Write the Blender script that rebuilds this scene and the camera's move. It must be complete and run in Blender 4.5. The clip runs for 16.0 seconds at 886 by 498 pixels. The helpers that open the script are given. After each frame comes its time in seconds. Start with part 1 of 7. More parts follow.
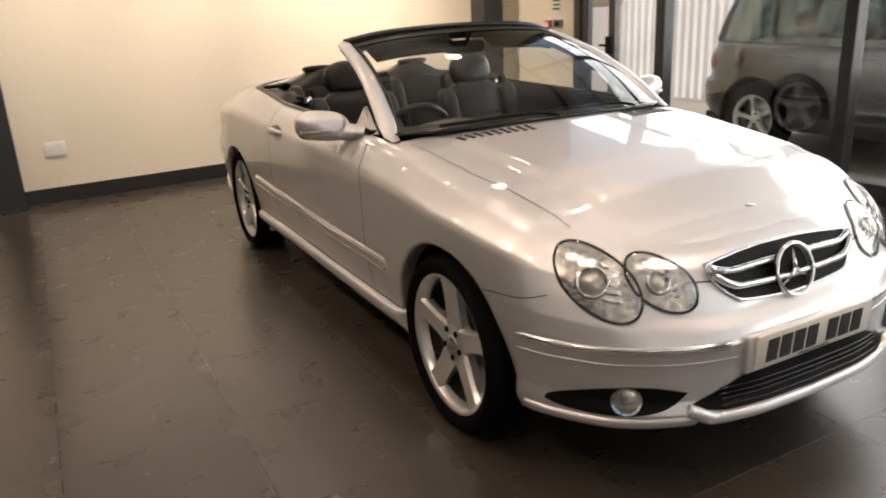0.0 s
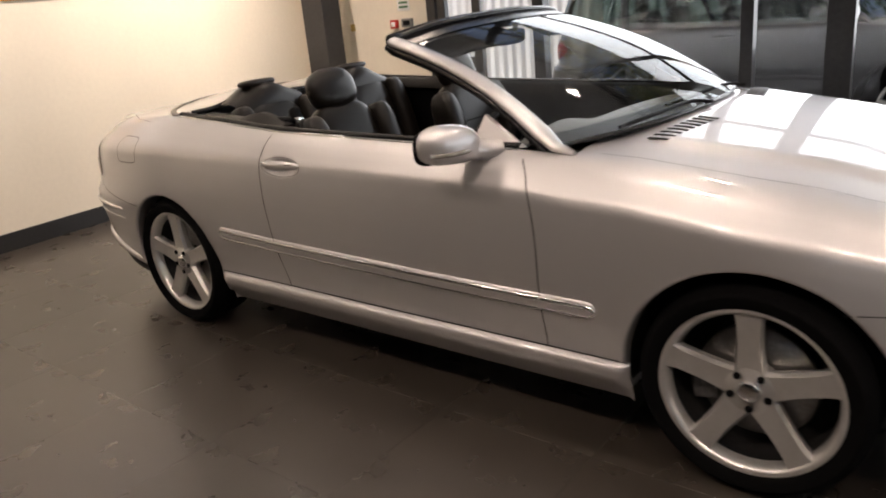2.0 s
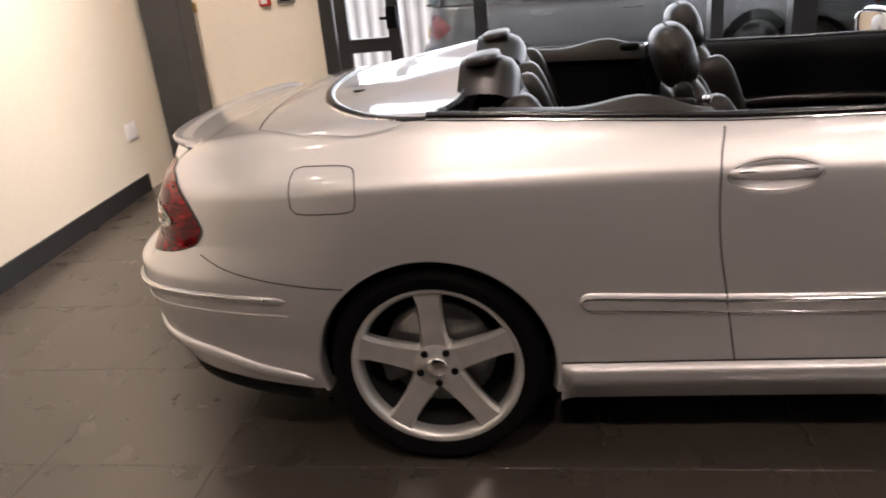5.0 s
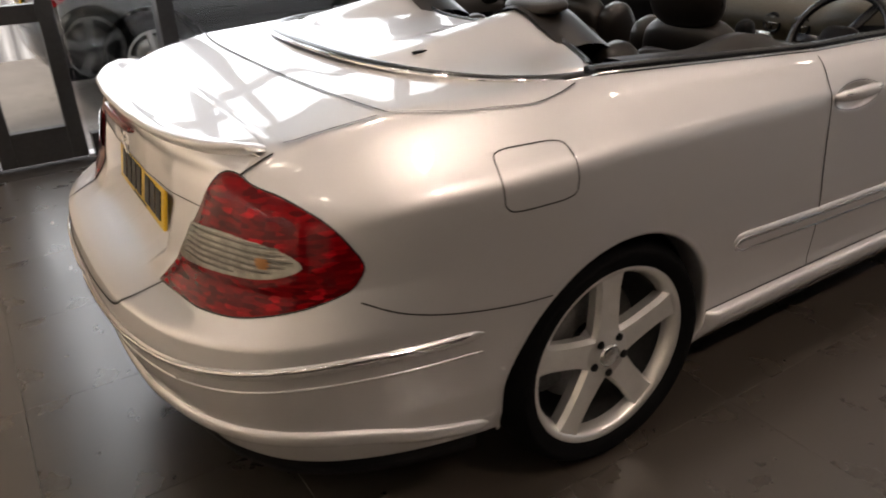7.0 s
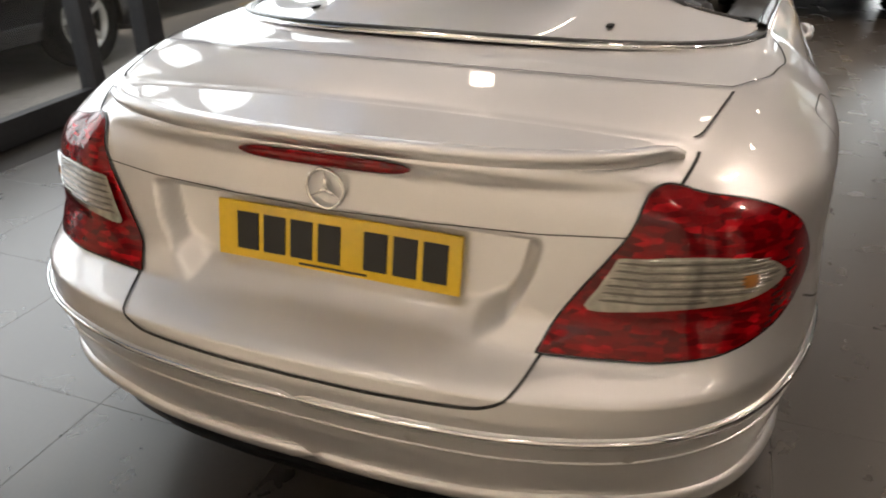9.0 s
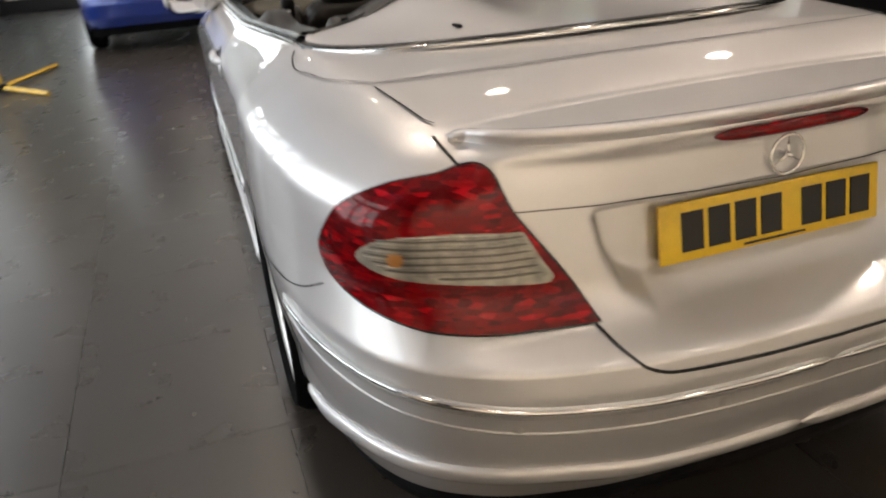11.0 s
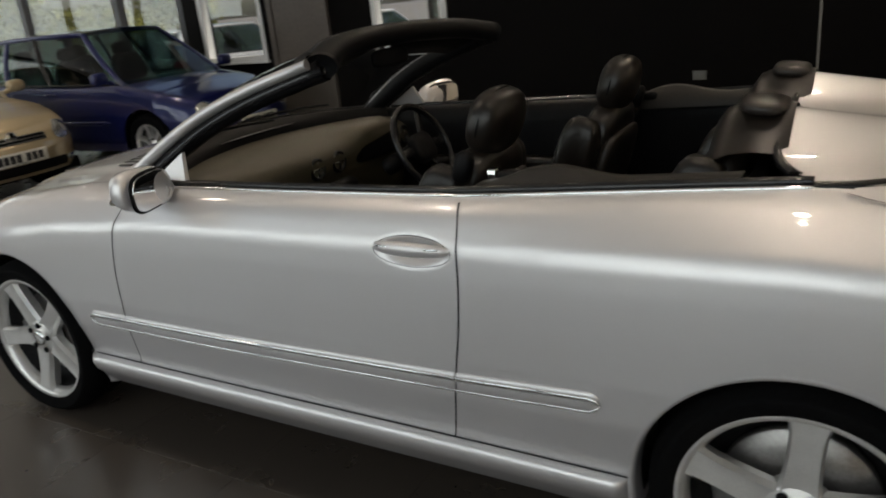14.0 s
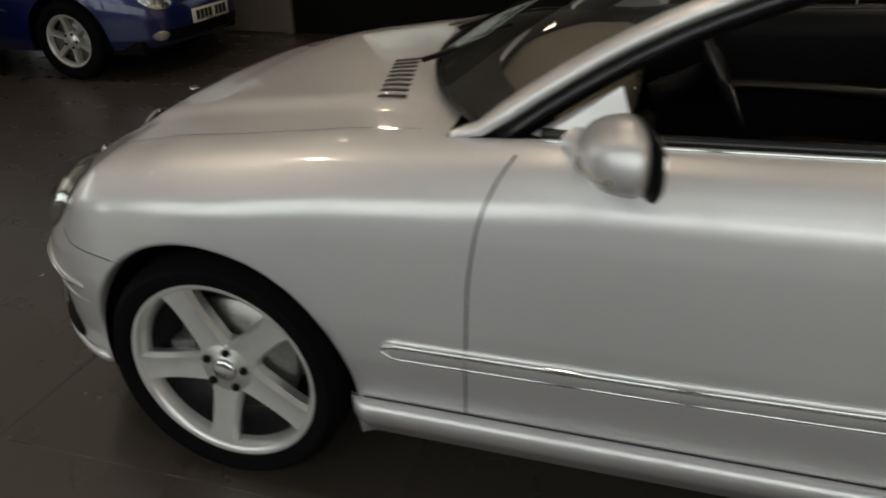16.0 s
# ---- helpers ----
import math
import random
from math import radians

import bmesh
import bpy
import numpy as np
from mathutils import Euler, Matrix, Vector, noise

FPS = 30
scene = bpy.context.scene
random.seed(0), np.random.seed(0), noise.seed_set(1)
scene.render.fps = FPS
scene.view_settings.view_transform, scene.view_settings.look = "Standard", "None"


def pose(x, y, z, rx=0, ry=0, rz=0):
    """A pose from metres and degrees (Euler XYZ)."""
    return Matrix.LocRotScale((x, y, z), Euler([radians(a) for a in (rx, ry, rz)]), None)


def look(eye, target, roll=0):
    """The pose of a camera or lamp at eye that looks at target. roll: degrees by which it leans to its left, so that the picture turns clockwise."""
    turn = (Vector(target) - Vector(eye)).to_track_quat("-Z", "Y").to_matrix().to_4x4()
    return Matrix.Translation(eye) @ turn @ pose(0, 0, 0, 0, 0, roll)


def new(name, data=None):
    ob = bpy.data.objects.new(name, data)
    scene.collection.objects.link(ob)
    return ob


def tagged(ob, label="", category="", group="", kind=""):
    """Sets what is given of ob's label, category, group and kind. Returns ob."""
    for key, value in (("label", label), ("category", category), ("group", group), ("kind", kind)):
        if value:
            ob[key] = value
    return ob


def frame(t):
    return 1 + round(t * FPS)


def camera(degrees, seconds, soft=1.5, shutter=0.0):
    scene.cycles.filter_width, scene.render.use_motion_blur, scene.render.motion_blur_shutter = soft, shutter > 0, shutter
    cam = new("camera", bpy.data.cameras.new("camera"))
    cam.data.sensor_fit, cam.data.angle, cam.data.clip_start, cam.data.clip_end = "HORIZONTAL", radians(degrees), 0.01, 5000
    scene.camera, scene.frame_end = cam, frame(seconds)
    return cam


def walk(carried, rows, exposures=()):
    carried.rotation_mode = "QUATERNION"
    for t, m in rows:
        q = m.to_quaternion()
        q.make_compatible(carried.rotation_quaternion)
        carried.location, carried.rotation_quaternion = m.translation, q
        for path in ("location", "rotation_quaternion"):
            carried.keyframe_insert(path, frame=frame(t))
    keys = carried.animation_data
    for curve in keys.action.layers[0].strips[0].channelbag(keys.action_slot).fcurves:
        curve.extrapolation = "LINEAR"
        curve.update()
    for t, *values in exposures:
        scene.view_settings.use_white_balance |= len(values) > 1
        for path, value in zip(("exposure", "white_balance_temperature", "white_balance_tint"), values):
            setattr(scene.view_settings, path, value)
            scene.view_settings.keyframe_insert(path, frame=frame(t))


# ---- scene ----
cam = camera(61.88, 16.0, soft=1.9, shutter=0.4)
# seconds, eye, a point ahead, roll; the car stands at the origin with its nose towards +x
PATH = [
    (0, (3.446, -1.931, 1.424), (1.759, -1.048, 0.815), -2.8),
    (0.5, (3.18, -2.234, 1.444), (1.612, -1.169, 0.803), -5.3),
    (1, (2.71, -2.374, 1.476), (1.255, -1.153, 0.851), -5.1),
    (1.5, (2.307, -2.563, 1.428), (0.996, -1.191, 0.798), -5.0),
    (2, (1.885, -2.717, 1.421), (0.672, -1.258, 0.788), -5.5),
    (2.5, (1.437, -2.733, 1.435), (0.34, -1.192, 0.787), -2.9),
    (3, (0.964, -2.785, 1.441), (0.037, -1.132, 0.802), -3.7),
    (3.5, (0.527, -2.747, 1.41), (-0.339, -1.061, 0.773), -3.8),
    (4, (0.014, -2.68, 1.4), (-0.787, -0.96, 0.768), -1.4),
    (4.5, (-0.438, -2.723, 1.446), (-1.032, -0.949, 0.739), -3.7),
    (5, (-1.0, -2.698, 1.418), (-1.304, -0.86, 0.691), -5.6),
    (5.2, (-1.197, -2.656, 1.417), (-1.374, -0.799, 0.696), -4.1),
    (7.3, (-2.707, -1.827, 1.409), (-1.649, -0.383, 0.518), -3.5),
    (7.5, (-2.803, -1.713, 1.396), (-1.677, -0.321, 0.505), -4.5),
    (8, (-3.034, -1.356, 1.384), (-1.693, -0.153, 0.515), -3.4),
    (8.2, (-3.119, -1.207, 1.377), (-1.699, -0.108, 0.497), -1.8),
    (10.3, (-3.377, 0.297, 1.365), (-1.656, 0.286, 0.347), -4.2),
    (10.5, (-3.354, 0.442, 1.349), (-1.635, 0.359, 0.331), -4.1),
    (11, (-3.26, 0.984, 1.314), (-1.539, 0.421, 0.464), -3.9),
    (11.5, (-3.164, 1.388, 1.363), (-1.503, 0.56, 0.617), -6.9),
    (12, (-2.881, 1.702, 1.419), (-1.267, 0.728, 0.751), -8.7),
    (12.5, (-2.568, 1.918, 1.425), (-1.08, 0.728, 0.817), -7.6),
    (13, (-2.249, 2.087, 1.464), (-0.947, 0.727, 0.788), -7.6),
    (13.5, (-1.857, 2.209, 1.451), (-0.694, 0.733, 0.766), -7.3),
    (14, (-1.423, 2.313, 1.446), (-0.453, 0.688, 0.8), -5.7),
    (14.5, (-1.003, 2.332, 1.511), (-0.293, 0.645, 0.702), -5.5),
    (15, (-0.506, 2.209, 1.545), (0.099, 0.599, 0.524), -4.9),
    (15.5, (-0.11, 2.146, 1.44), (0.497, 0.484, 0.507), -2.1),
    (16, (0.382, 2.103, 1.418), (0.908, 0.402, 0.506), -1.6),
]
EXPOSURES = [(0.0, 0.0, 7400.0, 18.0), (1.0, -0.04, 7200.0, 20.0), (3.0, 0.05, 6800.0, 20.0), (5.0, 0.22, 6700.0, 22.0), (7.5, 0.0, 7000.0, 18.0), (10.5, 0.08, 6900.0, 15.0), (11.0, 0.05, 6900.0, 15.0), (11.5, -0.04, 7000.0, 14.0), (12.0, -0.12, 6900.0, 14.0), (12.5, -0.2, 7000.0, 14.0), (13.0, -0.42, 7000.0, 12.0), (14.0, -0.84, 7050.0, 11.0), (16.0, -0.98, 7300.0, 10.0)]
walk(cam, [(t, look(eye, target, roll)) for t, eye, target, roll in PATH], EXPOSURES)

# ---------------------------------------------------------------- light
world = bpy.data.worlds.new("overcast_sky")
scene.world = world
world.use_nodes = True
wn = world.node_tree.nodes
sky = wn.new("ShaderNodeTexSky")
sky.sky_type = "NISHITA"
sky.sun_disc = False
sky.sun_elevation = radians(59)
sky.sun_rotation = radians(243)
sky.dust_density = 3.0
sky.air_density = 1.0
wn["Background"].inputs["Strength"].default_value = 0.20
world.node_tree.links.new(sky.outputs["Color"], wn["Background"].inputs["Color"])

sun_data = bpy.data.lights.new("sun", "SUN")
sun_data.energy, sun_data.angle, sun_data.color = 4.6, radians(15), (1.0, 0.96, 0.9)
sun = new("sun", sun_data)
sun.matrix_world = look((-12, -8, 30), (4, 0, 0))


def window_light(name, at, target, w, h, energy, color=(0.86, 0.93, 1.0)):
    d = bpy.data.lights.new(name, "AREA")
    d.shape, d.size, d.size_y, d.energy, d.color = "RECTANGLE", w, h, energy, color
    ob = new(name, d)
    ob.matrix_world = look(at, target)
    return ob

# ---------------------------------------------------------------- materials
def material(name, color, rough=0.5, metal=0.0, grain=0.0, grain_scale=60.0, stain=0.0, stain_scale=3.0,
             bump=0.0, bump_scale=200.0, coat=0.0, spec=0.5, rough_var=0.0, per_object=0.0):
    """A surface with fine grain, broad stains and relief at real-world size."""
    m = bpy.data.materials.new(name)
    m.use_nodes = True
    nt = m.node_tree
    N, L = nt.nodes, nt.links
    b = N["Principled BSDF"]
    b.inputs["Base Color"].default_value = (*color, 1)
    b.inputs["Roughness"].default_value = rough
    b.inputs["Metallic"].default_value = metal
    b.inputs["Coat Weight"].default_value = coat
    b.inputs["Coat Roughness"].default_value = 0.03
    b.inputs["Specular IOR Level"].default_value = spec
    tc = N.new("ShaderNodeTexCoord")
    last = None

    def noise_tex(scale, detail=4.0):
        n = N.new("ShaderNodeTexNoise")
        n.inputs["Scale"].default_value = scale
        n.inputs["Detail"].default_value = detail
        L.new(tc.outputs["Object"], n.inputs["Vector"])
        return n

    def vary(fac_socket, amount, last):
        mr = N.new("ShaderNodeMapRange")
        mr.inputs["From Min"].default_value, mr.inputs["From Max"].default_value = 0.3, 0.7
        mr.inputs["To Min"].default_value, mr.inputs["To Max"].default_value = 1 - amount, 1 + amount
        L.new(fac_socket, mr.inputs["Value"])
        mx = N.new("ShaderNodeVectorMath")
        mx.operation = "SCALE"
        if last is None:
            mx.inputs[0].default_value = color
        else:
            L.new(last, mx.inputs[0])
        L.new(mr.outputs["Result"], mx.inputs["Scale"])
        return mx.outputs["Vector"]

    if grain:
        last = vary(noise_tex(grain_scale).outputs["Fac"], grain, last)
    if stain:
        last = vary(noise_tex(stain_scale, 6).outputs["Fac"], stain, last)
    if per_object:
        oi = N.new("ShaderNodeObjectInfo")
        last = vary(oi.outputs["Random"], per_object, last)
    if last is not None:
        L.new(last, b.inputs["Base Color"])
    if rough_var:
        mr = N.new("ShaderNodeMapRange")
        mr.inputs["To Min"].default_value, mr.inputs["To Max"].default_value = max(rough - rough_var, 0.02), rough + rough_var
        L.new(noise_tex(max(stain_scale * 2, 5)).outputs["Fac"], mr.inputs["Value"])
        L.new(mr.outputs["Result"], b.inputs["Roughness"])
    if bump:
        bp = N.new("ShaderNodeBump")
        bp.inputs["Strength"].default_value = bump
        bp.inputs["Distance"].default_value = 0.002
        L.new(noise_tex(bump_scale).outputs["Fac"], bp.inputs["Height"])
        L.new(bp.outputs["Normal"], b.inputs["Normal"])
    return m


def glass_material(name, tint=(1, 1, 1), ior=1.5, rough=0.0, film=1.6):
    """Thin clear pane: clear straight through, with a mirror film that grows at grazing angles."""
    m = bpy.data.materials.new(name)
    m.use_nodes = True
    N, L = m.node_tree.nodes, m.node_tree.links
    N.remove(N["Principled BSDF"])
    tr = N.new("ShaderNodeBsdfTransparent")
    tr.inputs["Color"].default_value = (*tint, 1)
    gl = N.new("ShaderNodeBsdfGlossy")
    gl.inputs["Roughness"].default_value = rough
    lw = N.new("ShaderNodeLayerWeight")
    lw.inputs["Blend"].default_value = 0.5
    pw = N.new("ShaderNodeMath")
    pw.operation, pw.inputs[1].default_value = "POWER", 5.0
    ma = N.new("ShaderNodeMath")
    f0 = ((ior - 1) / (ior + 1)) ** 2 * film
    ma.operation, ma.inputs[1].default_value, ma.inputs[2].default_value = "MULTIPLY_ADD", 1 - f0, f0
    L.new(lw.outputs["Facing"], pw.inputs[0])
    L.new(pw.outputs[0], ma.inputs[0])
    mx = N.new("ShaderNodeMixShader")
    L.new(ma.outputs[0], mx.inputs[0])
    L.new(tr.outputs[0], mx.inputs[1])
    L.new(gl.outputs[0], mx.inputs[2])
    L.new(mx.outputs[0], N["Material Output"].inputs["Surface"])
    return m


def glow_material(name, color, strength):
    m = bpy.data.materials.new(name)
    m.use_nodes = True
    b = m.node_tree.nodes["Principled BSDF"]
    b.inputs["Base Color"].default_value = (*color, 1)
    b.inputs["Emission Color"].default_value = (*color, 1)
    b.inputs["Emission Strength"].default_value = strength
    return m


def lamp_red(name):
    """Deep red lamp plastic over small mirror facets: dark for the most part, the facets' glints painted in as brighter
    cells and streaks.
    """
    m = bpy.data.materials.new(name)
    m.use_nodes = True
    N, L = m.node_tree.nodes, m.node_tree.links
    b = N["Principled BSDF"]
    tc, mp = N.new("ShaderNodeTexCoord"), N.new("ShaderNodeMapping")
    mp.inputs["Scale"].default_value = (0.8, 0.8, 2.6)
    cells, broad = N.new("ShaderNodeTexVoronoi"), N.new("ShaderNodeTexNoise")
    cells.inputs["Scale"].default_value, cells.inputs["Randomness"].default_value = 48.0, 0.7
    broad.inputs["Scale"].default_value, broad.inputs["Detail"].default_value = 11.0, 3.0
    split, mul, ramp = N.new("ShaderNodeSeparateColor"), N.new("ShaderNodeMath"), N.new("ShaderNodeValToRGB")
    mul.operation = "MULTIPLY"
    L.new(tc.outputs["Object"], mp.inputs["Vector"])
    L.new(mp.outputs["Vector"], cells.inputs["Vector"])
    L.new(mp.outputs["Vector"], broad.inputs["Vector"])
    L.new(cells.outputs["Color"], split.inputs["Color"])
    L.new(split.outputs["Red"], mul.inputs[0])
    L.new(broad.outputs["Fac"], mul.inputs[1])
    L.new(mul.outputs[0], ramp.inputs["Fac"])
    e = ramp.color_ramp.elements
    e[0].position, e[0].color = 0.06, (0.085, 0.0003, 0.0016, 1)
    e[1].position, e[1].color = 0.64, (0.54, 0.005, 0.012, 1)
    mid = ramp.color_ramp.elements.new(0.44)
    mid.color = (0.22, 0.0008, 0.003, 1)
    L.new(ramp.outputs["Color"], b.inputs["Base Color"])
    bump = N.new("ShaderNodeBump")
    bump.inputs["Strength"].default_value, bump.inputs["Distance"].default_value = 0.10, 0.002
    L.new(cells.outputs["Distance"], bump.inputs["Height"])
    L.new(bump.outputs["Normal"], b.inputs["Normal"])
    b.inputs["Roughness"].default_value, b.inputs["Specular IOR Level"].default_value = 0.22, 0.1
    b.inputs["Metallic"].default_value = 0.12
    b.inputs["Coat Weight"].default_value, b.inputs["Coat Roughness"].default_value = 0.45, 0.02
    return m


PAINT = material("silver_paint", (0.69, 0.680, 0.684), 0.45, 0.80, grain=0.09, grain_scale=1100, coat=1.0, bump=0.02, bump_scale=1500)
TRIM_SILVER = material("silver_trim", (0.60, 0.595, 0.59), 0.28, 0.75, grain=0.04, grain_scale=700, coat=0.7)
CHROME = material("chrome", (0.82, 0.82, 0.82), 0.08, 1.0, rough_var=0.03)
BLACK = material("black_plastic", (0.0035, 0.0035, 0.004), 0.5, grain=0.2, spec=0.12)
SATIN = material("satin_black_seal", (0.008, 0.008, 0.009), 0.25, grain=0.1)
RUBBER = material("tyre_rubber", (0.004, 0.004, 0.0042), 0.8, grain=0.25, grain_scale=120, bump=0.25, bump_scale=160, spec=0.04)
# colour of the panel joints, also of the shade lines drawn on the body
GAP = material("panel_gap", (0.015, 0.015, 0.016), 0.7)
ALLOY = material("alloy_wheel", (0.66, 0.65, 0.63), 0.33, 0.70, grain=0.06, grain_scale=300, stain=0.05, stain_scale=20, coat=0.4)
BARREL = material("wheel_barrel", (0.03, 0.03, 0.03), 0.5, 0.6, grain=0.2)
DISC = material("brake_disc", (0.30, 0.29, 0.28), 0.35, 0.9, grain=0.15, grain_scale=90)
CALIPER = material("brake_caliper", (0.12, 0.12, 0.12), 0.5, 0.5, grain=0.2)
LEATHER = material("dark_leather", (0.0078, 0.0060, 0.0046), 0.33, grain=0.18, grain_scale=80, bump=0.10, bump_scale=420, stain=0.1, spec=0.38)
LEATHER_GREY = material("grey_leather", (0.018, 0.0145, 0.0125), 0.38, grain=0.12, grain_scale=80, bump=0.1, bump_scale=420, spec=0.4)
LINING = material("grey_lining", (0.020, 0.018, 0.016), 0.48, grain=0.1, grain_scale=150, bump=0.15, bump_scale=450, spec=0.25)
DASH = material("dashboard_vinyl", (0.058, 0.048, 0.028), 0.45, grain=0.2, grain_scale=150, bump=0.4, bump_scale=500)
CARPET = material("car_carpet", (0.004, 0.004, 0.004), 0.95, spec=0.0, grain=0.4, grain_scale=300, bump=0.6, bump_scale=500)
GLASS = glass_material("clear_glass", (0.93, 0.96, 0.95))
PANE = glass_material("window_pane", (0.95, 0.97, 0.96), film=1.7)
DARKGLASS = glass_material("tinted_glass", (0.16, 0.19, 0.19))
LENS = glass_material("lamp_lens", (0.95, 0.95, 0.95), 1.35)
REFLECTOR = material("lamp_reflector", (0.76, 0.76, 0.72), 0.16, 0.9, grain=0.3, grain_scale=45, bump=0.8, bump_scale=60)
RED_LENS = lamp_red("red_lens")
# darker copy of the clear rib, with the shade between ribs in its colour
RIB_DARK = material("ribbed_lens_shade", (0.11, 0.10, 0.085), 0.2, 0.3, coat=1.0)
CLEAR_RIB = material("clear_ribbed_lens", (0.36, 0.335, 0.285), 0.16, 0.4, grain=0.30, grain_scale=45, coat=1.0)
AMBER = material("amber_bulb", (0.32, 0.13, 0.03), 0.3)
PLATE_Y = material("yellow_plate", (0.72, 0.47, 0.02), 0.4, grain=0.05, coat=0.5)
PLATE_W = material("white_plate", (0.68, 0.66, 0.58), 0.4, grain=0.05, coat=0.5)
INK = material("plate_ink", (0.01, 0.01, 0.01), 0.5)
MIRROR = material("mirror_glass", (0.85, 0.85, 0.85), 0.02, 1.0)

WALL = material("cream_wall_paint", (0.74, 0.68, 0.56), 0.7, grain=0.02, grain_scale=30, stain=0.035, stain_scale=1.2, bump=0.12, bump_scale=90)
DARKWALL = material("dark_brown_wall", (0.0030, 0.0022, 0.0019), 0.7, grain=0.15, grain_scale=20, stain=0.2, stain_scale=1.5, bump=0.15, spec=0.1)
SKIRT = material("black_skirting", (0.016, 0.016, 0.016), 0.45, grain=0.2, stain=0.2)
STEEL = material("charcoal_steel", (0.028, 0.028, 0.029), 0.4, 0.2, grain=0.15, grain_scale=40, stain=0.2)
CEIL = material("ceiling_paint", (0.80, 0.77, 0.72), 0.8, grain=0.04, stain=0.06)
TILE = material("floor_tile", (0.040, 0.0332, 0.0270), 0.28, grain=0.07, grain_scale=90, stain=0.07, stain_scale=1.1, bump=0.025, bump_scale=260, rough_var=0.03, per_object=0.03, spec=1.0)
GROUT = material("tile_grout", (0.020, 0.017, 0.014), 0.85, grain=0.3)
CORR = material("corrugated_sheet", (0.80, 0.81, 0.82), 0.5, 0.1, grain=0.03, stain=0.08, stain_scale=2)
FORECOURT = material("forecourt_paving", (0.22, 0.20, 0.18), 0.75, grain=0.2, grain_scale=40, stain=0.25, stain_scale=0.8, bump=0.4, bump_scale=60)
WHITE = material("white_paint", (0.78, 0.78, 0.76), 0.5, grain=0.03, stain=0.04)
YELLOW = material("yellow_steel", (0.72, 0.44, 0.02), 0.4, grain=0.08, stain=0.12, stain_scale=8)
LENSBALL = material("projector_glass", (0.50, 0.50, 0.46), 0.03, 0.6, grain=0.1, coat=1.0)

# ---------------------------------------------------------------- mesh tools
def mesh_from(name, V, F, mat, smooth=True, normals=None):
    me = bpy.data.meshes.new(name)
    me.from_pydata([tuple(map(float, v)) for v in V], [], [tuple(map(int, f)) for f in F])
    me.materials.append(mat)
    if smooth:
        me.polygons.foreach_set("use_smooth", [True] * len(me.polygons))
    me.update()
    if normals is not None:
        me.normals_split_custom_set_from_vertices([tuple(map(float, n)) for n in normals])
    return me


def part(name, geo, mat, parent=None, label="", smooth=True, normals=None, crease=None):
    """Links vertices and faces as one mesh object under a thing or a part."""
    V, F = geo
    me = mesh_from(name, V, F, mat, smooth, normals)
    if crease is not None:
        me.set_sharp_from_angle(angle=radians(crease))
    ob = new(name, me)
    if parent is not None:
        ob.parent = parent
    if label:
        ob["label"] = label
    return ob


def thing(name, at, label, category, group="", rz=0.0, kind=""):
    ob = new(name)
    ob.matrix_basis = pose(*at, 0, 0, rz)
    return tagged(ob, label, category, group, kind)


def join(*geos):
    V, F = [], []
    for v, f in geos:
        o = len(V)
        V.extend(v)
        F.extend([tuple(i + o for i in q) for q in f])
    return V, F


def moved(geo, m):
    return [tuple(m @ Vector(v)) for v in geo[0]], geo[1]


def mirrored(geo):
    return [(v[0], -v[1], v[2]) for v in geo[0]], [tuple(reversed(f)) for f in geo[1]]


def box(x0, x1, y0, y1, z0, z1, r=0.0, seg=2):
    bm = bmesh.new()
    bmesh.ops.create_cube(bm, size=1)
    for v in bm.verts:
        v.co = Vector(((x0 + x1) / 2 + v.co.x * (x1 - x0), (y0 + y1) / 2 + v.co.y * (y1 - y0), (z0 + z1) / 2 + v.co.z * (z1 - z0)))
    if r:
        bmesh.ops.bevel(bm, geom=bm.edges[:], offset=r, segments=seg, profile=0.5, affect="EDGES")
    bm.verts.index_update()
    geo = [tuple(v.co) for v in bm.verts], [tuple(v.index for v in f.verts) for f in bm.faces]
    bm.free()
    return geo


def grid_faces(nu, nv, close_u=False, close_v=False):
    F = []
    for i in range(nu if close_u else nu - 1):
        for j in range(nv if close_v else nv - 1):
            a, b = i, (i + 1) % nu
            c, d = j, (j + 1) % nv
            F.append((a * nv + c, b * nv + c, b * nv + d, a * nv + d))
    return F


def lathe(profile, n=48, closed=False):
    """Turns (radius, y) points round the y axis."""
    V = [(r * math.cos(2 * math.pi * i / n), y, r * math.sin(2 * math.pi * i / n)) for i in range(n) for r, y in profile]
    return V, grid_faces(n, len(profile), True, closed)


def tube(points, radius, n=10, cap=True, flat=1.0, up=(0, 0, 1)):
    """A rod along points; radius may be one number or one for each point."""
    P = [Vector(p) for p in points]
    R = radius if hasattr(radius, "__len__") else [radius] * len(P)
    V = []
    for i, p in enumerate(P):
        t = (P[min(i + 1, len(P) - 1)] - P[max(i - 1, 0)]).normalized()
        s = t.cross(Vector(up))
        s = s.normalized() if s.length > 1e-4 else Vector((1, 0, 0))
        u = s.cross(t).normalized()
        V += [tuple(p + s * R[i] * math.cos(a) + u * R[i] * flat * math.sin(a)) for a in (2 * math.pi * k / n for k in range(n))]
    F = grid_faces(len(P), n, False, True)
    if cap:
        F += [tuple(range(n))[::-1], tuple(range((len(P) - 1) * n, len(P) * n))]
    return V, F


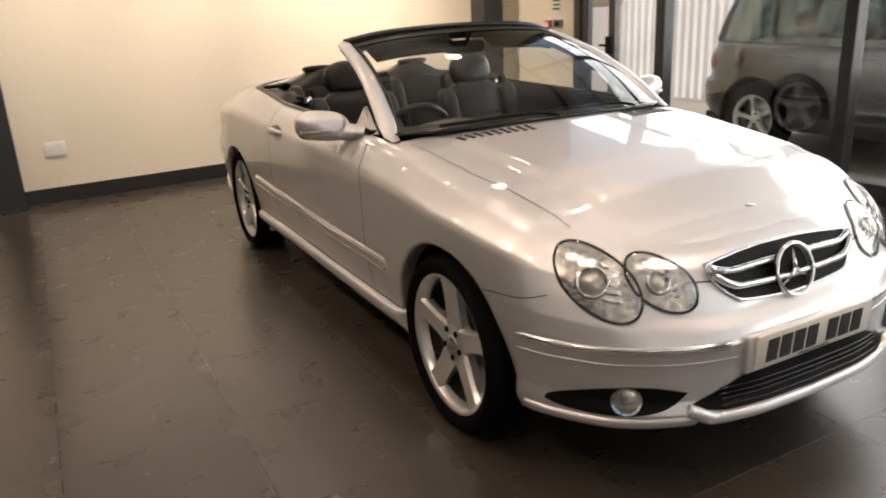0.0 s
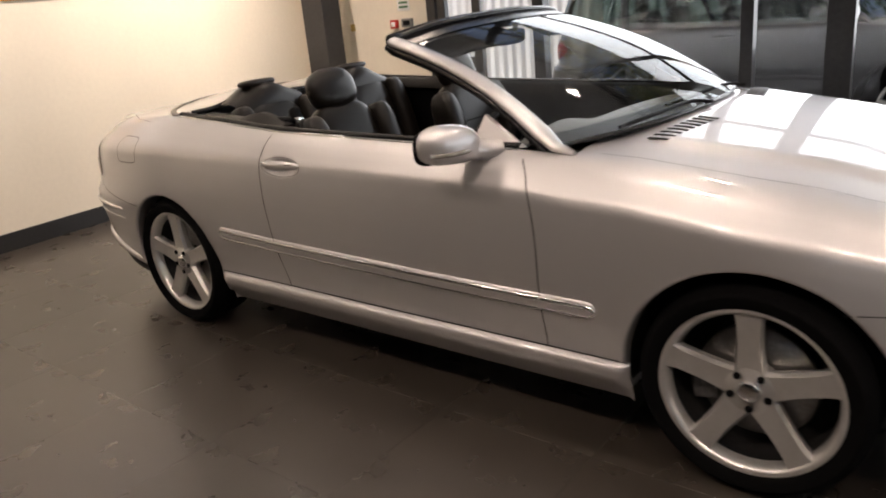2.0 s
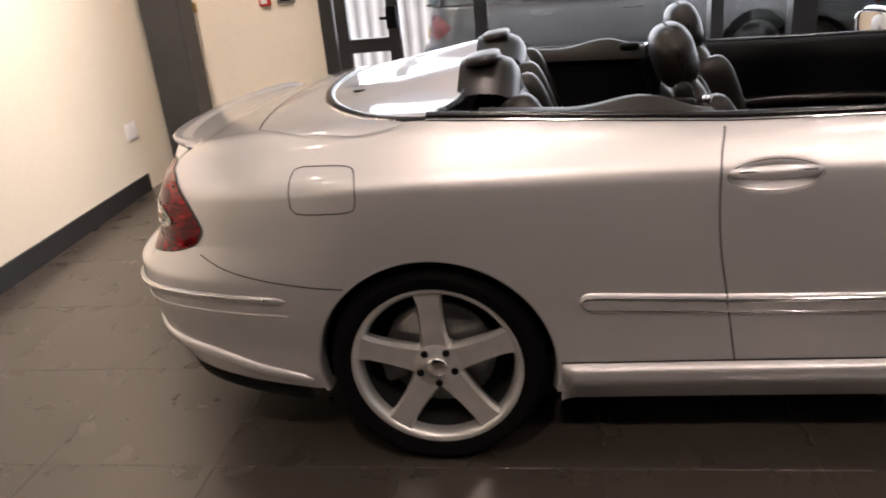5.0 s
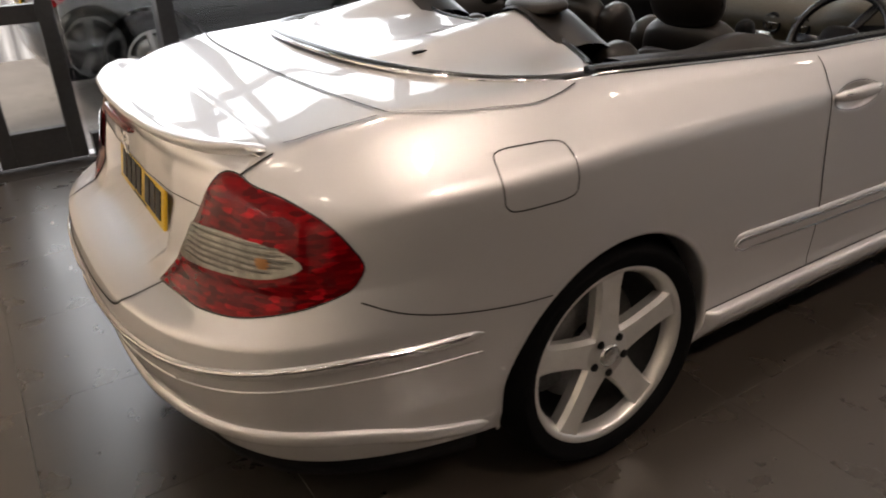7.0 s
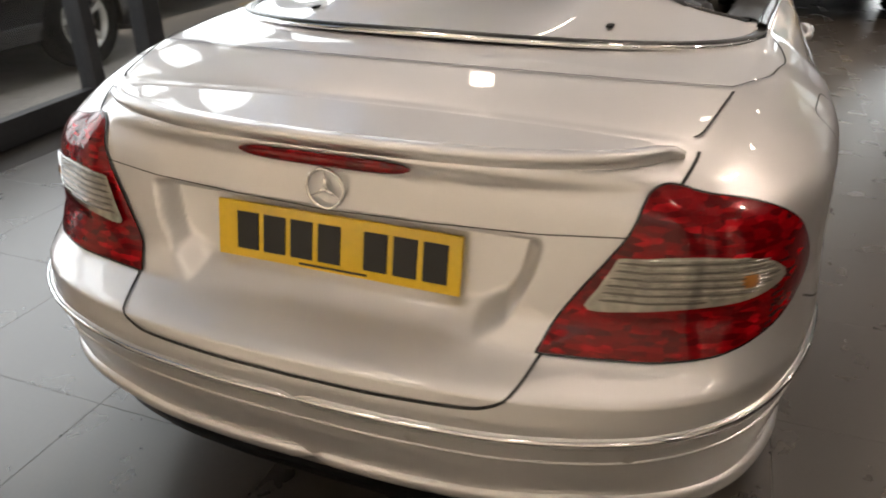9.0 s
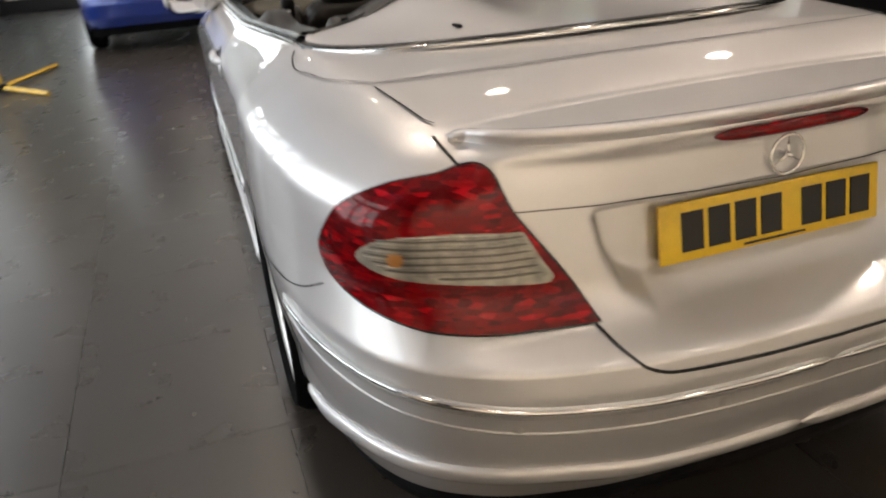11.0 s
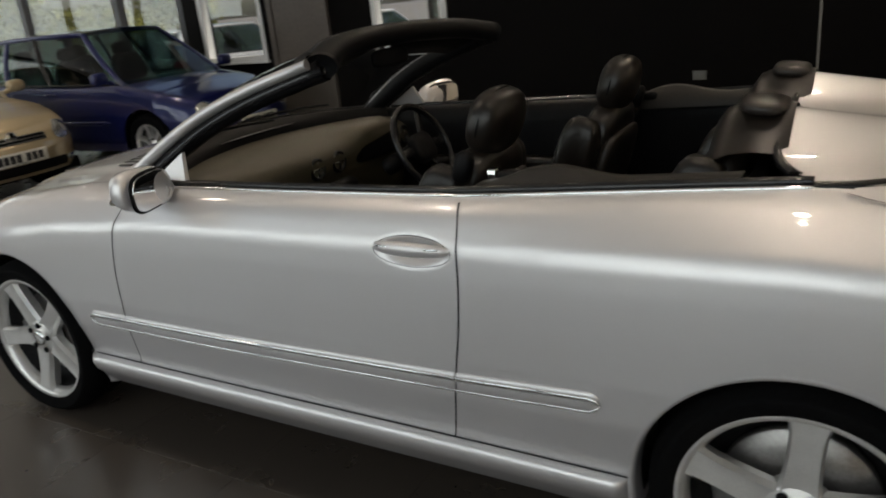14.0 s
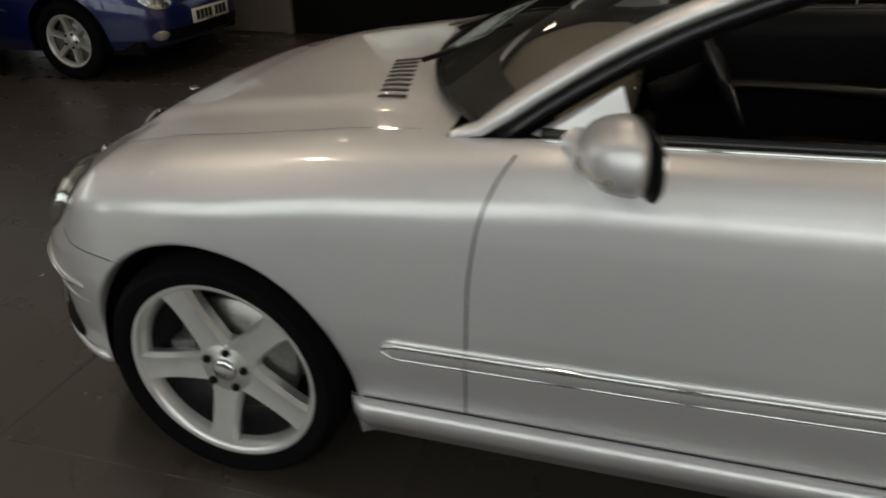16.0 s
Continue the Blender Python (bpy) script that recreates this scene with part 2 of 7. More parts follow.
def pillow(c, size, e=0.55, nu=20, nv=14, m=None):
    """A soft rounded block (superellipsoid)."""
    def sg(v, p):
        return math.copysign(abs(v) ** p, v)
    V = []
    for i in range(nu):
        a = 2 * math.pi * i / nu
        for j in range(nv + 1):
            b = -math.pi / 2 + math.pi * j / nv
            V.append((size[0] / 2 * sg(math.cos(b), e) * sg(math.cos(a), e), size[1] / 2 * sg(math.cos(b), e) * sg(math.sin(a), e), size[2] / 2 * sg(math.sin(b), e)))
    geo = V, grid_faces(nu, nv + 1, True)
    return moved(geo, Matrix.Translation(c) @ (m or Matrix()))


def disc(c, r, axis="y", n=24, sx=1.0, depth=0.01):
    """A short round plate with a rounded rim, facing along +axis."""
    prof = [(0.0, depth), (r * 0.86, depth), (r, depth * 0.5), (r, 0.0)]
    V, F = lathe(prof, n)
    m = {"y": Matrix(), "x": Matrix.Rotation(radians(-90), 4, "Z"), "z": Matrix.Rotation(radians(90), 4, "X"), "-x": Matrix.Rotation(radians(90), 4, "Z"),
         "-y": Matrix.Rotation(radians(180), 4, "Z"), "-z": Matrix.Rotation(radians(-90), 4, "X")}[axis]
    return moved((V, F), Matrix.Translation(c) @ m @ Matrix.Diagonal((sx, 1, 1, 1)))


def spline(points, n):
    """n points on a smooth curve through the given ones, evenly spaced along it."""
    P = np.array(points, float)
    Q = np.vstack([2 * P[0] - P[1], P, 2 * P[-1] - P[-2]])
    out = []
    for i in range(len(P) - 1):
        p0, p1, p2, p3 = Q[i], Q[i + 1], Q[i + 2], Q[i + 3]
        for u in np.linspace(0, 1, 24, endpoint=False):
            out.append(0.5 * (2 * p1 + (p2 - p0) * u + (2 * p0 - 5 * p1 + 4 * p2 - p3) * u * u + (3 * p1 - p0 - 3 * p2 + p3) * u ** 3))
    out.append(P[-1])
    out = np.array(out)
    s = np.concatenate([[0], np.cumsum(np.linalg.norm(np.diff(out, axis=0), axis=1))])
    t = np.linspace(0, s[-1], n)
    return np.stack([np.interp(t, s, out[:, k]) for k in range(out.shape[1])], 1)


def smoothstep(a, b, x):
    t = np.clip((np.asarray(x, float) - a) / (b - a), 0, 1)
    return t * t * (3 - 2 * t)

# ---------------------------------------------------------------- the showroom
X0, X1, Y0, Y1, HIGH = -3.98, 12.0, -4.75, 2.90, 3.25   # cream wall, window wall, dark wall, glass wall, ceiling

EDGE, TALL = 1.05, 4.80   # the ceiling stops short of the glass wall, which rises higher
SKEW = 0.068   # the glass wall runs four degrees off the car's line


def glass_y(x):
    return Y1 + SKEW * max(x + 1.48, 0.0)


def slab(z0, z1, more):
    """A flat plate under or over the whole showroom, cut along the slanting glass wall."""
    E = [(X0 - 0.2, Y0 - 0.2), (X1 + 0.2, Y0 - 0.2), (X1 + 0.2, glass_y(X1) + more), (-1.48, Y1 + more), (X0 - 0.2, Y1 + more)]
    n = len(E)
    return [(x, y, z) for z in (z0, z1) for x, y in E], [tuple(range(n))[::-1], tuple(range(n, 2 * n))] + [(i, (i + 1) % n, n + (i + 1) % n, n + i) for i in range(n)]


floor = part("floor", slab(-0.12, -0.006, 0.06), GROUT, smooth=False)
tagged(floor, "dark grey-brown porcelain tile floor with a dull sheen", "floor", kind="structure")

WEST = pose(-3.86, 0, 0, 0, 0, math.degrees(math.atan(SKEW)))   # the cream wall stands square to the glass wall
wall_west = part("wall_west", box(-0.2, 0, Y0 - 0.2, Y1 + 0.5, 0, TALL), WALL, smooth=False)
wall_west.matrix_basis = WEST
tagged(wall_west, "smooth cream painted wall above a black skirting", "wall", kind="structure")
SOUTH_END = 6.30
HATCH = [(2.46, 3.40), (4.98, 6.02)]
pieces = [(X0, SOUTH_END, 0, 0.90), (X0, SOUTH_END, 2.05, HIGH)]
edge = X0
for xa, xb in HATCH:
    pieces.append((edge, xa, 0.90, 2.05))
    edge = xb
pieces.append((edge, SOUTH_END, 0.90, 2.05))
wall_south = part("wall_south", join(*[box(a, b, Y0 - 0.2, Y0, c, d) for a, b, c, d in pieces]), DARKWALL, smooth=False)
tagged(wall_south, "very dark brown painted showroom wall", "wall", kind="structure")
upper = [(X0 - 0.4, EDGE + 0.012), (X1 + 0.2, EDGE + 0.012), (X1 + 0.2, glass_y(X1) + 0.4), (-1.48, Y1 + 0.4), (X0 - 0.4, Y1 + 0.4)]
ceiling = part("ceiling", join(box(X0 - 0.4, X1 + 0.2, Y0 - 0.2, EDGE, HIGH, HIGH + 0.2), box(X0 - 0.4, X1 + 0.2, EDGE - 0.15, EDGE + 0.012, HIGH + 0.2, TALL),
                               ([(x, y, z) for z in (TALL, TALL + 0.2) for x, y in upper], [tuple(range(5))[::-1], tuple(range(5, 10))] + [(i, (i + 1) % 5, 5 + (i + 1) % 5, 5 + i) for i in range(5)])), CEIL, smooth=False)
tagged(ceiling, "plain painted showroom ceiling with downlights", "ceiling", kind="structure")

skirting = part("baseboard", box(0, 0.016, Y0 + 0.02, 2.34, 0.0, 0.13, 0.004), SKIRT, smooth=False)
skirting.matrix_basis = WEST
tagged(skirting, "black skirting board along the cream wall", "skirting", kind="structure")

# wall piece beside the glazed door, with its column
wall_north = part("wall_north", box(X0 - 0.15, -2.67, Y1 - 0.05, Y1 + 0.12, 0, TALL), WALL, smooth=False)
tagged(wall_north, "short cream wall between column and glazed door", "wall", kind="structure")


def column(x0, x1, y0, y1, label, high=HIGH):
    t = thing("column", ((x0 + x1) / 2, (y0 + y1) / 2, 0), label, "column", kind="structure")
    w, d = (x1 - x0) / 2, (y1 - y0) / 2
    part("shaft", box(-w, w, -d, d, 0.0, high, 0.006), STEEL, t, smooth=False)
    part("base_plate", box(-w - 0.02, w + 0.02, -d - 0.02, d + 0.02, 0.0, 0.015, 0.003), STEEL, t, smooth=False)
    return t


column(-3.78, -3.50, 2.33, 2.56, "square charcoal painted steel column by the cream wall", TALL)
column(0.001, 0.16, -2.42, -2.20, "charcoal painted steel column standing against the cream wall").matrix_basis = WEST @ pose(0.0805, -2.31, 0)


def wall_box(x0, x1, z0, z1, y, mat, label, category, name, deep=0.03, inset=None):
    t = thing(name, ((x0 + x1) / 2, y, (z0 + z1) / 2), label, category)
    w, h = (x1 - x0) / 2, (z1 - z0) / 2
    part("case", box(-w, w, -deep, 0, -h, h, 0.005), mat, t)
    if inset:
        part("face", box(-w * 0.62, w * 0.62, -deep - 0.004, -deep + 0.002, -h * 0.55, h * 0.55, 0.002), inset, t)
    return t


RED = material("alarm_red", (0.55, 0.03, 0.02), 0.4, grain=0.05)
GREYBOX = material("grey_abs", (0.16, 0.16, 0.15), 0.5, grain=0.08)
BRASS = material("brass_plate", (0.55, 0.40, 0.14), 0.35, 0.8, grain=0.1)
wall_box(-3.10, -3.02, 1.215, 1.295, Y1 - 0.05, RED, "red fire alarm call point on the cream wall", "fire alarm", "fire_alarm", 0.04, WHITE)
wall_box(-2.965, -2.835, 1.22, 1.30, Y1 - 0.05, GREYBOX, "grey keypad panel on the cream wall", "keypad", "keypad", 0.03, BLACK)
wall_box(-3.665, -3.605, 1.215, 1.285, Y1 - 0.05, BRASS, "small brass switch plate on the cream wall", "switch", "wall_switch", 0.012)

notice = thing("fire_notice", (-2.94, Y1 - 0.05, 1.44), "small white notice with green bars on the cream wall", "sign")
part("panel", box(-0.075, 0.075, -0.006, 0, -0.07, 0.10, 0.002), WHITE, notice)
for k in range(3):
    part("text_bar", box(-0.055, 0.055, -0.009, -0.005, -0.045 + 0.04 * k, -0.025 + 0.04 * k), material("notice_green", (0.05, 0.16, 0.07), 0.5) if k == 0 else bpy.data.materials["notice_green"], notice, smooth=False)


def socket(y, z):
    t = thing("wall_socket", (0, y, z), "white double power socket on the cream wall", "socket", "wall sockets")
    part("plate", box(0.0, 0.012, -0.085, 0.085, -0.06, 0.06, 0.005), WHITE, t)
    for s in (-0.04, 0.04):
        part("rocker", box(0.010, 0.017, s - 0.012, s + 0.012, 0.02, 0.045, 0.002), WHITE, t)
    t.matrix_basis = WEST @ pose(0, y, z)
    return t


socket(-1.90, 0.46)
socket(2.25, 0.47)


banner = thing("wall_banner", (0, 0, 0), "white banner with an orange lower edge and dark lettering bars", "banner")
part("sheet", box(0.002, 0.010, -2.05, 0.48, 1.70, 2.45, 0.002), WHITE, banner)
part("border", box(0.003, 0.013, -2.05, 0.48, 1.700, 1.728, 0.002), material("banner_orange", (0.72, 0.33, 0.04), 0.5, grain=0.05), banner, "orange edge")
BANNER_INK = material("banner_ink", (0.03, 0.045, 0.04), 0.5, grain=0.05)
for k in range(9):
    part("text_bar", box(0.008, 0.0125, -1.90 + 0.26 * k, -1.72 + 0.26 * k, 1.775, 1.93, 0.001), BANNER_INK, banner, smooth=False)
banner.matrix_basis = WEST


# glazed steel door and screen in the glass wall
def frame_bar(x0, x1, y0, y1, z0, z1, name, parent, mat=STEEL):
    return part(name, box(x0, x1, y0, y1, z0, z1, 0.004), mat, parent, smooth=False)


door_1 = thing("door_1", (-2.67, Y1, 0), "charcoal steel framed glazed door, closed", "door", kind="structure")
frame_bar(0.0, 0.10, -0.05, 0.05, 0, TALL, "door_jamb", door_1)
g = part("pane", box(0.10, 0.59, -0.006, 0.006, 2.195, TALL - 0.08), PANE, door_1, smooth=False)
g.visible_shadow = False
frame_bar(0.10, 1.12, -0.045, 0.045, 2.10, 2.20, "door_head", door_1)
frame_bar(0.11, 0.20, -0.03, 0.03, 0.02, 2.09, "stile", door_1)
frame_bar(0.50, 0.59, -0.03, 0.03, 0.02, 2.09, "stile", door_1)
frame_bar(0.20, 0.50, -0.03, 0.03, 0.82, 0.92, "mid_rail", door_1)
frame_bar(0.20, 0.50, -0.03, 0.03, 0.02, 0.22, "bottom_rail", door_1)
frame_bar(0.20, 0.50, -0.03, 0.03, 1.99, 2.09, "top_rail", door_1)
for z0, z1 in ((0.22, 0.82), (0.92, 1.99)):
    g = part("pane", box(0.195, 0.505, -0.005, 0.005, z0 - 0.005, z1 + 0.005), PANE, door_1, smooth=False)
    g.visible_shadow = False
lock = part("door_handle", join(box(0.50, 0.58, -0.075, -0.03, 0.98, 1.14, 0.012), tube([(0.54, -0.07, 1.06), (0.54, -0.10, 1.06), (0.46, -0.10, 1.06)], 0.011)), BLACK, door_1)


def glass_screen(name, x0, x1, posts, label, kick=0.16):
    t = thing(name, (0, Y1, 0), label, "window", kind="structure")
    t.matrix_basis = pose(-1.48, Y1, 0, 0, 0, math.degrees(math.atan(SKEW))) @ pose(1.48, 0, 0)
    for px, w in posts:
        part("post", box(px - w / 2, px + w / 2, -0.06, 0.06, 0, TALL, 0.004), STEEL, t, smooth=False)
    part("head_rail", box(x0, x1, -0.045, 0.045, TALL - 0.08, TALL, 0.004), STEEL, t, smooth=False)
    for z in (2.12, 3.42):
        part("transom", box(x0, x1, -0.04, 0.04, z, z + 0.08, 0.004), STEEL, t, smooth=False)
    edges = [x0] + [p for p, w in posts] + [x1]
    for a, b in zip(edges[:-1], edges[1:]):
        if b - a < 0.2:
            continue
        part("kick_rail", box(a + 0.03, b - 0.03, -0.035, 0.035, 0.012, kick, 0.004), STEEL, t, smooth=False)
        for z0, z1 in ((kick, 2.12), (2.20, 3.42), (3.50, TALL - 0.08)):
            g = part("pane", box(a + 0.02, b - 0.02, -0.006, 0.006, z0 - 0.005, z1 + 0.005), PANE, t, smooth=False)
            g.visible_shadow = False
    return t


glass_screen("window_1", -2.08, 2.4, [(-1.48, 0.10), (0.18, 0.09), (0.78, 0.17)], "floor to ceiling glass screen in charcoal steel frames")
glass_screen("window_2", 2.4, X1, [(2.4, 0.10), (4.1, 0.09), (5.8, 0.10), (7.5, 0.09), (9.2, 0.10), (10.9, 0.09)], "floor to ceiling glass screen in charcoal steel frames")
threshold = part("threshold", box(-0.6, X1 + 1.4, 0.06, 0.16, -0.01, 0.012, 0.003), WHITE, smooth=False)
threshold.matrix_basis = pose(-1.48, Y1, 0, 0, 0, math.degrees(math.atan(SKEW)))
tagged(threshold, "pale metal threshold strip below the glass screen", "threshold", kind="structure")

# end wall with shop windows towards the street
end_win = thing("window_3", (X1, 0, 0), "tall shop windows in dark frames facing the street", "window", kind="structure")
for py in (Y0 + 0.05, -2.5, -0.9, 0.9, 2.6, 3.7):
    part("post", box(-0.06, 0.06, py - 0.06, py + 0.06, 0, HIGH, 0.004), STEEL, end_win, smooth=False)
part("sill_rail", box(-0.05, 0.05, Y0, 3.8, 0, 0.22, 0.004), STEEL, end_win, smooth=False)
part("head_rail", box(-0.05, 0.05, Y0, 3.8, HIGH - 0.15, HIGH, 0.004), STEEL, end_win, smooth=False)
for a, b in ((Y0, -2.5), (-2.5, -0.9), (-0.9, 0.9), (0.9, 2.6), (2.6, 3.7)):
    g = part("pane", box(-0.006, 0.006, a + 0.05, b - 0.05, 0.2, HIGH - 0.14), PANE, end_win, smooth=False)
    g.visible_shadow = False

gable = part("wall_east", box(X1 - 0.1, X1 + 0.1, EDGE - 0.15, glass_y(X1) + 0.3, HIGH, TALL), CEIL, smooth=False)
tagged(gable, "plain painted wall above the shop windows", "wall", kind="structure")

# doorway and windows in the dark wall, glass beyond it
door_2 = thing("door_2", (4.42, Y0, 0), "plain taupe flush door in the dark wall", "door", kind="structure")
TAUPE = material("taupe_laminate", (0.12, 0.10, 0.085), 0.5, grain=0.1, grain_scale=25, stain=0.08)
part("leaf", box(-0.36, 0.36, 0.0, 0.04, 0.01, 2.05, 0.004), TAUPE, door_2, smooth=False)
part("architrave", join(box(-0.44, -0.365, 0, 0.055, 0, 2.13, 0.004), box(0.365, 0.44, 0, 0.055, 0, 2.13, 0.004), box(-0.365, 0.365, 0, 0.055, 2.055, 2.13, 0.004)), TAUPE, door_2, smooth=False)
part("door_handle", tube([(-0.28, 0.045, 0.62), (-0.28, 0.08, 0.64), (-0.28, 0.08, 0.94), (-0.28, 0.045, 0.96)], 0.011), CHROME, door_2)
for nm, (xa, xb) in zip(("window_4", "window_5"), HATCH):
    w = thing(nm, ((xa + xb) / 2, Y0, 0), "white framed window in the dark wall", "window", kind="structure")
    h = (xb - xa) / 2
    part("window_frame", join(box(-h, h, -0.1, 0.02, 0.90, 0.96, 0.004), box(-h, h, -0.1, 0.02, 1.99, 2.05, 0.004), box(-h, -h + 0.06, -0.1, 0.02, 0.96, 1.99, 0.004), box(h - 0.06, h, -0.1, 0.02, 0.96, 1.99, 0.004)), WHITE, w, smooth=False)
    g = part("pane", box(-h + 0.055, h - 0.055, -0.05, -0.042, 0.955, 1.995), PANE, w, smooth=False)
    g.visible_shadow = False
    part("window_sill", box(-h - 0.03, h + 0.03, 0.0, 0.07, 0.875, 0.90, 0.004), WHITE, w, smooth=False)
side_glass = thing("window_6", (0, Y0, 0), "floor to ceiling glass in dark frames beside the dark wall", "window", kind="structure")
for px in (SOUTH_END + 0.06, 7.6, 9.7, X1 - 0.06):
    part("post", box(px - 0.06, px + 0.06, -0.14, -0.02, 0, HIGH, 0.004), STEEL, side_glass, smooth=False)
part("kick_rail", box(SOUTH_END + 0.12, X1 - 0.12, -0.12, -0.04, 0, 0.2, 0.004), STEEL, side_glass, smooth=False)
part("head_rail", box(SOUTH_END + 0.12, X1 - 0.12, -0.12, -0.04, HIGH - 0.15, HIGH, 0.004), STEEL, side_glass, smooth=False)
for a_, b_ in ((SOUTH_END + 0.12, 7.54), (7.66, 9.64), (9.76, X1 - 0.12)):
    g = part("pane", box(a_, b_, -0.086, -0.074, 0.2, HIGH - 0.15), PANE, side_glass, smooth=False)
    g.visible_shadow = False
seam = part("trim", box(-1.035, -1.020, Y0, Y0 + 0.006, 0.1, HIGH), material("pale_trim", (0.35, 0.33, 0.30), 0.5, grain=0.05), smooth=False)
tagged(seam, "slim pale joint strip on the dark wall", "trim", kind="structure")
wall_plate = thing("wall_switch", (-0.08, Y0, 0.55), "grey double switch plate on the dark wall", "switch")
part("case", box(-0.06, 0.06, 0, 0.012, -0.04, 0.04, 0.004), GREYBOX, wall_plate)

# ceiling downlights
SPOT_GLOW = glow_material("downlight_lamp", (1.0, 0.90, 0.76), 20.0)


def downlight(x, y, energy, tilt=(0, 0), cone=110):
    t = thing("downlight", (x, y, HIGH), "round recessed ceiling downlight, lit warm white", "ceiling light", "ceiling downlights")
    part("bezel", moved(lathe([(0.092, 0.0), (0.118, 0.004), (0.122, 0.012), (0.110, 0.016), (0.092, 0.006)], 28, True), Matrix.Rotation(radians(-90), 4, "X")), WHITE, t)
    part("lamp", moved(lathe([(0.0, 0.004), (0.09, 0.004)], 28), Matrix.Rotation(radians(-90), 4, "X")), SPOT_GLOW, t)
    d = bpy.data.lights.new("downlight_beam", "SPOT")
    d.energy, d.color, d.spot_size, d.spot_blend, d.shadow_soft_size = energy, (1.0, 0.87, 0.74), radians(cone), 0.9, 0.09
    ob = new("downlight_beam", d)
    ob.matrix_world = look((x, y, HIGH - 0.03), (x + tilt[0], y + tilt[1], 0))
    return t


for x in (-1.2, 0.8, 2.8):
    for y in (-2.9, -0.9, 0.85):
        downlight(x, y, 150 if y < -2 else (40 if y > 0 and x < 0 else (110 if y > 0 and x > 2 else 45)), (0, 0.9) if y < -2 else (0, 0))
# an unseen row, added to brighten the cream wall and turned towards it
for y, energy, aside in ((-3.4, 150, 0), (-2.1, 150, 0), (-1.2, 150, 0), (-0.3, 230, 0.4), (0.5, 300, 1.0), (0.85, 330, 2.0)):
    downlight(-2.80, y, energy, (-1.7, aside), 74)
for x in (5.2, 7.6, 10.0):
    for y in (-2.4, 0.85):
        downlight(x, y, 110)

# daylight coming in at the two glazed sides
window_light("daylight_glass_wall", (2.4, Y1 + 0.75, 1.9), (2.4, 0, 1.1), 11.2, 2.2, 330)
window_light("daylight_shop_window", (X1 + 0.4, -0.6, 1.8), (0, -0.6, 0.8), 6.5, 2.6, 260)

# outside: one ground sheet to the horizon
ground = part("ground", ([(-400, -400, -0.13), (400, -400, -0.13), (400, 400, -0.13), (-400, 400, -0.13)], [(0, 1, 2, 3)]), FORECOURT, smooth=False)
tagged(ground, "grey-brown paved forecourt", "ground", kind="structure")
yard = part("pavement", box(-8, 30, Y1 + 0.10, 26, -0.13, -0.020), FORECOURT, smooth=False)
tagged(yard, "grey-brown paved forecourt beside the glass wall", "pavement", kind="structure")


# corrugated metal wall outside the door
def corrugated(x0, x1, y, z1):
    n = int((x1 - x0) / 0.02)
    V = []
    for i in range(n + 1):
        x = x0 + (x1 - x0) * i / n
        ph = (i % 8)
        d = 0.022 if ph in (0, 1, 2) else (0.0 if ph in (4, 5, 6) else 0.011)
        V += [(x, y - d, -0.05), (x, y - d, z1), (x, y + 0.04, z1), (x, y + 0.04, -0.05)]
    return V, grid_faces(n + 1, 4, False, True)


corr = part("wall_corrugated", corrugated(-6.5, -0.2, 6.9, 3.6), CORR, smooth=False)
tagged(corr, "pale grey ribbed metal cladding outside the glazed door", "wall", kind="structure")

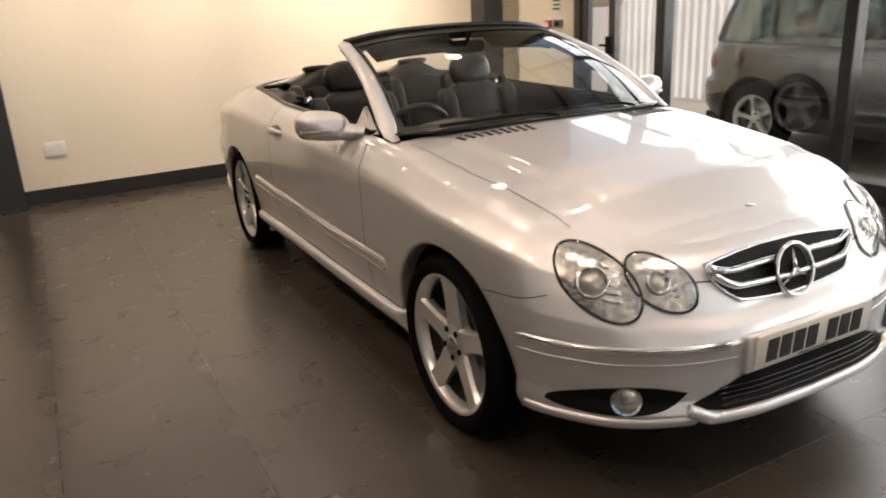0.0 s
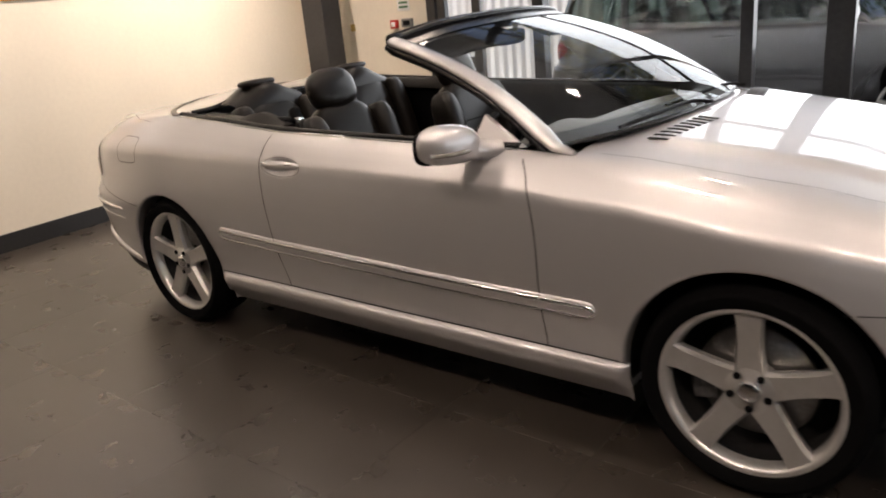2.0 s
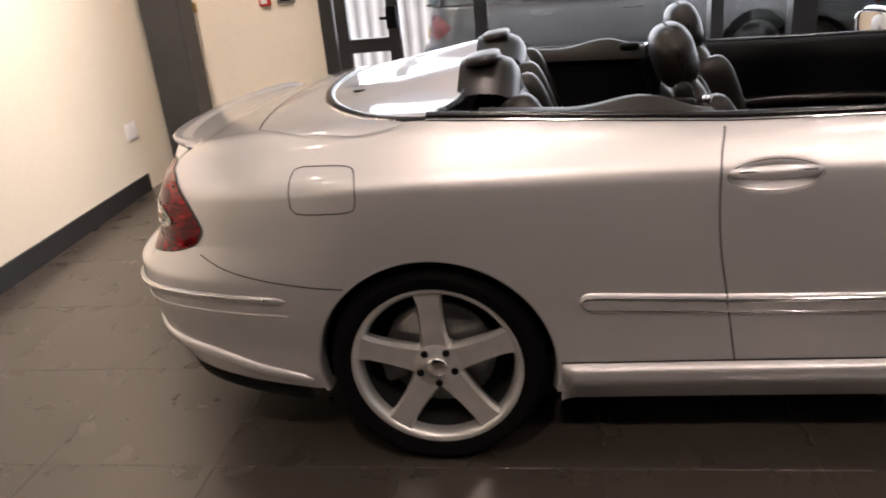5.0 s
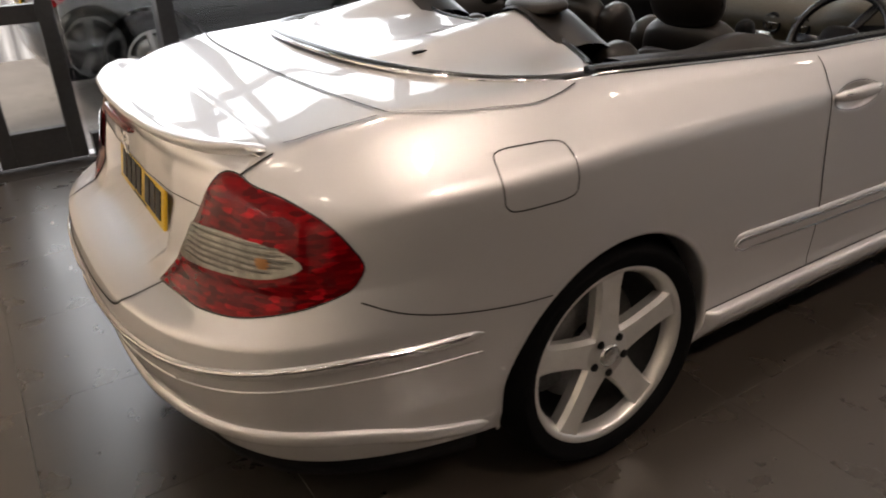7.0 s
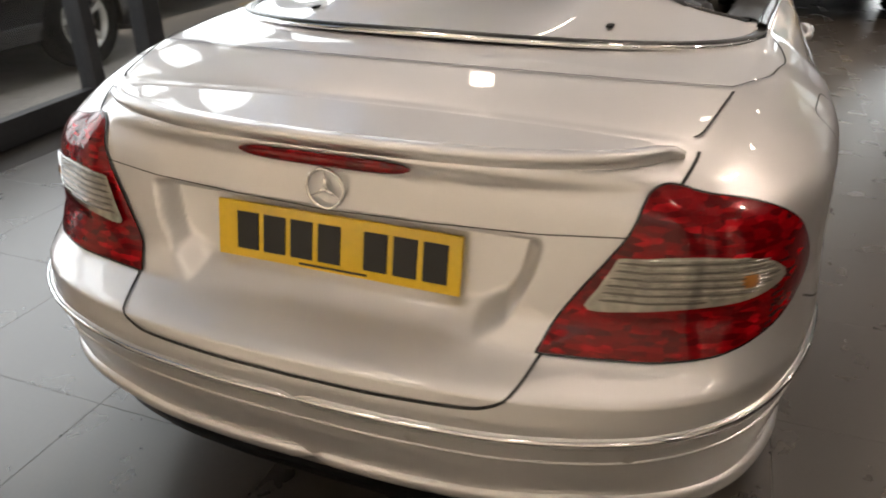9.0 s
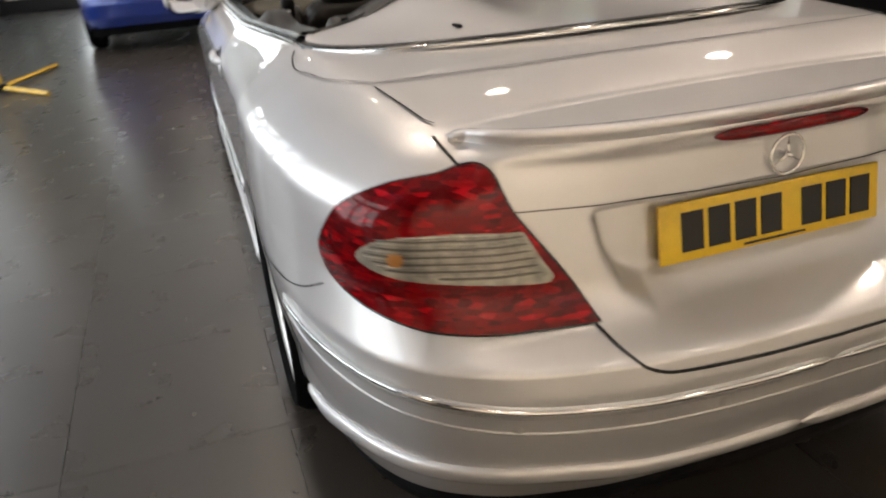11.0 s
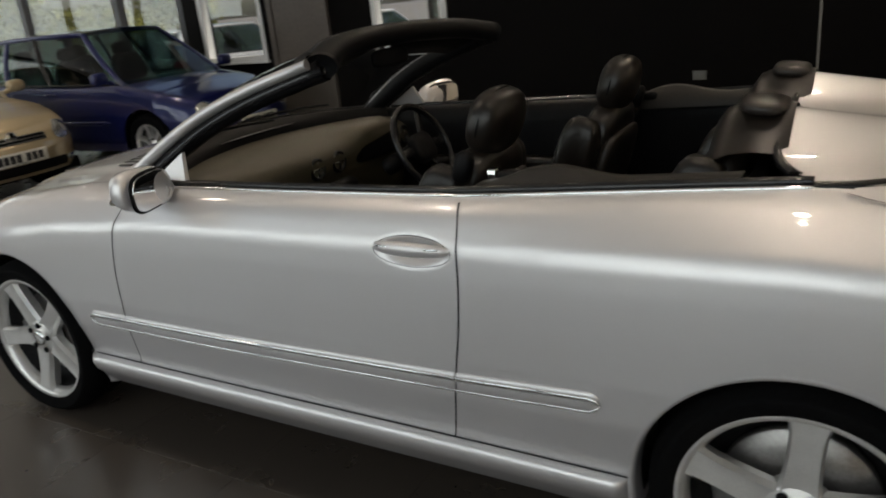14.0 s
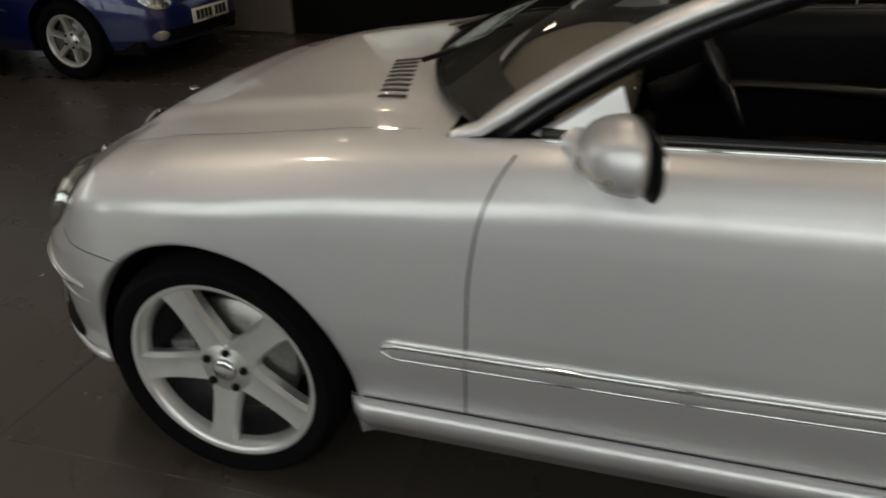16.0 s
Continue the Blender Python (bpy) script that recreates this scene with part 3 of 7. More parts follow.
# ---------------------------------------------------------------- car bodies
class Shell:
    """Half a car body: a plan outline at its widest level, drawn in towards sill and shoulder by profiles, and a crowned top."""

    def __init__(self, outline, ztop, zbot, profiles, shoulder, crown, n=300):
        P = spline(outline, 600)
        self.s = np.concatenate([[0], np.cumsum(np.linalg.norm(np.diff(P, axis=0), axis=1))])
        self.P = P
        T = np.gradient(P, axis=0)
        T /= np.linalg.norm(T, axis=1)[:, None]
        nx, ny = -T[:, 1], T[:, 0]
        flip = np.where(nx * (P[:, 0]) + ny * P[:, 1] < 0, -1, 1)
        self.nx, self.ny = nx * flip, ny * flip
        for e, v in ((0, 1.0), (-1, -1.0)):
            self.nx[e], self.ny[e] = v, 0.0
        self.ztop_pts, self.zbot_pts, self.prof, self.shoulder_pts, self.crown_pts = ztop, zbot, profiles, shoulder, crown
        self.length = self.s[-1]
        self.dent = None
        self.ridge = None

    def at(self, s):
        s = np.asarray(s, float)
        return [np.interp(s, self.s, a) for a in (self.P[:, 0], self.P[:, 1], self.nx, self.ny)]

    def s_at_x(self, x):
        """Arc length along the flank where the outline passes x."""
        m = self.P[:, 1] > 0.45
        return np.interp(-np.asarray(x, float), -self.P[m, 0], self.s[m])

    def s_at_y(self, y, front=True):
        m = (self.P[:, 0] > 1.2) if front else (self.P[:, 0] < -1.2)
        y = np.asarray(y, float)
        return np.interp(y, self.P[m, 1], self.s[m]) if front else np.interp(-y, -self.P[m, 1], self.s[m])

    def _find(self, v, z, axis, lo, hi):
        """Arc length at which the surface, at height z, passes the value v of x (axis 0) or y (axis 1)."""
        v, z = np.broadcast_arrays(np.asarray(v, float), np.asarray(z, float))
        S = np.linspace(lo, hi, 260)
        out = np.empty(v.shape)
        for k in np.ndindex(v.shape):
            zb, zt = self.zbot(S), self.ztop(S)
            q = self.point(S, np.clip((z[k] - zb) / (zt - zb), 0, 1))[:, axis]
            o = np.argsort(q, kind="stable")
            out[k] = np.interp(v[k], q[o], S[o])
        return out

    def s_yz(self, y, z, front=True):
        half = self.s_at_x(1.3 if front else -1.5)
        return self._find(y, z, 1, 0.0, half) if front else self._find(y, z, 1, half, self.length)

    def s_xz(self, x, z, front=True):
        return self._find(x, z, 0, 0.25, self.s_at_x(0.6)) if front else self._find(x, z, 0, self.s_at_x(-0.9), self.length - 0.25)

    def ztop(self, s):
        q = np.array(self.ztop_pts)
        return np.interp(self.at(s)[0], q[:, 0], q[:, 1])

    def zbot(self, s):
        q = np.array(self.zbot_pts)
        return np.interp(self.at(s)[0], q[:, 0], q[:, 1])

    def inset(self, s, t):
        x, y, nx, ny = self.at(s)
        a = np.degrees(np.arctan2(nx, ny))
        out = np.zeros(np.broadcast(a, t).shape)
        names = ["rear", "rear_corner", "side", "front_corner", "front"]
        angle = [-90, -45, 0, 45, 90]
        W = []
        for k, nm in enumerate(names):
            pk = np.zeros(5)
            pk[k] = 1
            W.append(np.interp(a, angle, pk))
        for nm, w in zip(names, W):
            q = np.array(self.prof[nm])
            tz = (q[:, 0] - q[0, 0]) / (q[-1, 0] - q[0, 0])
            out = out + w * np.interp(t, tz, q[:, 1])
        q = np.array(self.shoulder_pts)
        return out + np.interp(x, q[:, 0], q[:, 1]) * smoothstep(0.80, 1.0, t)

    def point(self, s, t, lift=0.0):
        s, t = np.broadcast_arrays(np.asarray(s, float), np.asarray(t, float))
        x, y, nx, ny = self.at(s)
        d = self.inset(s, t) - lift
        zb, zt = self.zbot(s), self.ztop(s)
        if self.dent:
            d = d + self.dent(x, y, zb + (zt - zb) * t)
        yy = np.maximum(y - ny * d, 0.0)
        return np.stack([x - nx * d, yy, zb + (zt - zb) * t], -1)

    def on(self, s, z, lift=0.0):
        """The point of the surface at arc length s and height z, lifted along the surface's own normal."""
        s, z = np.broadcast_arrays(np.asarray(s, float), np.asarray(z, float))
        zb, zt = self.zbot(s), self.ztop(s)
        t = np.clip((z - zb) / (zt - zb), 0, 1)
        p = self.point(s, t)
        e = 0.004
        du = self.point(np.clip(s + e, 0, self.length), t) - self.point(np.clip(s - e, 0, self.length), t)
        dv = self.point(s, np.clip(t + e, 0, 1)) - self.point(s, np.clip(t - e, 0, 1))
        n = np.cross(du, dv)
        n /= np.linalg.norm(n, axis=-1, keepdims=True) + 1e-12
        out = np.stack([self.at(s)[2], self.at(s)[3], np.zeros_like(s)], -1)
        n *= np.where((n * out).sum(-1, keepdims=True) < 0, -1, 1)
        return p + n * np.asarray(lift, float)[..., None], n

    def top(self, s, k, lift=0.0):
        """Top skin: k = 1 at the shoulder, 0 on the centre line."""
        e = self.point(s, np.ones_like(np.asarray(s, float)))
        q = np.array(self.crown_pts)
        c = np.interp(e[..., 0], q[:, 0], q[:, 1])
        k = np.asarray(k, float)
        z = e[..., 2] + c * (1 - np.abs(k) ** 2.2) + lift
        if self.ridge:
            z = z + self.ridge(e[..., 0] + 0 * k, e[..., 1] * np.abs(k))
        return np.stack([e[..., 0] + 0 * k, e[..., 1] * k, z], -1)

    def grid(self, ns, nt, nk, rear_fine=0):
        """The whole half body as one grid with normals: rows from sill to shoulder, then on to the centre line."""
        S = np.linspace(0, self.length, ns)
        if rear_fine:
            S = np.concatenate([np.linspace(0, self.length - 0.80, ns, endpoint=False), np.linspace(self.length - 0.80, self.length, rear_fine)])
        Tt = np.linspace(0, 1, nt)
        K = np.linspace(1, 0, nk + 1)[1:]
        A = self.point(S[:, None], Tt[None, :])
        B = self.top(S[:, None] + 0 * K[None, :], K[None, :])
        G = np.concatenate([A, B], 1)
        for _ in range(2):   # soften the shoulder
            j0, j1 = nt - 4, nt + 3
            G[:, j0:j1] = 0.25 * G[:, j0 - 1:j1 - 1] + 0.5 * G[:, j0:j1] + 0.25 * G[:, j0 + 1:j1 + 1]
        du = np.gradient(G, axis=0)
        dv = np.gradient(G, axis=1)
        N = np.cross(du, dv)
        ln = np.linalg.norm(N, axis=2, keepdims=True)
        N = N / np.maximum(ln, 1e-12)
        c = np.array([0, 0, 0.45])
        flipm = ((G - c) * N).sum(2, keepdims=True) < 0
        N = np.where(flipm, -N, N)
        N[0, :, 1] = 0
        N[-1, :, 1] = 0
        N[:, -1, 1] = 0
        N /= np.maximum(np.linalg.norm(N, axis=2, keepdims=True), 1e-12)
        return S, G, N


def cut_arches(G, arches):
    """Draw the innermost rows of the grid out on to the round edges of the wheel openings; returns the faces to leave out."""
    inside = np.zeros(G.shape[:2], bool)
    for xc, zc, R in arches:
        d = np.hypot(G[:, :, 0] - xc, G[:, :, 2] - zc)
        here = (d < R) & (G[:, :, 1] > 0.55)
        out = np.pad(~here, 1, constant_values=False)
        m, n = here.shape
        edge = here & (np.any([out[i:i + m, j:j + n] for i in range(3) for j in range(3)], axis=0))
        f = np.where(edge, R / np.maximum(d, 0.05), 1.0)
        G[:, :, 0] = xc + (G[:, :, 0] - xc) * f
        G[:, :, 2] = zc + (G[:, :, 2] - zc) * f
        inside |= here
    return inside[:-1, :-1] & inside[1:, :-1] & inside[:-1, 1:] & inside[1:, 1:]


def emit(G, N, keep_face, side):
    """The chosen faces of a half-body grid, for the left (1) or right (-1) side."""
    ns, nr = G.shape[:2]
    idx = -np.ones((ns, nr), int)
    V, NN, F = [], [], []

    def vid(i, j):
        if idx[i, j] < 0:
            idx[i, j] = len(V)
            x, y, z = G[i, j]
            V.append((x, y * side, z))
            NN.append((N[i, j, 0], N[i, j, 1] * side, N[i, j, 2]))
        return idx[i, j]
    for i, j in zip(*np.nonzero(keep_face)):
        q = [(i, j), (i + 1, j), (i + 1, j + 1), (i, j + 1)]
        ids = []
        for a in q:
            k = vid(*a)
            if not ids or np.linalg.norm(np.array(V[k]) - np.array(V[ids[-1]])) > 1e-6:
                ids.append(k)
        if len(ids) > 2 and np.linalg.norm(np.array(V[ids[0]]) - np.array(V[ids[-1]])) < 1e-6:
            ids.pop()
        if len(ids) < 3:
            continue
        F.append(tuple(ids if side > 0 else ids[::-1]))
    return V, F, NN


def ribbon(shell, S, Z, width, lift, side, along="line"):
    """A narrow band lying on the body along (s, z) points."""
    S, Z = np.array(S, float), np.array(Z, float)
    p, n = shell.on(S, Z, lift)
    t = np.gradient(p, axis=0)
    w = np.cross(n, t)
    w /= np.linalg.norm(w, axis=1)[:, None] + 1e-12
    V = []
    for a in (-0.5, 0.5):
        V += [tuple(q) for q in p + w * width * a]
    m = len(S)
    F = [(i, i + 1, m + i + 1, m + i) for i in range(m - 1)]
    V = [(x, y * side, z) for x, y, z in V]
    return V, F


def top_ribbon(points, width, up=0.0):
    P = np.array(points, float)
    t = np.gradient(P, axis=0)
    w = np.cross([0, 0, 1], t)
    w /= np.linalg.norm(w, axis=1)[:, None] + 1e-12
    V = [tuple(q + np.array([0, 0, up])) for q in P - w * width / 2] + [tuple(q + np.array([0, 0, up])) for q in P + w * width / 2]
    m = len(P)
    return V, [(i, i + 1, m + i + 1, m + i) for i in range(m - 1)]


def patch(shell, outline_sz, side, lift=0.003, bulge=0.0, rings=7, power=2.0):
    """A skin lying on the body inside a closed (s, z) outline, domed by bulge."""
    O = np.array(outline_sz, float)
    c = O.mean(0)
    V, F = [], []
    m = len(O)
    p0, n0 = shell.on(c[0], c[1], lift + bulge)
    V.append((p0[0], p0[1] * side, p0[2]))
    for r in range(1, rings + 1):
        f = r / rings
        q = c + (O - c) * f
        p, n = shell.on(q[:, 0], q[:, 1], lift + bulge * (1 - f ** power))
        V += [(x, y * side, z) for x, y, z in p]
    for i in range(m):
        F.append((0, 1 + i, 1 + (i + 1) % m))
    for r in range(rings - 1):
        for i in range(m):
            a, b = 1 + r * m + i, 1 + r * m + (i + 1) % m
            F.append((a, a + m, b + m, b))
    if side > 0:
        F = [f[::-1] for f in F]
    return V, F


def ellipse(c, a, b, tilt=0.0, n=40, power=1.0):
    th = np.linspace(0, 2 * math.pi, n, endpoint=False)
    u = np.sign(np.cos(th)) * np.abs(np.cos(th)) ** power * a
    v = np.sign(np.sin(th)) * np.abs(np.sin(th)) ** power * b
    k, q = math.cos(radians(tilt)), math.sin(radians(tilt))
    return np.stack([c[0] + u * k - v * q, c[1] + u * q + v * k], 1)


def closed_spline(points, n=60):
    P = list(points) + [points[0]]
    return spline(P, n + 1)[:-1]


# ---------------------------------------------------------------- wheel
def tyre_geo(R, rim, width):
    w = width / 2
    prof = [(rim - 0.012, -w * 0.80), (rim + 0.004, -w * 0.93), (rim + (R - rim) * 0.5, -w), (R - 0.022, -w * 0.93), (R - 0.006, -w * 0.78), (R, -w * 0.5),
            (R, -w * 0.18), (R - 0.006, -w * 0.16), (R - 0.006, -w * 0.12), (R, -w * 0.10), (R, w * 0.10), (R - 0.006, w * 0.12), (R - 0.006, w * 0.16), (R, w * 0.18), (R, w * 0.5),
            (R - 0.006, w * 0.78), (R - 0.022, w * 0.93), (rim + (R - rim) * 0.62, w * 1.0), (rim + (R - rim) * 0.5, w), (rim + 0.004, w * 0.93), (rim - 0.012, w * 0.80)]
    return lathe(prof, 72)


def spoke_geo(rim, y_hub, y_rim, widths, thick=0.028, angle=0.0, n=11):
    V = []
    r0, r1 = 0.035, rim - 0.004
    for i in range(n):
        f = i / (n - 1)
        r = r0 + (r1 - r0) * f
        w = np.interp(f, [0, 0.25, 0.55, 0.85, 1.0], widths)
        yt = y_hub + (y_rim - y_hub) * f ** 1.4
        b = w * 0.80
        for a, y in ((-w, yt - 0.016), (-b, yt - 0.001), (-b * 0.6, yt - 0.003), (b * 0.6, yt - 0.003), (b, yt - 0.001), (w, yt - 0.016), (w * 0.8, yt - 0.02 - thick), (-w * 0.8, yt - 0.02 - thick)):
            V.append((a, y, r))
    F = grid_faces(n, 8, False, True)
    F += [tuple(range(8)), tuple(range((n - 1) * 8, n * 8))[::-1]]
    return moved((V, F), Matrix.Rotation(angle, 4, "Y"))


def wheel(parent, name, at, side, R, rim, width, spokes, widths, y_face, phase, dark=False):
    """A wheel whose outer face looks towards +y (side 1) or -y; at is its middle."""
    w = new(name)
    w.parent = parent
    w.matrix_basis = Matrix.Translation(at) @ (Matrix() if side > 0 else Matrix.Rotation(math.pi, 4, "Z"))
    part("tyre", tyre_geo(R, rim, width), RUBBER, w, "black low-profile tyre")
    yo = width / 2 * 0.86
    prof = [(rim - 0.030, yo - 0.16), (rim - 0.030, yo - 0.03), (rim - 0.022, yo - 0.012), (rim - 0.016, yo - 0.002), (rim - 0.004, yo + 0.002), (rim + 0.004, yo - 0.003), (rim + 0.004, yo - 0.012)]
    part("rim", lathe(prof, 72), ALLOY, w, "silver alloy rim")
    part("barrel", lathe([(0.03, -0.04), (rim - 0.032, -0.05), (rim - 0.032, yo - 0.04)], 48), BARREL, w)
    part("brake_disc", lathe([(0.06, 0.012), (0.165, 0.012), (0.168, 0.006), (0.168, -0.014), (0.06, -0.014)], 48), DISC, w, "grey steel brake disc")
    part("caliper", moved(box(-0.06, 0.06, -0.03, 0.034, 0.105, 0.185, 0.012), Matrix.Rotation(radians(100), 4, "Y")), CALIPER, w)
    for k in range(spokes):
        part("spoke", spoke_geo(rim - 0.014, y_face - 0.012, yo - 0.006, widths, angle=phase + 2 * math.pi * k / spokes), ALLOY, w, crease=35)
    part("hub", lathe([(0.0, y_face - 0.008), (0.036, y_face - 0.008), (0.040, y_face - 0.013), (0.068, y_face - 0.013), (0.075, y_face - 0.020), (0.077, y_face - 0.06)], 40), ALLOY, w)
    part("hub_cap", lathe([(0.0, y_face + 0.002), (0.024, y_face + 0.002), (0.031, y_face - 0.002), (0.033, y_face - 0.008)], 32), CHROME if not dark else ALLOY, w)
    for k in range(5):
        a = phase + math.pi / 5 + 2 * math.pi * k / 5
        part("wheel_bolt", moved(disc((0, 0, 0), 0.0115, "y", 12, depth=0.006), Matrix.Translation((0.054 * math.sin(a), y_face - 0.008, 0.054 * math.cos(a)))), BLACK, w)
    return w

# ---------------------------------------------------------------- the silver convertible
OUTLINE = [(2.165, 0), (2.155, 0.25), (2.105, 0.45), (1.995, 0.635), (1.80, 0.785), (1.6, 0.838), (1.36, 0.862), (1.0, 0.862), (0.5, 0.868), (0.0, 0.872), (-0.5, 0.874),
           (-1.0, 0.880), (-1.36, 0.888), (-1.7, 0.884), (-2.0, 0.847), (-2.212, 0.762), (-2.342, 0.618), (-2.411, 0.415), (-2.436, 0.20), (-2.441, 0)]
ZTOP = [(-2.45, 0.955), (-2.17, 0.962), (-1.87, 1.000), (-1.33, 1.016), (-0.55, 0.978), (0.0, 0.966), (0.6, 0.955), (1.0, 0.925), (1.5, 0.855), (1.84, 0.785), (2.0, 0.748), (2.165, 0.725)]
ZBOT = [(-2.45, 0.30), (-2.3, 0.29), (-1.75, 0.24), (-1.0, 0.22), (1.0, 0.22), (1.75, 0.235), (2.165, 0.225)]
PROFILES = {
    "side": [(0.20, 0.05), (0.26, 0.028), (0.34, 0.026), (0.45, 0.008), (0.56, 0.0), (0.68, 0.001), (0.78, 0.005), (0.845, 0.010), (0.868, 0.014), (0.880, 0.020), (0.918, 0.042), (0.944, 0.061), (0.962, 0.082), (0.978, 0.114)],
    "front_corner": [(0.20, 0.05), (0.23, 0.012), (0.27, -0.004), (0.31, 0.012), (0.40, 0.01), (0.50, 0.0), (0.56, 0.014), (0.62, 0.042), (0.68, 0.075), (0.73, 0.115), (0.765, 0.165), (0.78, 0.20)],
    "front": [(0.20, 0.08), (0.23, 0.015), (0.26, -0.006), (0.30, 0.014), (0.40, 0.018), (0.48, 0.012), (0.52, 0.04), (0.555, 0.085), (0.62, 0.125), (0.68, 0.155), (0.715, 0.19), (0.735, 0.235)],
    "rear_corner": [(0.22, 0.07), (0.30, 0.035), (0.42, 0.012), (0.52, 0.0), (0.58, 0.006), (0.63, 0.048), (0.68, 0.088), (0.78, 0.105), (0.87, 0.128), (0.92, 0.158), (0.945, 0.193), (0.96, 0.228)],
    "rear": [(0.22, 0.09), (0.30, 0.045), (0.40, 0.015), (0.52, 0.0), (0.575, 0.012), (0.61, 0.115), (0.66, 0.150), (0.72, 0.160), (0.80, 0.177), (0.90, 0.190), (0.935, 0.168), (0.955, 0.185)],
}
SHOULDER = [(-2.45, 0.0), (-2.1, 0.05), (-1.87, 0.085), (-1.33, 0.068), (-0.8, 0.02), (-0.55, 0.0), (0.5, 0.0), (0.8, 0.02), (1.3, 0.03), (1.8, 0.0), (2.2, 0)]
CROWN = [(-2.45, 0.0), (-2.2, 0.008), (-1.9, 0.022), (-1.3, 0.030), (0.7, 0.03), (1.0, 0.050), (1.4, 0.055), (1.7, 0.045), (1.87, 0.022), (1.95, 0.0), (2.2, 0.0)]
HUB_F, HUB_R = (1.3575, 0.735, 0.318), (-1.3575, 0.742, 0.318)

car = thing("convertible_car", (0, 0, 0), "silver two-door convertible car with its soft top folded away", "car")
body = Shell(OUTLINE, ZTOP, ZBOT, PROFILES, SHOULDER, CROWN)
NT, NK = 88, 40


def recess_bottom(y):
    return np.interp(np.abs(y), [0, 0.22, 0.30, 0.36, 0.405, 0.43], [0.618, 0.622, 0.638, 0.680, 0.75, 0.822])


def body_dents(x, y, z):
    """Hollows pressed into the skin: the door handle cups and the number plate recess in the boot lid."""
    r = np.hypot((x + 0.462) / 0.118, (z - 0.853) / 0.041)
    d = 0.022 * (1 - smoothstep(0.35, 1.0, r)) * (y > 0.7)
    zb = recess_bottom(y)
    f = np.clip((z - zb) / np.maximum(0.822 - zb, 1e-3), 0, 1)
    top = 1 - smoothstep(0.814, 0.824, z)
    side = 1 - smoothstep(0.404, 0.430, np.abs(y) + 0.28 * (0.822 - z))
    return d + 0.048 * smoothstep(0.0, 0.30, f) * top * side * (x < -2.2)


def bonnet_ridge(x, y):
    """Two soft creases along the bonnet, inside which it stands a little higher."""
    edge = np.interp(x, [0.9, 1.4, 1.85], [0.545, 0.49, 0.41])
    return 0.011 * (1 - smoothstep(-0.015, 0.055, y - edge)) * smoothstep(0.82, 1.0, x) * (1 - smoothstep(1.70, 1.90, x))


body.ridge = bonnet_ridge
body.dent = body_dents
S, G, N = body.grid(330, NT, NK, 110)
body.dent = None
ARCHES = [(1.3575, 0.318, 0.374), (-1.3575, 0.318, 0.356)]
open_face = cut_arches(G, ARCHES)
C = 0.25 * (G[:-1, :-1] + G[1:, :-1] + G[:-1, 1:] + G[1:, 1:])
cx, cyy, cz = C[..., 0], C[..., 1], C[..., 2]
jj = np.arange(G.shape[1] - 1)[None, :] + 0 * np.arange(G.shape[0] - 1)[:, None]
is_top = jj >= NT - 1
cockpit = is_top & (cx < 0.80) & (cx > -1.42)


def door_front(z):
    return np.interp(z, [0.25, 0.5, 0.7, 0.85, 0.93, 1.0], [0.735, 0.722, 0.715, 0.690, 0.640, 0.56])


def door_rear(z):
    return np.interp(z, [0.25, 0.33, 0.53, 0.70, 0.87, 1.0], [-0.515, -0.53, -0.565, -0.59, -0.595, -0.562])


def front_split(x):
    return np.interp(x, [1.45, 1.62, 1.75, 1.85, 1.95, 2.02, 2.2], [0.60, 0.605, 0.615, 0.600, 0.560, 0.545, 0.545])


def rear_split(x):
    return np.interp(x, [-2.45, -2.31, -2.27, -2.2, -2.05, -1.97, -1.85, -1.6], [0.585, 0.60, 0.645, 0.655, 0.665, 0.655, 0.622, 0.592])


region = np.full(cx.shape, "", dtype=object)
flank = ~is_top
region[flank & (cx >= door_front(cz))] = "front_wing"
region[flank & (cx < door_front(cz)) & (cx > door_rear(cz))] = "door"
region[flank & (cx <= door_rear(cz))] = "rear_wing"
region[flank & (cx > 1.45) & (cz < front_split(cx))] = "front_bumper"
region[flank & (cx < -1.58) & (cz < rear_split(cx))] = "rear_bumper"
lid_edge = np.interp(cz, [0.55, 0.65, 0.92, 0.97], [0.36, 0.415, 0.592, 0.62])
region[flank & (cx < -2.10) & (cz >= rear_split(cx)) & (cyy < lid_edge)] = "boot_lid"
region[is_top & (cx >= 0.80)] = "bonnet"
region[is_top & (cx <= -1.42) & (cx > -1.90)] = "rear_deck"
region[is_top & (cx <= -1.90)] = "boot_lid"
region[flank & (cx > 1.90) & (cz >= front_split(cx)) & (cyy < 0.34)] = "bonnet"
region[is_top & (cx >= 0.80) & (cyy > np.interp(cx, [0.8, 1.3, 1.8, 1.95], [0.70, 0.675, 0.60, 0.55]))] = "front_wing"

for nm in ("bonnet", "boot_lid", "rear_deck", "front_bumper", "rear_bumper"):
    Va, Fa, Na = emit(G, N, (region == nm) & ~open_face, 1)
    Vb, Fb, Nb = emit(G, N, (region == nm) & ~open_face, -1)
    geo = join((Va, Fa), (Vb, Fb))
    part(nm, geo, PAINT, car, normals=Na + Nb)
panels = {}
for nm in ("front_wing", "door", "rear_wing"):
    for side in (1, -1):
        Va, Fa, Na = emit(G, N, (region == nm) & ~open_face & ~cockpit, side)
        panels[nm, side] = part(nm, (Va, Fa), PAINT, car, normals=Na)


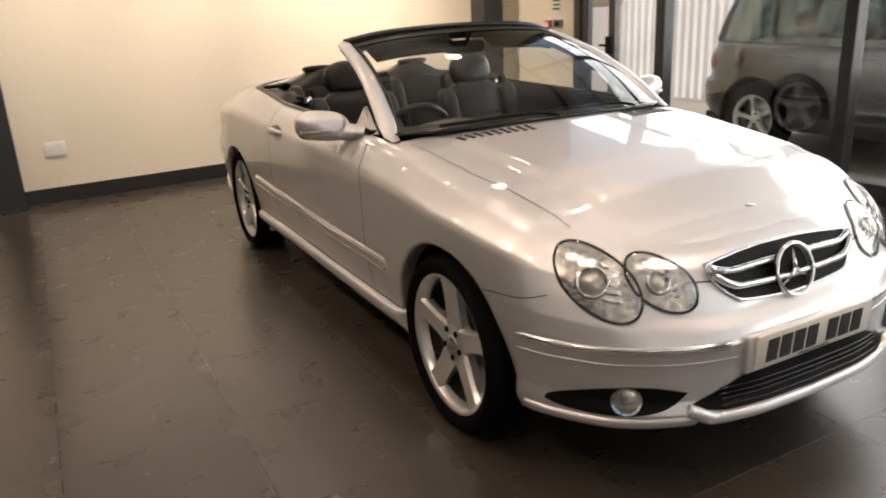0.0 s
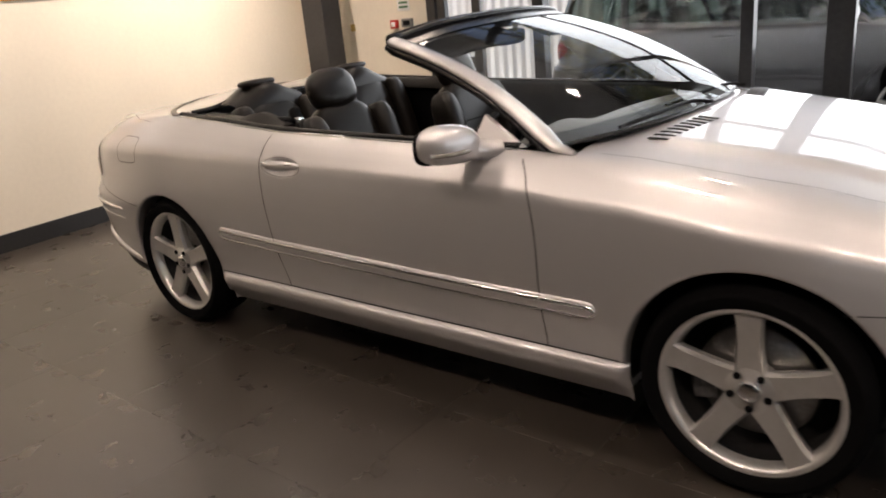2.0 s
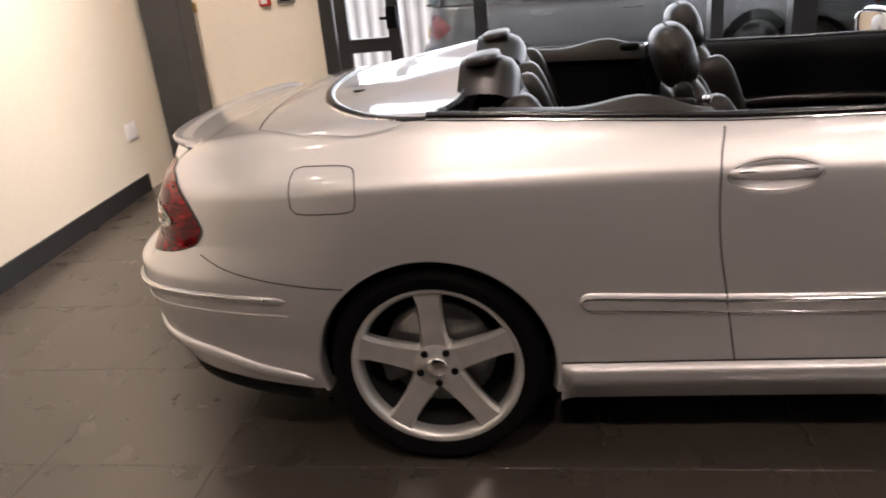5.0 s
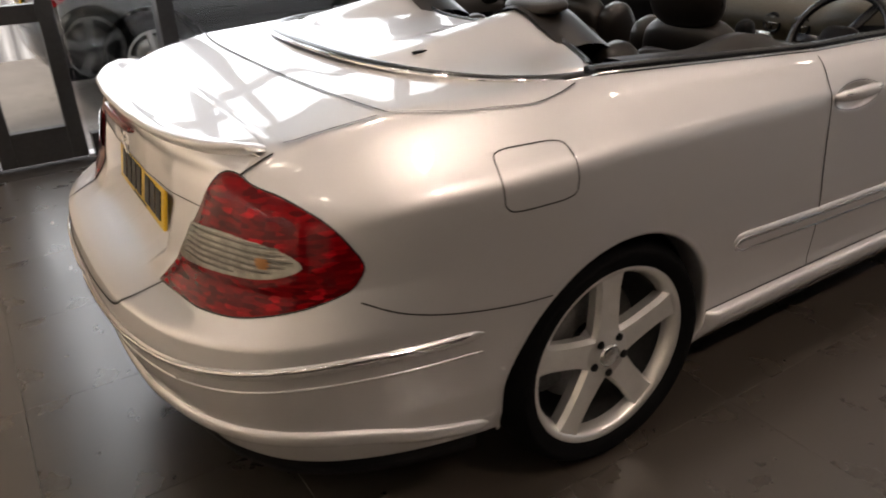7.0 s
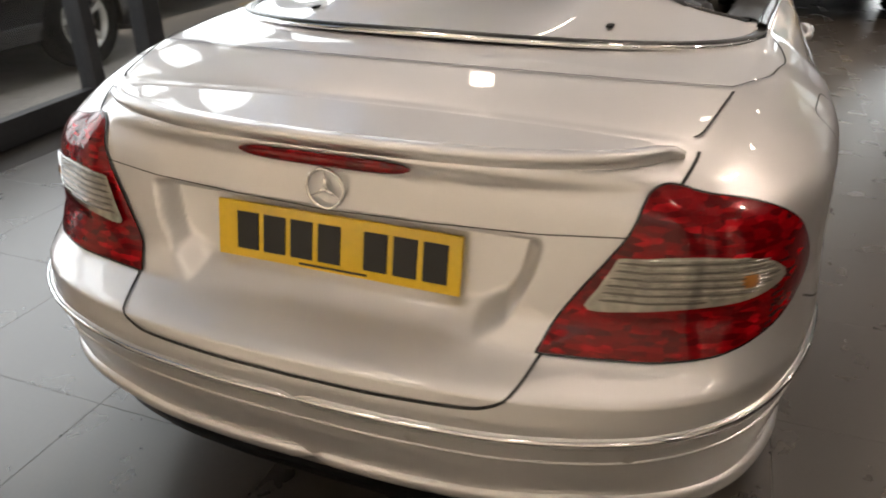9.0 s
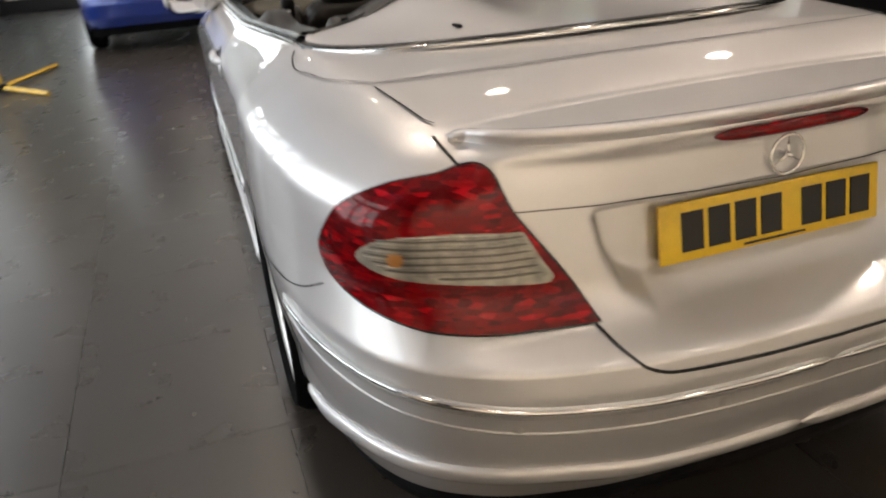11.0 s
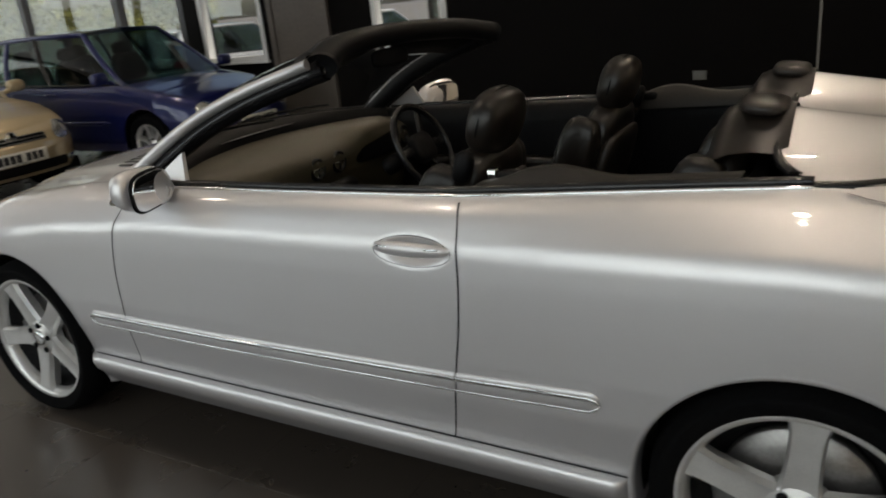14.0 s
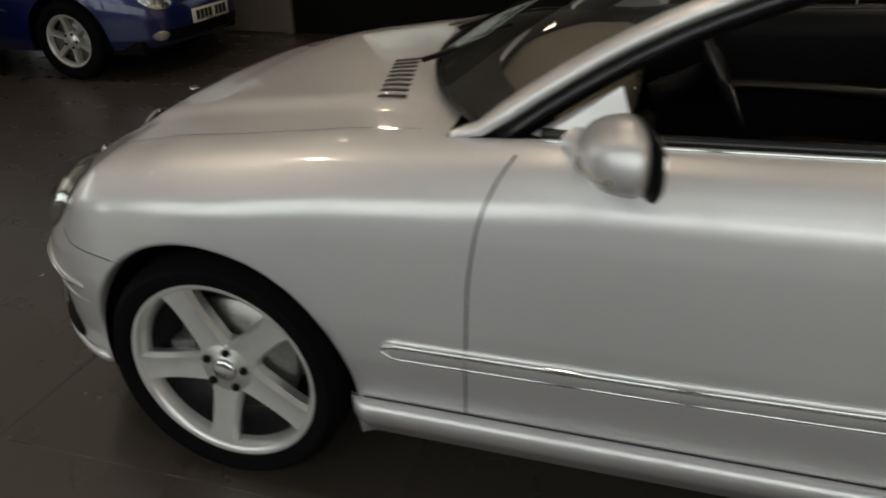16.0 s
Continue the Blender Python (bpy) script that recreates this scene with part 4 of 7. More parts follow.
# wheel arch lips and liners
def arch_lip(xc, zc, R, side, a0=-14, a1=194):
    V = []
    th = np.radians(np.linspace(a0, a1, 60))
    for a in th:
        x, z = xc + R * math.cos(a), zc + R * math.sin(a)
        s = body.s_at_x(x)
        p, n = body.on(s, z)
        y = p[1]
        for dr, dy in ((0.004, 0.002), (-0.001, 0.003), (-0.008, 0.001), (-0.012, -0.012), (-0.010, -0.10), (-0.004, -0.30)):
            V.append((xc + (R + dr) * math.cos(a), (y + dy) * side, zc + (R + dr) * math.sin(a)))
    return V, grid_faces(60, 6)


for (xc, zc, R) in ARCHES:
    for side in (1, -1):
        g = arch_lip(xc, zc, R, side)
        part("arch_lip", g, PAINT, car)
        V = []
        for a in np.radians(np.linspace(-10, 190, 40)):
            for y in (0.80, 0.42):
                V.append((xc + (R - 0.014) * math.cos(a), y * side, zc + (R - 0.014) * math.sin(a)))
        part("arch_liner", (V, grid_faces(40, 2)), BLACK, car)
        part("inner_arch", box(xc - R, xc + R, min(0.40 * side, 0.42 * side), max(0.40 * side, 0.42 * side), 0.2, 0.66), BLACK, car)
part("underfloor", box(-2.15, -1.0, -0.40, 0.40, 0.22, 0.34, 0.02), BLACK, car)
part("underfloor", box(1.0, 1.95, -0.40, 0.40, 0.22, 0.32, 0.02), BLACK, car)
part("underbody", box(-1.0, 1.0, -0.74, 0.74, 0.20, 0.24, 0.01), BLACK, car)

# wheels
for side in (1, -1):
    wheel(car, "wheel", (HUB_F[0], 0.740 * side, 0.320), side, 0.320, 0.256, 0.228, 5, [0.050, 0.041, 0.037, 0.038, 0.047], 0.088, radians(25 if side > 0 else 2))
    wheel(car, "wheel", (HUB_R[0], 0.752 * side, 0.318), side, 0.320, 0.256, 0.245, 5, [0.050, 0.041, 0.037, 0.038, 0.047], 0.104, radians(-4 if side > 0 else 2))


# panel gaps
def side_line(xz, side, width=0.0045, lift=0.0012, mat=GAP, name="panel_gap", n=50):
    q = spline(xz, n)
    return part(name, ribbon(body, body.s_at_x(q[:, 0]), q[:, 1], width, lift, side), mat, car)


for side in (1, -1):
    side_line([(door_front(z), z) for z in (0.30, 0.42, 0.55, 0.68, 0.80, 0.88, 0.93)], side)
    side_line([(door_rear(z), z) for z in (0.32, 0.44, 0.56, 0.68, 0.80, 0.90, 0.965)], side)
    side_line([(door_front(0.30), 0.325), (0.3, 0.322), (-0.2, 0.325), (door_rear(0.325), 0.328)], side)
    side_line([(1.58, 0.60), (1.66, 0.607), (1.76, 0.612), (1.83, 0.63)], side, 0.003)
    side_line([(-1.575, 0.59), (-1.70, 0.60), (-1.84, 0.622), (-1.95, 0.65), (-2.03, 0.685)], side, 0.0035)
    flap = closed_spline([(-1.71, 0.83), (-1.71, 0.905), (-1.69, 0.925), (-1.62, 0.928), (-1.545, 0.925), (-1.525, 0.905), (-1.525, 0.835), (-1.545, 0.815), (-1.62, 0.811), (-1.69, 0.813)], 70)
    flap = np.vstack([flap, flap[:2]])
    side_line(flap, side, 0.0035, name="fuel_flap_gap", n=90) if side < 0 else None
    # bonnet shut line and boot lid shut line on top
    xs = np.linspace(0.86, 1.83, 40)
    pts = []
    for x in xs:
        s = body.s_at_x(x)
        e = body.top(np.array([s]), np.array([1.0]))[0]
        yk = np.interp(x, [0.8, 1.3, 1.75, 1.86], [0.70, 0.675, 0.615, 0.60])
        pts.append(body.top(np.array([s]), np.array([min(yk / e[1], 1.0)]))[0] * np.array([1, side, 1]))
    part("panel_gap", top_ribbon(pts, 0.0032, 0.0022), GAP, car)
    # boot lid edge: over the deck, then down beside the lamp
    pts = []
    for x in np.linspace(-1.90, -2.16, 16):
        s = body.s_at_x(x)
        e = body.top(np.array([s]), np.array([1.0]))[0]
        pts.append(body.top(np.array([s]), np.array([min(np.interp(x, [-2.16, -1.9], [0.60, 0.645]) / max(e[1], 1e-3), 1.0)]))[0] * np.array([1, side, 1]))
    part("panel_gap", top_ribbon(pts, 0.005, 0.0025), GAP, car)
    edge = spline([(0.605, 0.950), (0.590, 0.920), (0.500, 0.783), (0.412, 0.650), (0.386, 0.619), (0.350, 0.598), (0.300, 0.590), (0.15, 0.586), (0.0, 0.585)], 80)
    part("panel_gap", ribbon(body, body.s_yz(edge[:, 0], edge[:, 1], False), edge[:, 1], 0.006, 0.0018, side), GAP, car)
    yy = np.linspace(0.535, 0.0, 40)
    # shade in the lid's crease, drawn as a thin dark line
    part("lid_crease", ribbon(body, body.s_yz(yy, np.interp(yy, [0, 0.54], [0.826, 0.842]), False), np.interp(yy, [0, 0.54], [0.826, 0.842]), 0.0022, 0.001, side), GAP, car)
    # front edge of the bonnet between lamp and grille
    yy = np.linspace(0.30, 0.39, 12)
    part("panel_gap", ribbon(body, body.s_yz(yy, np.interp(yy, [0.30, 0.39], [0.640, 0.650])), np.interp(yy, [0.30, 0.39], [0.640, 0.650]), 0.005, 0.0015, side), GAP, car)

# curved shut line between rear deck and boot lid
pts = []
for y in np.linspace(-0.645, 0.645, 60):
    x = -1.945 + 0.07 * (abs(y) / 0.645) ** 2.5
    s = body.s_at_x(x)
    e = body.top(np.array([s]), np.array([1.0]))[0]
    p = body.top(np.array([s]), np.array([min(abs(y) / e[1], 1)]))[0]
    pts.append((p[0], y, p[2]))
part("panel_gap", top_ribbon(pts, 0.005, 0.0025), GAP, car)
for side in (1, -1):
    pts = []
    for x, k in zip(np.linspace(-1.875, -1.40, 24), np.interp(np.linspace(0, 1, 24), [0, 0.3, 0.75, 1], [0.645, 0.71, 0.752, 0.72])):
        s = body.s_at_x(x)
        e = body.top(np.array([s]), np.array([1.0]))[0]
        if k <= e[1]:
            p = body.top(np.array([s]), np.array([k / e[1]]))[0]
        else:
            # just over the shoulder
            tt = np.linspace(0.85, 1, 40)
            q = body.point(np.full(40, s), tt)
            p = q[np.argmin(np.abs(q[:, 1] - k))]
        pts.append((p[0], p[1] * side, p[2] + 0.001))
    part("panel_gap", top_ribbon(spline(pts[::4] + [pts[-1]], 40), 0.004, 0.002), GAP, car)


# ---------------------------------------------------------------- trim and lamps of the convertible
def rail(shell, S, Z, side, half, proud, nseg=8, taper=0.04, base=0.0, blunt=(False, False)):
    """A raised moulding along (s, z) points with rounded ends."""
    S, Z = np.array(S, float), np.array(Z, float)
    p0, n = shell.on(S, Z, 0.0)
    L = np.concatenate([[0], np.cumsum(np.linalg.norm(np.diff(p0, axis=0), axis=1))])
    end = np.minimum(L + 9 * blunt[0], L[-1] - L + 9 * blunt[1])
    w = half * np.sqrt(np.clip(1 - (1 - np.clip(end / taper, 0, 1)) ** 2, 0.02, 1))
    V = []
    for k in range(nseg + 1):
        a = math.pi * k / nseg
        u, h = -math.cos(a), math.sin(a) ** 0.7
        q, _ = shell.on(S, Z + u * w, base + proud * h * np.clip(end / taper + 0.2, 0, 1))
        V.append(q)
    A = np.stack(V, 1)
    m = len(S)
    return [(x, y * side, z) for x, y, z in A.reshape(-1, 3)], grid_faces(m, nseg + 1)


def s_path(side_pts, n):
    """Arc lengths and heights through (s, z) points."""
    q = spline(side_pts, n)
    return q[:, 0], q[:, 1]


sx = body.s_at_x


def ry(y, z):
    return float(body.s_yz(y, z, False)), z


def rx(x, z):
    return float(body.s_xz(x, z, False)), z


for side in (1, -1):
    # rub strip with a bright line, in two lengths that meet at the door gaps
    for xa, xb, holder in ((0.915, 0.7255, panels["front_wing", side]), (0.7215, -0.5625, panels["door", side]), (-0.5665, -0.945, panels["rear_wing", side])):
        xs = np.linspace(xa, xb, 40)
        zs = np.interp(xs, [-0.945, -0.57, 0.3, 0.915], [0.528, 0.512, 0.494, 0.490])
        bl = (xa < 0.9, xb > -0.9)
        inset_ = np.clip(np.minimum(0.915 - xs, xs + 0.945) / 0.03, 0, 1) ** 0.5
        part("rub_strip", rail(body, sx(xs), zs, side, 0.029, 0.009, taper=0.032, blunt=bl), PAINT, holder, "silver rubbing strip")
        part("strip_line", rail(body, sx(xs), zs - 0.0240 * inset_, side, 0.0042, 0.005, taper=0.01, base=0.003, blunt=bl), CHROME, holder)
        part("chrome_line", rail(body, sx(xs), zs + 0.013 * inset_, side, 0.0065, 0.005, taper=0.01, base=0.0075, blunt=bl), CHROME, holder, "bright chrome line")
    # side skirt: a shelf-like upper edge over a rounded lower face
    xs = np.concatenate([np.linspace(1.010, 0.95, 8), np.linspace(0.94, -0.93, 50), np.linspace(-0.94, -1.000, 8)])
    swell = np.clip(np.minimum(1.012 - xs, xs + 1.002) / 0.035, 0, 1) ** 0.5
    rows = []
    for z, out in ((0.326, -0.004), (0.323, 0.016), (0.315, 0.025), (0.300, 0.029), (0.272, 0.022), (0.243, 0.010), (0.207, -0.008), (0.176, -0.035)):
        q, _ = body.on(sx(xs), np.full(len(xs), z), 0.0)
        q[:, 1] += out * swell - 0.012 * (1 - swell)
        q[:, 2] = z
        rows.append(q)
    A = np.stack(rows, 1)
    part("side_skirt", ([(x, y * side, z) for x, y, z in A.reshape(-1, 3)], grid_faces(len(xs), 8)), PAINT, car, "silver side skirt")
    # shade along the skirt's upper edge, laid on as a dark ribbon
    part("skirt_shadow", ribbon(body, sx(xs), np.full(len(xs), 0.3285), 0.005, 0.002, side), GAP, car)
    # door handle: a bar across its hollow, with a bright line
    d = panels["door", side]
    xs = np.linspace(-0.356, -0.568, 28)
    arch = np.sin(np.linspace(0, math.pi, 28)) ** 0.4
    P, nn = body.on(sx(xs), np.full(28, 0.862), -0.004)
    P = P + nn * (arch * 0.022)[:, None]
    P[:, 1] *= side
    part("door_handle", tube(P, list(0.006 + 0.009 * arch), 10, flat=1.25), PAINT, d, "silver pull handle")
    part("handle_chrome", tube(P[2:-2] + np.array([0, 0.009 * side, 0.006]), 0.0035, 8), CHROME, d, "chrome line on the handle")
    th = np.linspace(0, 2 * math.pi, 50)
    part("handle_seam", ribbon(body, sx(-0.462) + 0.113 * np.cos(th), 0.853 + 0.038 * np.sin(th), 0.002, 0.0, side), GAP, d)
    # belt line: bright strip below a black seal
    xs = np.linspace(0.60, -1.34, 80)
    P = body.point(sx(xs), np.ones(80))
    P[:, 1] *= side
    part("belt_chrome", tube(P + np.array([0, 0.004 * side, -0.004]), 0.006, 8), CHROME, car, "bright belt moulding")
    part("belt_seal", tube(P + np.array([0, -0.012 * side, 0.006]), 0.014, 8, flat=0.8), SATIN, car, "black rubber belt seal")
    # bumper strips
    q = [(body.s_at_y(0.30, True), 0.487), (body.s_at_y(0.45, True), 0.487), (body.s_at_y(0.60, True), 0.490), (sx(1.80), 0.496), (sx(1.74), 0.498)]
    a, z = s_path(q, 40)
    part("front_strip", rail(body, a, z, side, 0.012, 0.008), TRIM_SILVER, car)
    part("front_strip_chrome", rail(body, a[2:-1], z[2:-1] + 0.006, side, 0.0045, 0.005, base=0.007), CHROME, car, "chrome bumper line")
    a, z = s_path([(b, h - 0.045) for b, h in q], 40)
    part("bumper_line", rail(body, a, z, side, 0.003, 0.003, taper=0.01), TRIM_SILVER, car)
    q = [(body.length, 0.535), (body.s_at_y(0.25, False), 0.536), (body.s_at_y(0.5, False), 0.542), (sx(-2.15), 0.560), (sx(-2.0), 0.560), (sx(-1.77), 0.552)]
    a, z = s_path(q, 70)
    part("rear_strip", rail(body, a, z, side, 0.013, 0.008), TRIM_SILVER, car)
    part("rear_strip_chrome", rail(body, a[:-2], z[:-2] + 0.007, side, 0.005, 0.005, base=0.007), CHROME, car, "chrome bumper line")
    a, z = s_path([(b, h - 0.048) for b, h in q], 70)
    part("bumper_line", rail(body, a, z, side, 0.003, 0.003, taper=0.01), TRIM_SILVER, car)
    # lower lip of the rear bumper
    q = [(body.length, 0.365), (body.s_at_y(0.3, False), 0.366), (body.s_at_y(0.55, False), 0.385), (sx(-2.1), 0.36), (sx(-1.9), 0.31), (sx(-1.74), 0.275)]
    a, z = s_path(q, 60)
    part("rear_lip", rail(body, a, z, side, 0.020, 0.014), PAINT, car)
    q = [(body.s_at_y(0.42, True), 0.262), (body.s_at_y(0.6, True), 0.255), (sx(1.85), 0.258), (sx(1.745), 0.262)]
    a, z = s_path(q, 40)
    part("front_lip", rail(body, a, z, side, 0.022, 0.014, taper=0.02), PAINT, car)
    # parking sensors
    for y0 in (0.22, 0.58):
        c = (body.s_at_y(y0, False), 0.505)
        part("parking_sensor", patch(body, ellipse(c, 0.011, 0.011, n=16), side, 0.001, 0.002, 3), TRIM_SILVER, car)

    # head lamps: a large and a small oval on each side
    big_yz = ellipse((0.622, 0.665), 0.104, 0.084, 62, 52)
    small_yz = ellipse((0.462, 0.653), 0.096, 0.070, 24, 44)
    for q, r in ((big_yz, 1.0), (small_yz, 0.74)):
        o = np.stack([body.s_yz(q[:, 0], q[:, 1]), q[:, 1]], 1)
        c = o.mean(0)
        lamp = part("head_lamp", patch(body, o, side, 0.0035, 0.002, 6), REFLECTOR, car, "oval head lamp with clear cover")
        rim = np.vstack([o, o[:2]])
        part("lamp_seal", ribbon(body, rim[:, 0], rim[:, 1], 0.0075, 0.006, side), SATIN, lamp, "black lamp seal")
        pc, nc = body.on(c[0] + 0.012, c[1] + 0.004, 0.0)
        m = Matrix.Translation((pc[0], pc[1] * side, pc[2])) @ Vector((nc[0], nc[1] * side, nc[2])).to_track_quat("Y", "Z").to_matrix().to_4x4()
        part("projector_ring", moved(lathe([(0.034 * r, 0.004), (0.040 * r, 0.016), (0.047 * r, 0.018), (0.050 * r, 0.004)], 32), m), CHROME, lamp, "chrome projector ring")
        part("projector", moved(lathe([(0.0, 0.020), (0.015 * r, 0.018), (0.028 * r, 0.012), (0.035 * r, 0.003)], 32), m), LENSBALL, lamp, "glass projector lens")
        for k in range(5):
            f = -0.72 + 0.36 * k
            cc = np.array(c) + np.array([-0.052 * r + 0.008 * k, f * 0.058 * r])
            part("lamp_facet", patch(body, ellipse(cc, 0.040 * r, 0.007 * r, 8, 16), side, 0.006, 0.004, 3), CHROME if k % 2 else REFLECTOR, lamp)
        part("lamp_cover", patch(body, o, side, 0.008, 0.020, 10, 2.4), LENS, lamp, "clear domed lamp cover").visible_shadow = False
    # fog lamp opening
    o = closed_spline([(body.s_at_y(0.455, True), 0.352), (body.s_at_y(0.56, True), 0.374), (body.s_at_y(0.66, True), 0.368), (sx(1.86), 0.335), (sx(1.83), 0.308), (body.s_at_y(0.70, True), 0.292), (body.s_at_y(0.58, True), 0.292), (body.s_at_y(0.50, True), 0.312)], 50)
    part("air_intake", patch(body, o, side, 0.0025, -0.001, 6), BLACK, car, "black fog lamp recess")
    c = (body.s_at_y(0.612, True), 0.333)
    fog = part("fog_lamp", patch(body, ellipse(c, 0.040, 0.037, n=32), side, 0.005, 0.012, 6), REFLECTOR, car, "round fog lamp")
    part("lamp_cover", patch(body, ellipse(c, 0.040, 0.037, n=32), side, 0.008, 0.016, 6), LENS, fog).visible_shadow = False
    r = ellipse(c, 0.042, 0.039, n=34)
    part("lamp_seal", ribbon(body, np.append(r[:, 0], r[:2, 0]), np.append(r[:, 1], r[:2, 1]), 0.007, 0.007, side), CHROME, fog, "chrome ring")

    # tail lamp
    o = closed_spline([(5.362, 0.652), (5.297, 0.742), (5.204, 0.838), (5.124, 0.914), (4.998, 0.902), (4.910, 0.889), (4.847, 0.867), (4.803, 0.838), (4.768, 0.794), (4.751, 0.763), (4.759, 0.738), (4.784, 0.713), (4.831, 0.695), (4.891, 0.680), (4.957, 0.669), (5.026, 0.661), (5.10, 0.656), (5.20, 0.653), (5.29, 0.652)], 110)
    tail = part("tail_lamp", patch(body, o, side, 0.004, 0.012, 10, 4.0), RED_LENS, car, "red wraparound tail lamp with a clear band")
    rim = np.vstack([o, o[:2]])
    part("lamp_seal", ribbon(body, rim[:, 0], rim[:, 1], 0.007, 0.0035, side), SATIN, tail, "dark lamp seal")
    band = closed_spline([(5.220, 0.811), (5.111, 0.816), (4.982, 0.813), (4.908, 0.800), (4.869, 0.775), (4.886, 0.758), (4.938, 0.744), (5.023, 0.735), (5.144, 0.730), (5.275, 0.725), (5.256, 0.764)], 80)
    part("reversing_lens", patch(body, band, side, 0.0170, 0.001, 8), CLEAR_RIB, tail, "clear ribbed reversing lens")
    for k in range(12):
        z = 0.743 + 0.0062 * k
        a = np.linspace(np.interp(z, [0.735, 0.77, 0.819], [5.260, 5.244, 5.211]), np.interp(z, [0.738, 0.751, 0.776, 0.806, 0.820], [5.094, 4.942, 4.879, 4.910, 5.023]), 30)
        part("lens_rib", rail(body, a, np.full(30, z), side, 0.0019, 0.003, 4, 0.02, 0.0180), CLEAR_RIB if k % 2 else RIB_DARK, tail)
    part("indicator_bulb", patch(body, ellipse((4.953, 0.775), 0.018, 0.014, n=20), side, 0.0195, 0.003, 3), AMBER, tail, "amber indicator bulb")

# black valance under the rear bumper
for side in (1, -1):
    a = np.linspace(body.s_at_x(-1.76), body.length, 60)
    V = []
    for lift, dz in ((-0.012, 0.010), (-0.010, -0.025), (-0.022, -0.060), (-0.075, -0.085)):
        q = body.point(a, np.zeros(60), lift)
        q[:, 2] += dz
        V.append(q * np.array([1, side, 1]))
    A = np.stack(V, 1)
    part("rear_valance", ([tuple(v) for v in A.reshape(-1, 3)], grid_faces(60, 4)), BLACK, car, "black rear valance")

# boot spoiler lip and brake light
lip_y = 0.585 * np.sin(np.linspace(math.pi / 2, 0, 60))
lip_x = np.array([body.on(ry(y, 0.945)[0], 0.945)[0][0] for y in lip_y])
for side in (1, -1):
    V = []
    fade = np.clip((0.585 - lip_y) / 0.05, 0, 1) ** 0.6
    for du, dz in ((0.095, 0.003), (0.06, 0.010), (0.02, 0.019), (-0.010, 0.025), (-0.020, 0.020), (-0.015, 0.008), (0.004, -0.010), (0.012, -0.018)):
        V.append(np.stack([lip_x + du * (0.35 + 0.65 * fade), lip_y, 0.946 + dz * (0.3 + 0.7 * fade)], 1))
    A = np.stack(V, 1)
    A[..., 1] *= side
    part("boot_spoiler", ([tuple(v) for v in A.reshape(-1, 3)], grid_faces(60, 8)), PAINT, car, "silver boot lip spoiler")
bl = [(-2.259, y, 0.926) for y in np.linspace(-0.165, 0.165, 30)]
brake_lamp = part("brake_lamp", tube([(x - 0.012 - 0.006 * (1 - (y / 0.165) ** 2), y, z) for x, y, z in bl], [0.0115 * (max(1 - abs(y / 0.166) ** 6, 0.05)) ** 0.5 for x, y, z in bl], 12), RED_LENS, car, "red high-level brake lamp")

# number plate recess, plates, badges
def plate(parent, at, w, h, mat, facing, tilt):
    m = Matrix.Translation(at) @ Matrix.Rotation(facing, 4, "Z") @ Matrix.Rotation(tilt, 4, "Y")
    p = part("number_plate", moved(box(0.0, 0.010, -w / 2, w / 2, -h / 2, h / 2, 0.003), m), mat, parent, "number plate with plain dark bars")
    x = -w / 2 + 0.045
    for i in range(7):
        if i == 4:
            x += 0.036
        part("plate_bar", moved(box(0.009, 0.0125, x, x + 0.046, -h * 0.33, h * 0.33), m), INK, p, smooth=False)
        x += 0.058
    part("plate_bar", moved(box(0.009, 0.0122, -0.07, 0.07, -h * 0.44, -h * 0.405), m), INK, p, smooth=False)
    return p


plate(car, (-2.245, 0, 0.749), 0.50, 0.111, PLATE_Y, math.pi, radians(-11))
plate(car, (2.150, 0.0, 0.447), 0.52, 0.111, PLATE_W, 0.0, radians(4))
part("plate_plinth", box(2.10, 2.152, -0.29, 0.29, 0.385, 0.505, 0.008), PAINT, car)


def star_badge(parent, at, r, facing, tilt, thick):
    m = Matrix.Translation(at) @ Matrix.Rotation(facing, 4, "Z") @ Matrix.Rotation(tilt, 4, "Y")
    ring = []
    for i in range(40):
        a = 2 * math.pi * i / 40
        for k in range(8):
            b = 2 * math.pi * k / 8
            rr = r + thick * math.cos(b)
            ring.append((thick * math.sin(b), rr * math.sin(a), rr * math.cos(a)))
    g = [(ring, grid_faces(40, 8, True, True))]
    for i in range(3):
        a = 2 * math.pi * i / 3
        g.append(moved(([(0.6 * thick, -thick * 1.3, 0), (0.6 * thick, thick * 1.3, 0), (0.2 * thick, 0, r), (1.4 * thick, 0, 0.2 * r), (-thick, -thick, 0), (-thick, thick, 0)],
                        [(0, 3, 2), (3, 1, 2), (0, 4, 5, 1), (4, 0, 2), (1, 5, 2), (5, 4, 2), (0, 1, 3)]), Matrix.Rotation(a, 4, "X")))
    return part("badge", moved(join(*g), m), CHROME, parent, "chrome ring badge")


star_badge(car, (-2.266, 0, 0.868), 0.036, math.pi, radians(-4), 0.0035)

# grille: dark opening, chrome blades, surround and badge
NG = 40
gy = np.linspace(-0.315, 0.315, NG)


def grille_z(y):
    b = 0.563 + 0.030 * (abs(y) / 0.315) ** 2 + 0.055 * max(0, (abs(y) - 0.235) / 0.08) ** 1.5
    t = 0.700 - 0.018 * (abs(y) / 0.315) ** 2
    return b, t


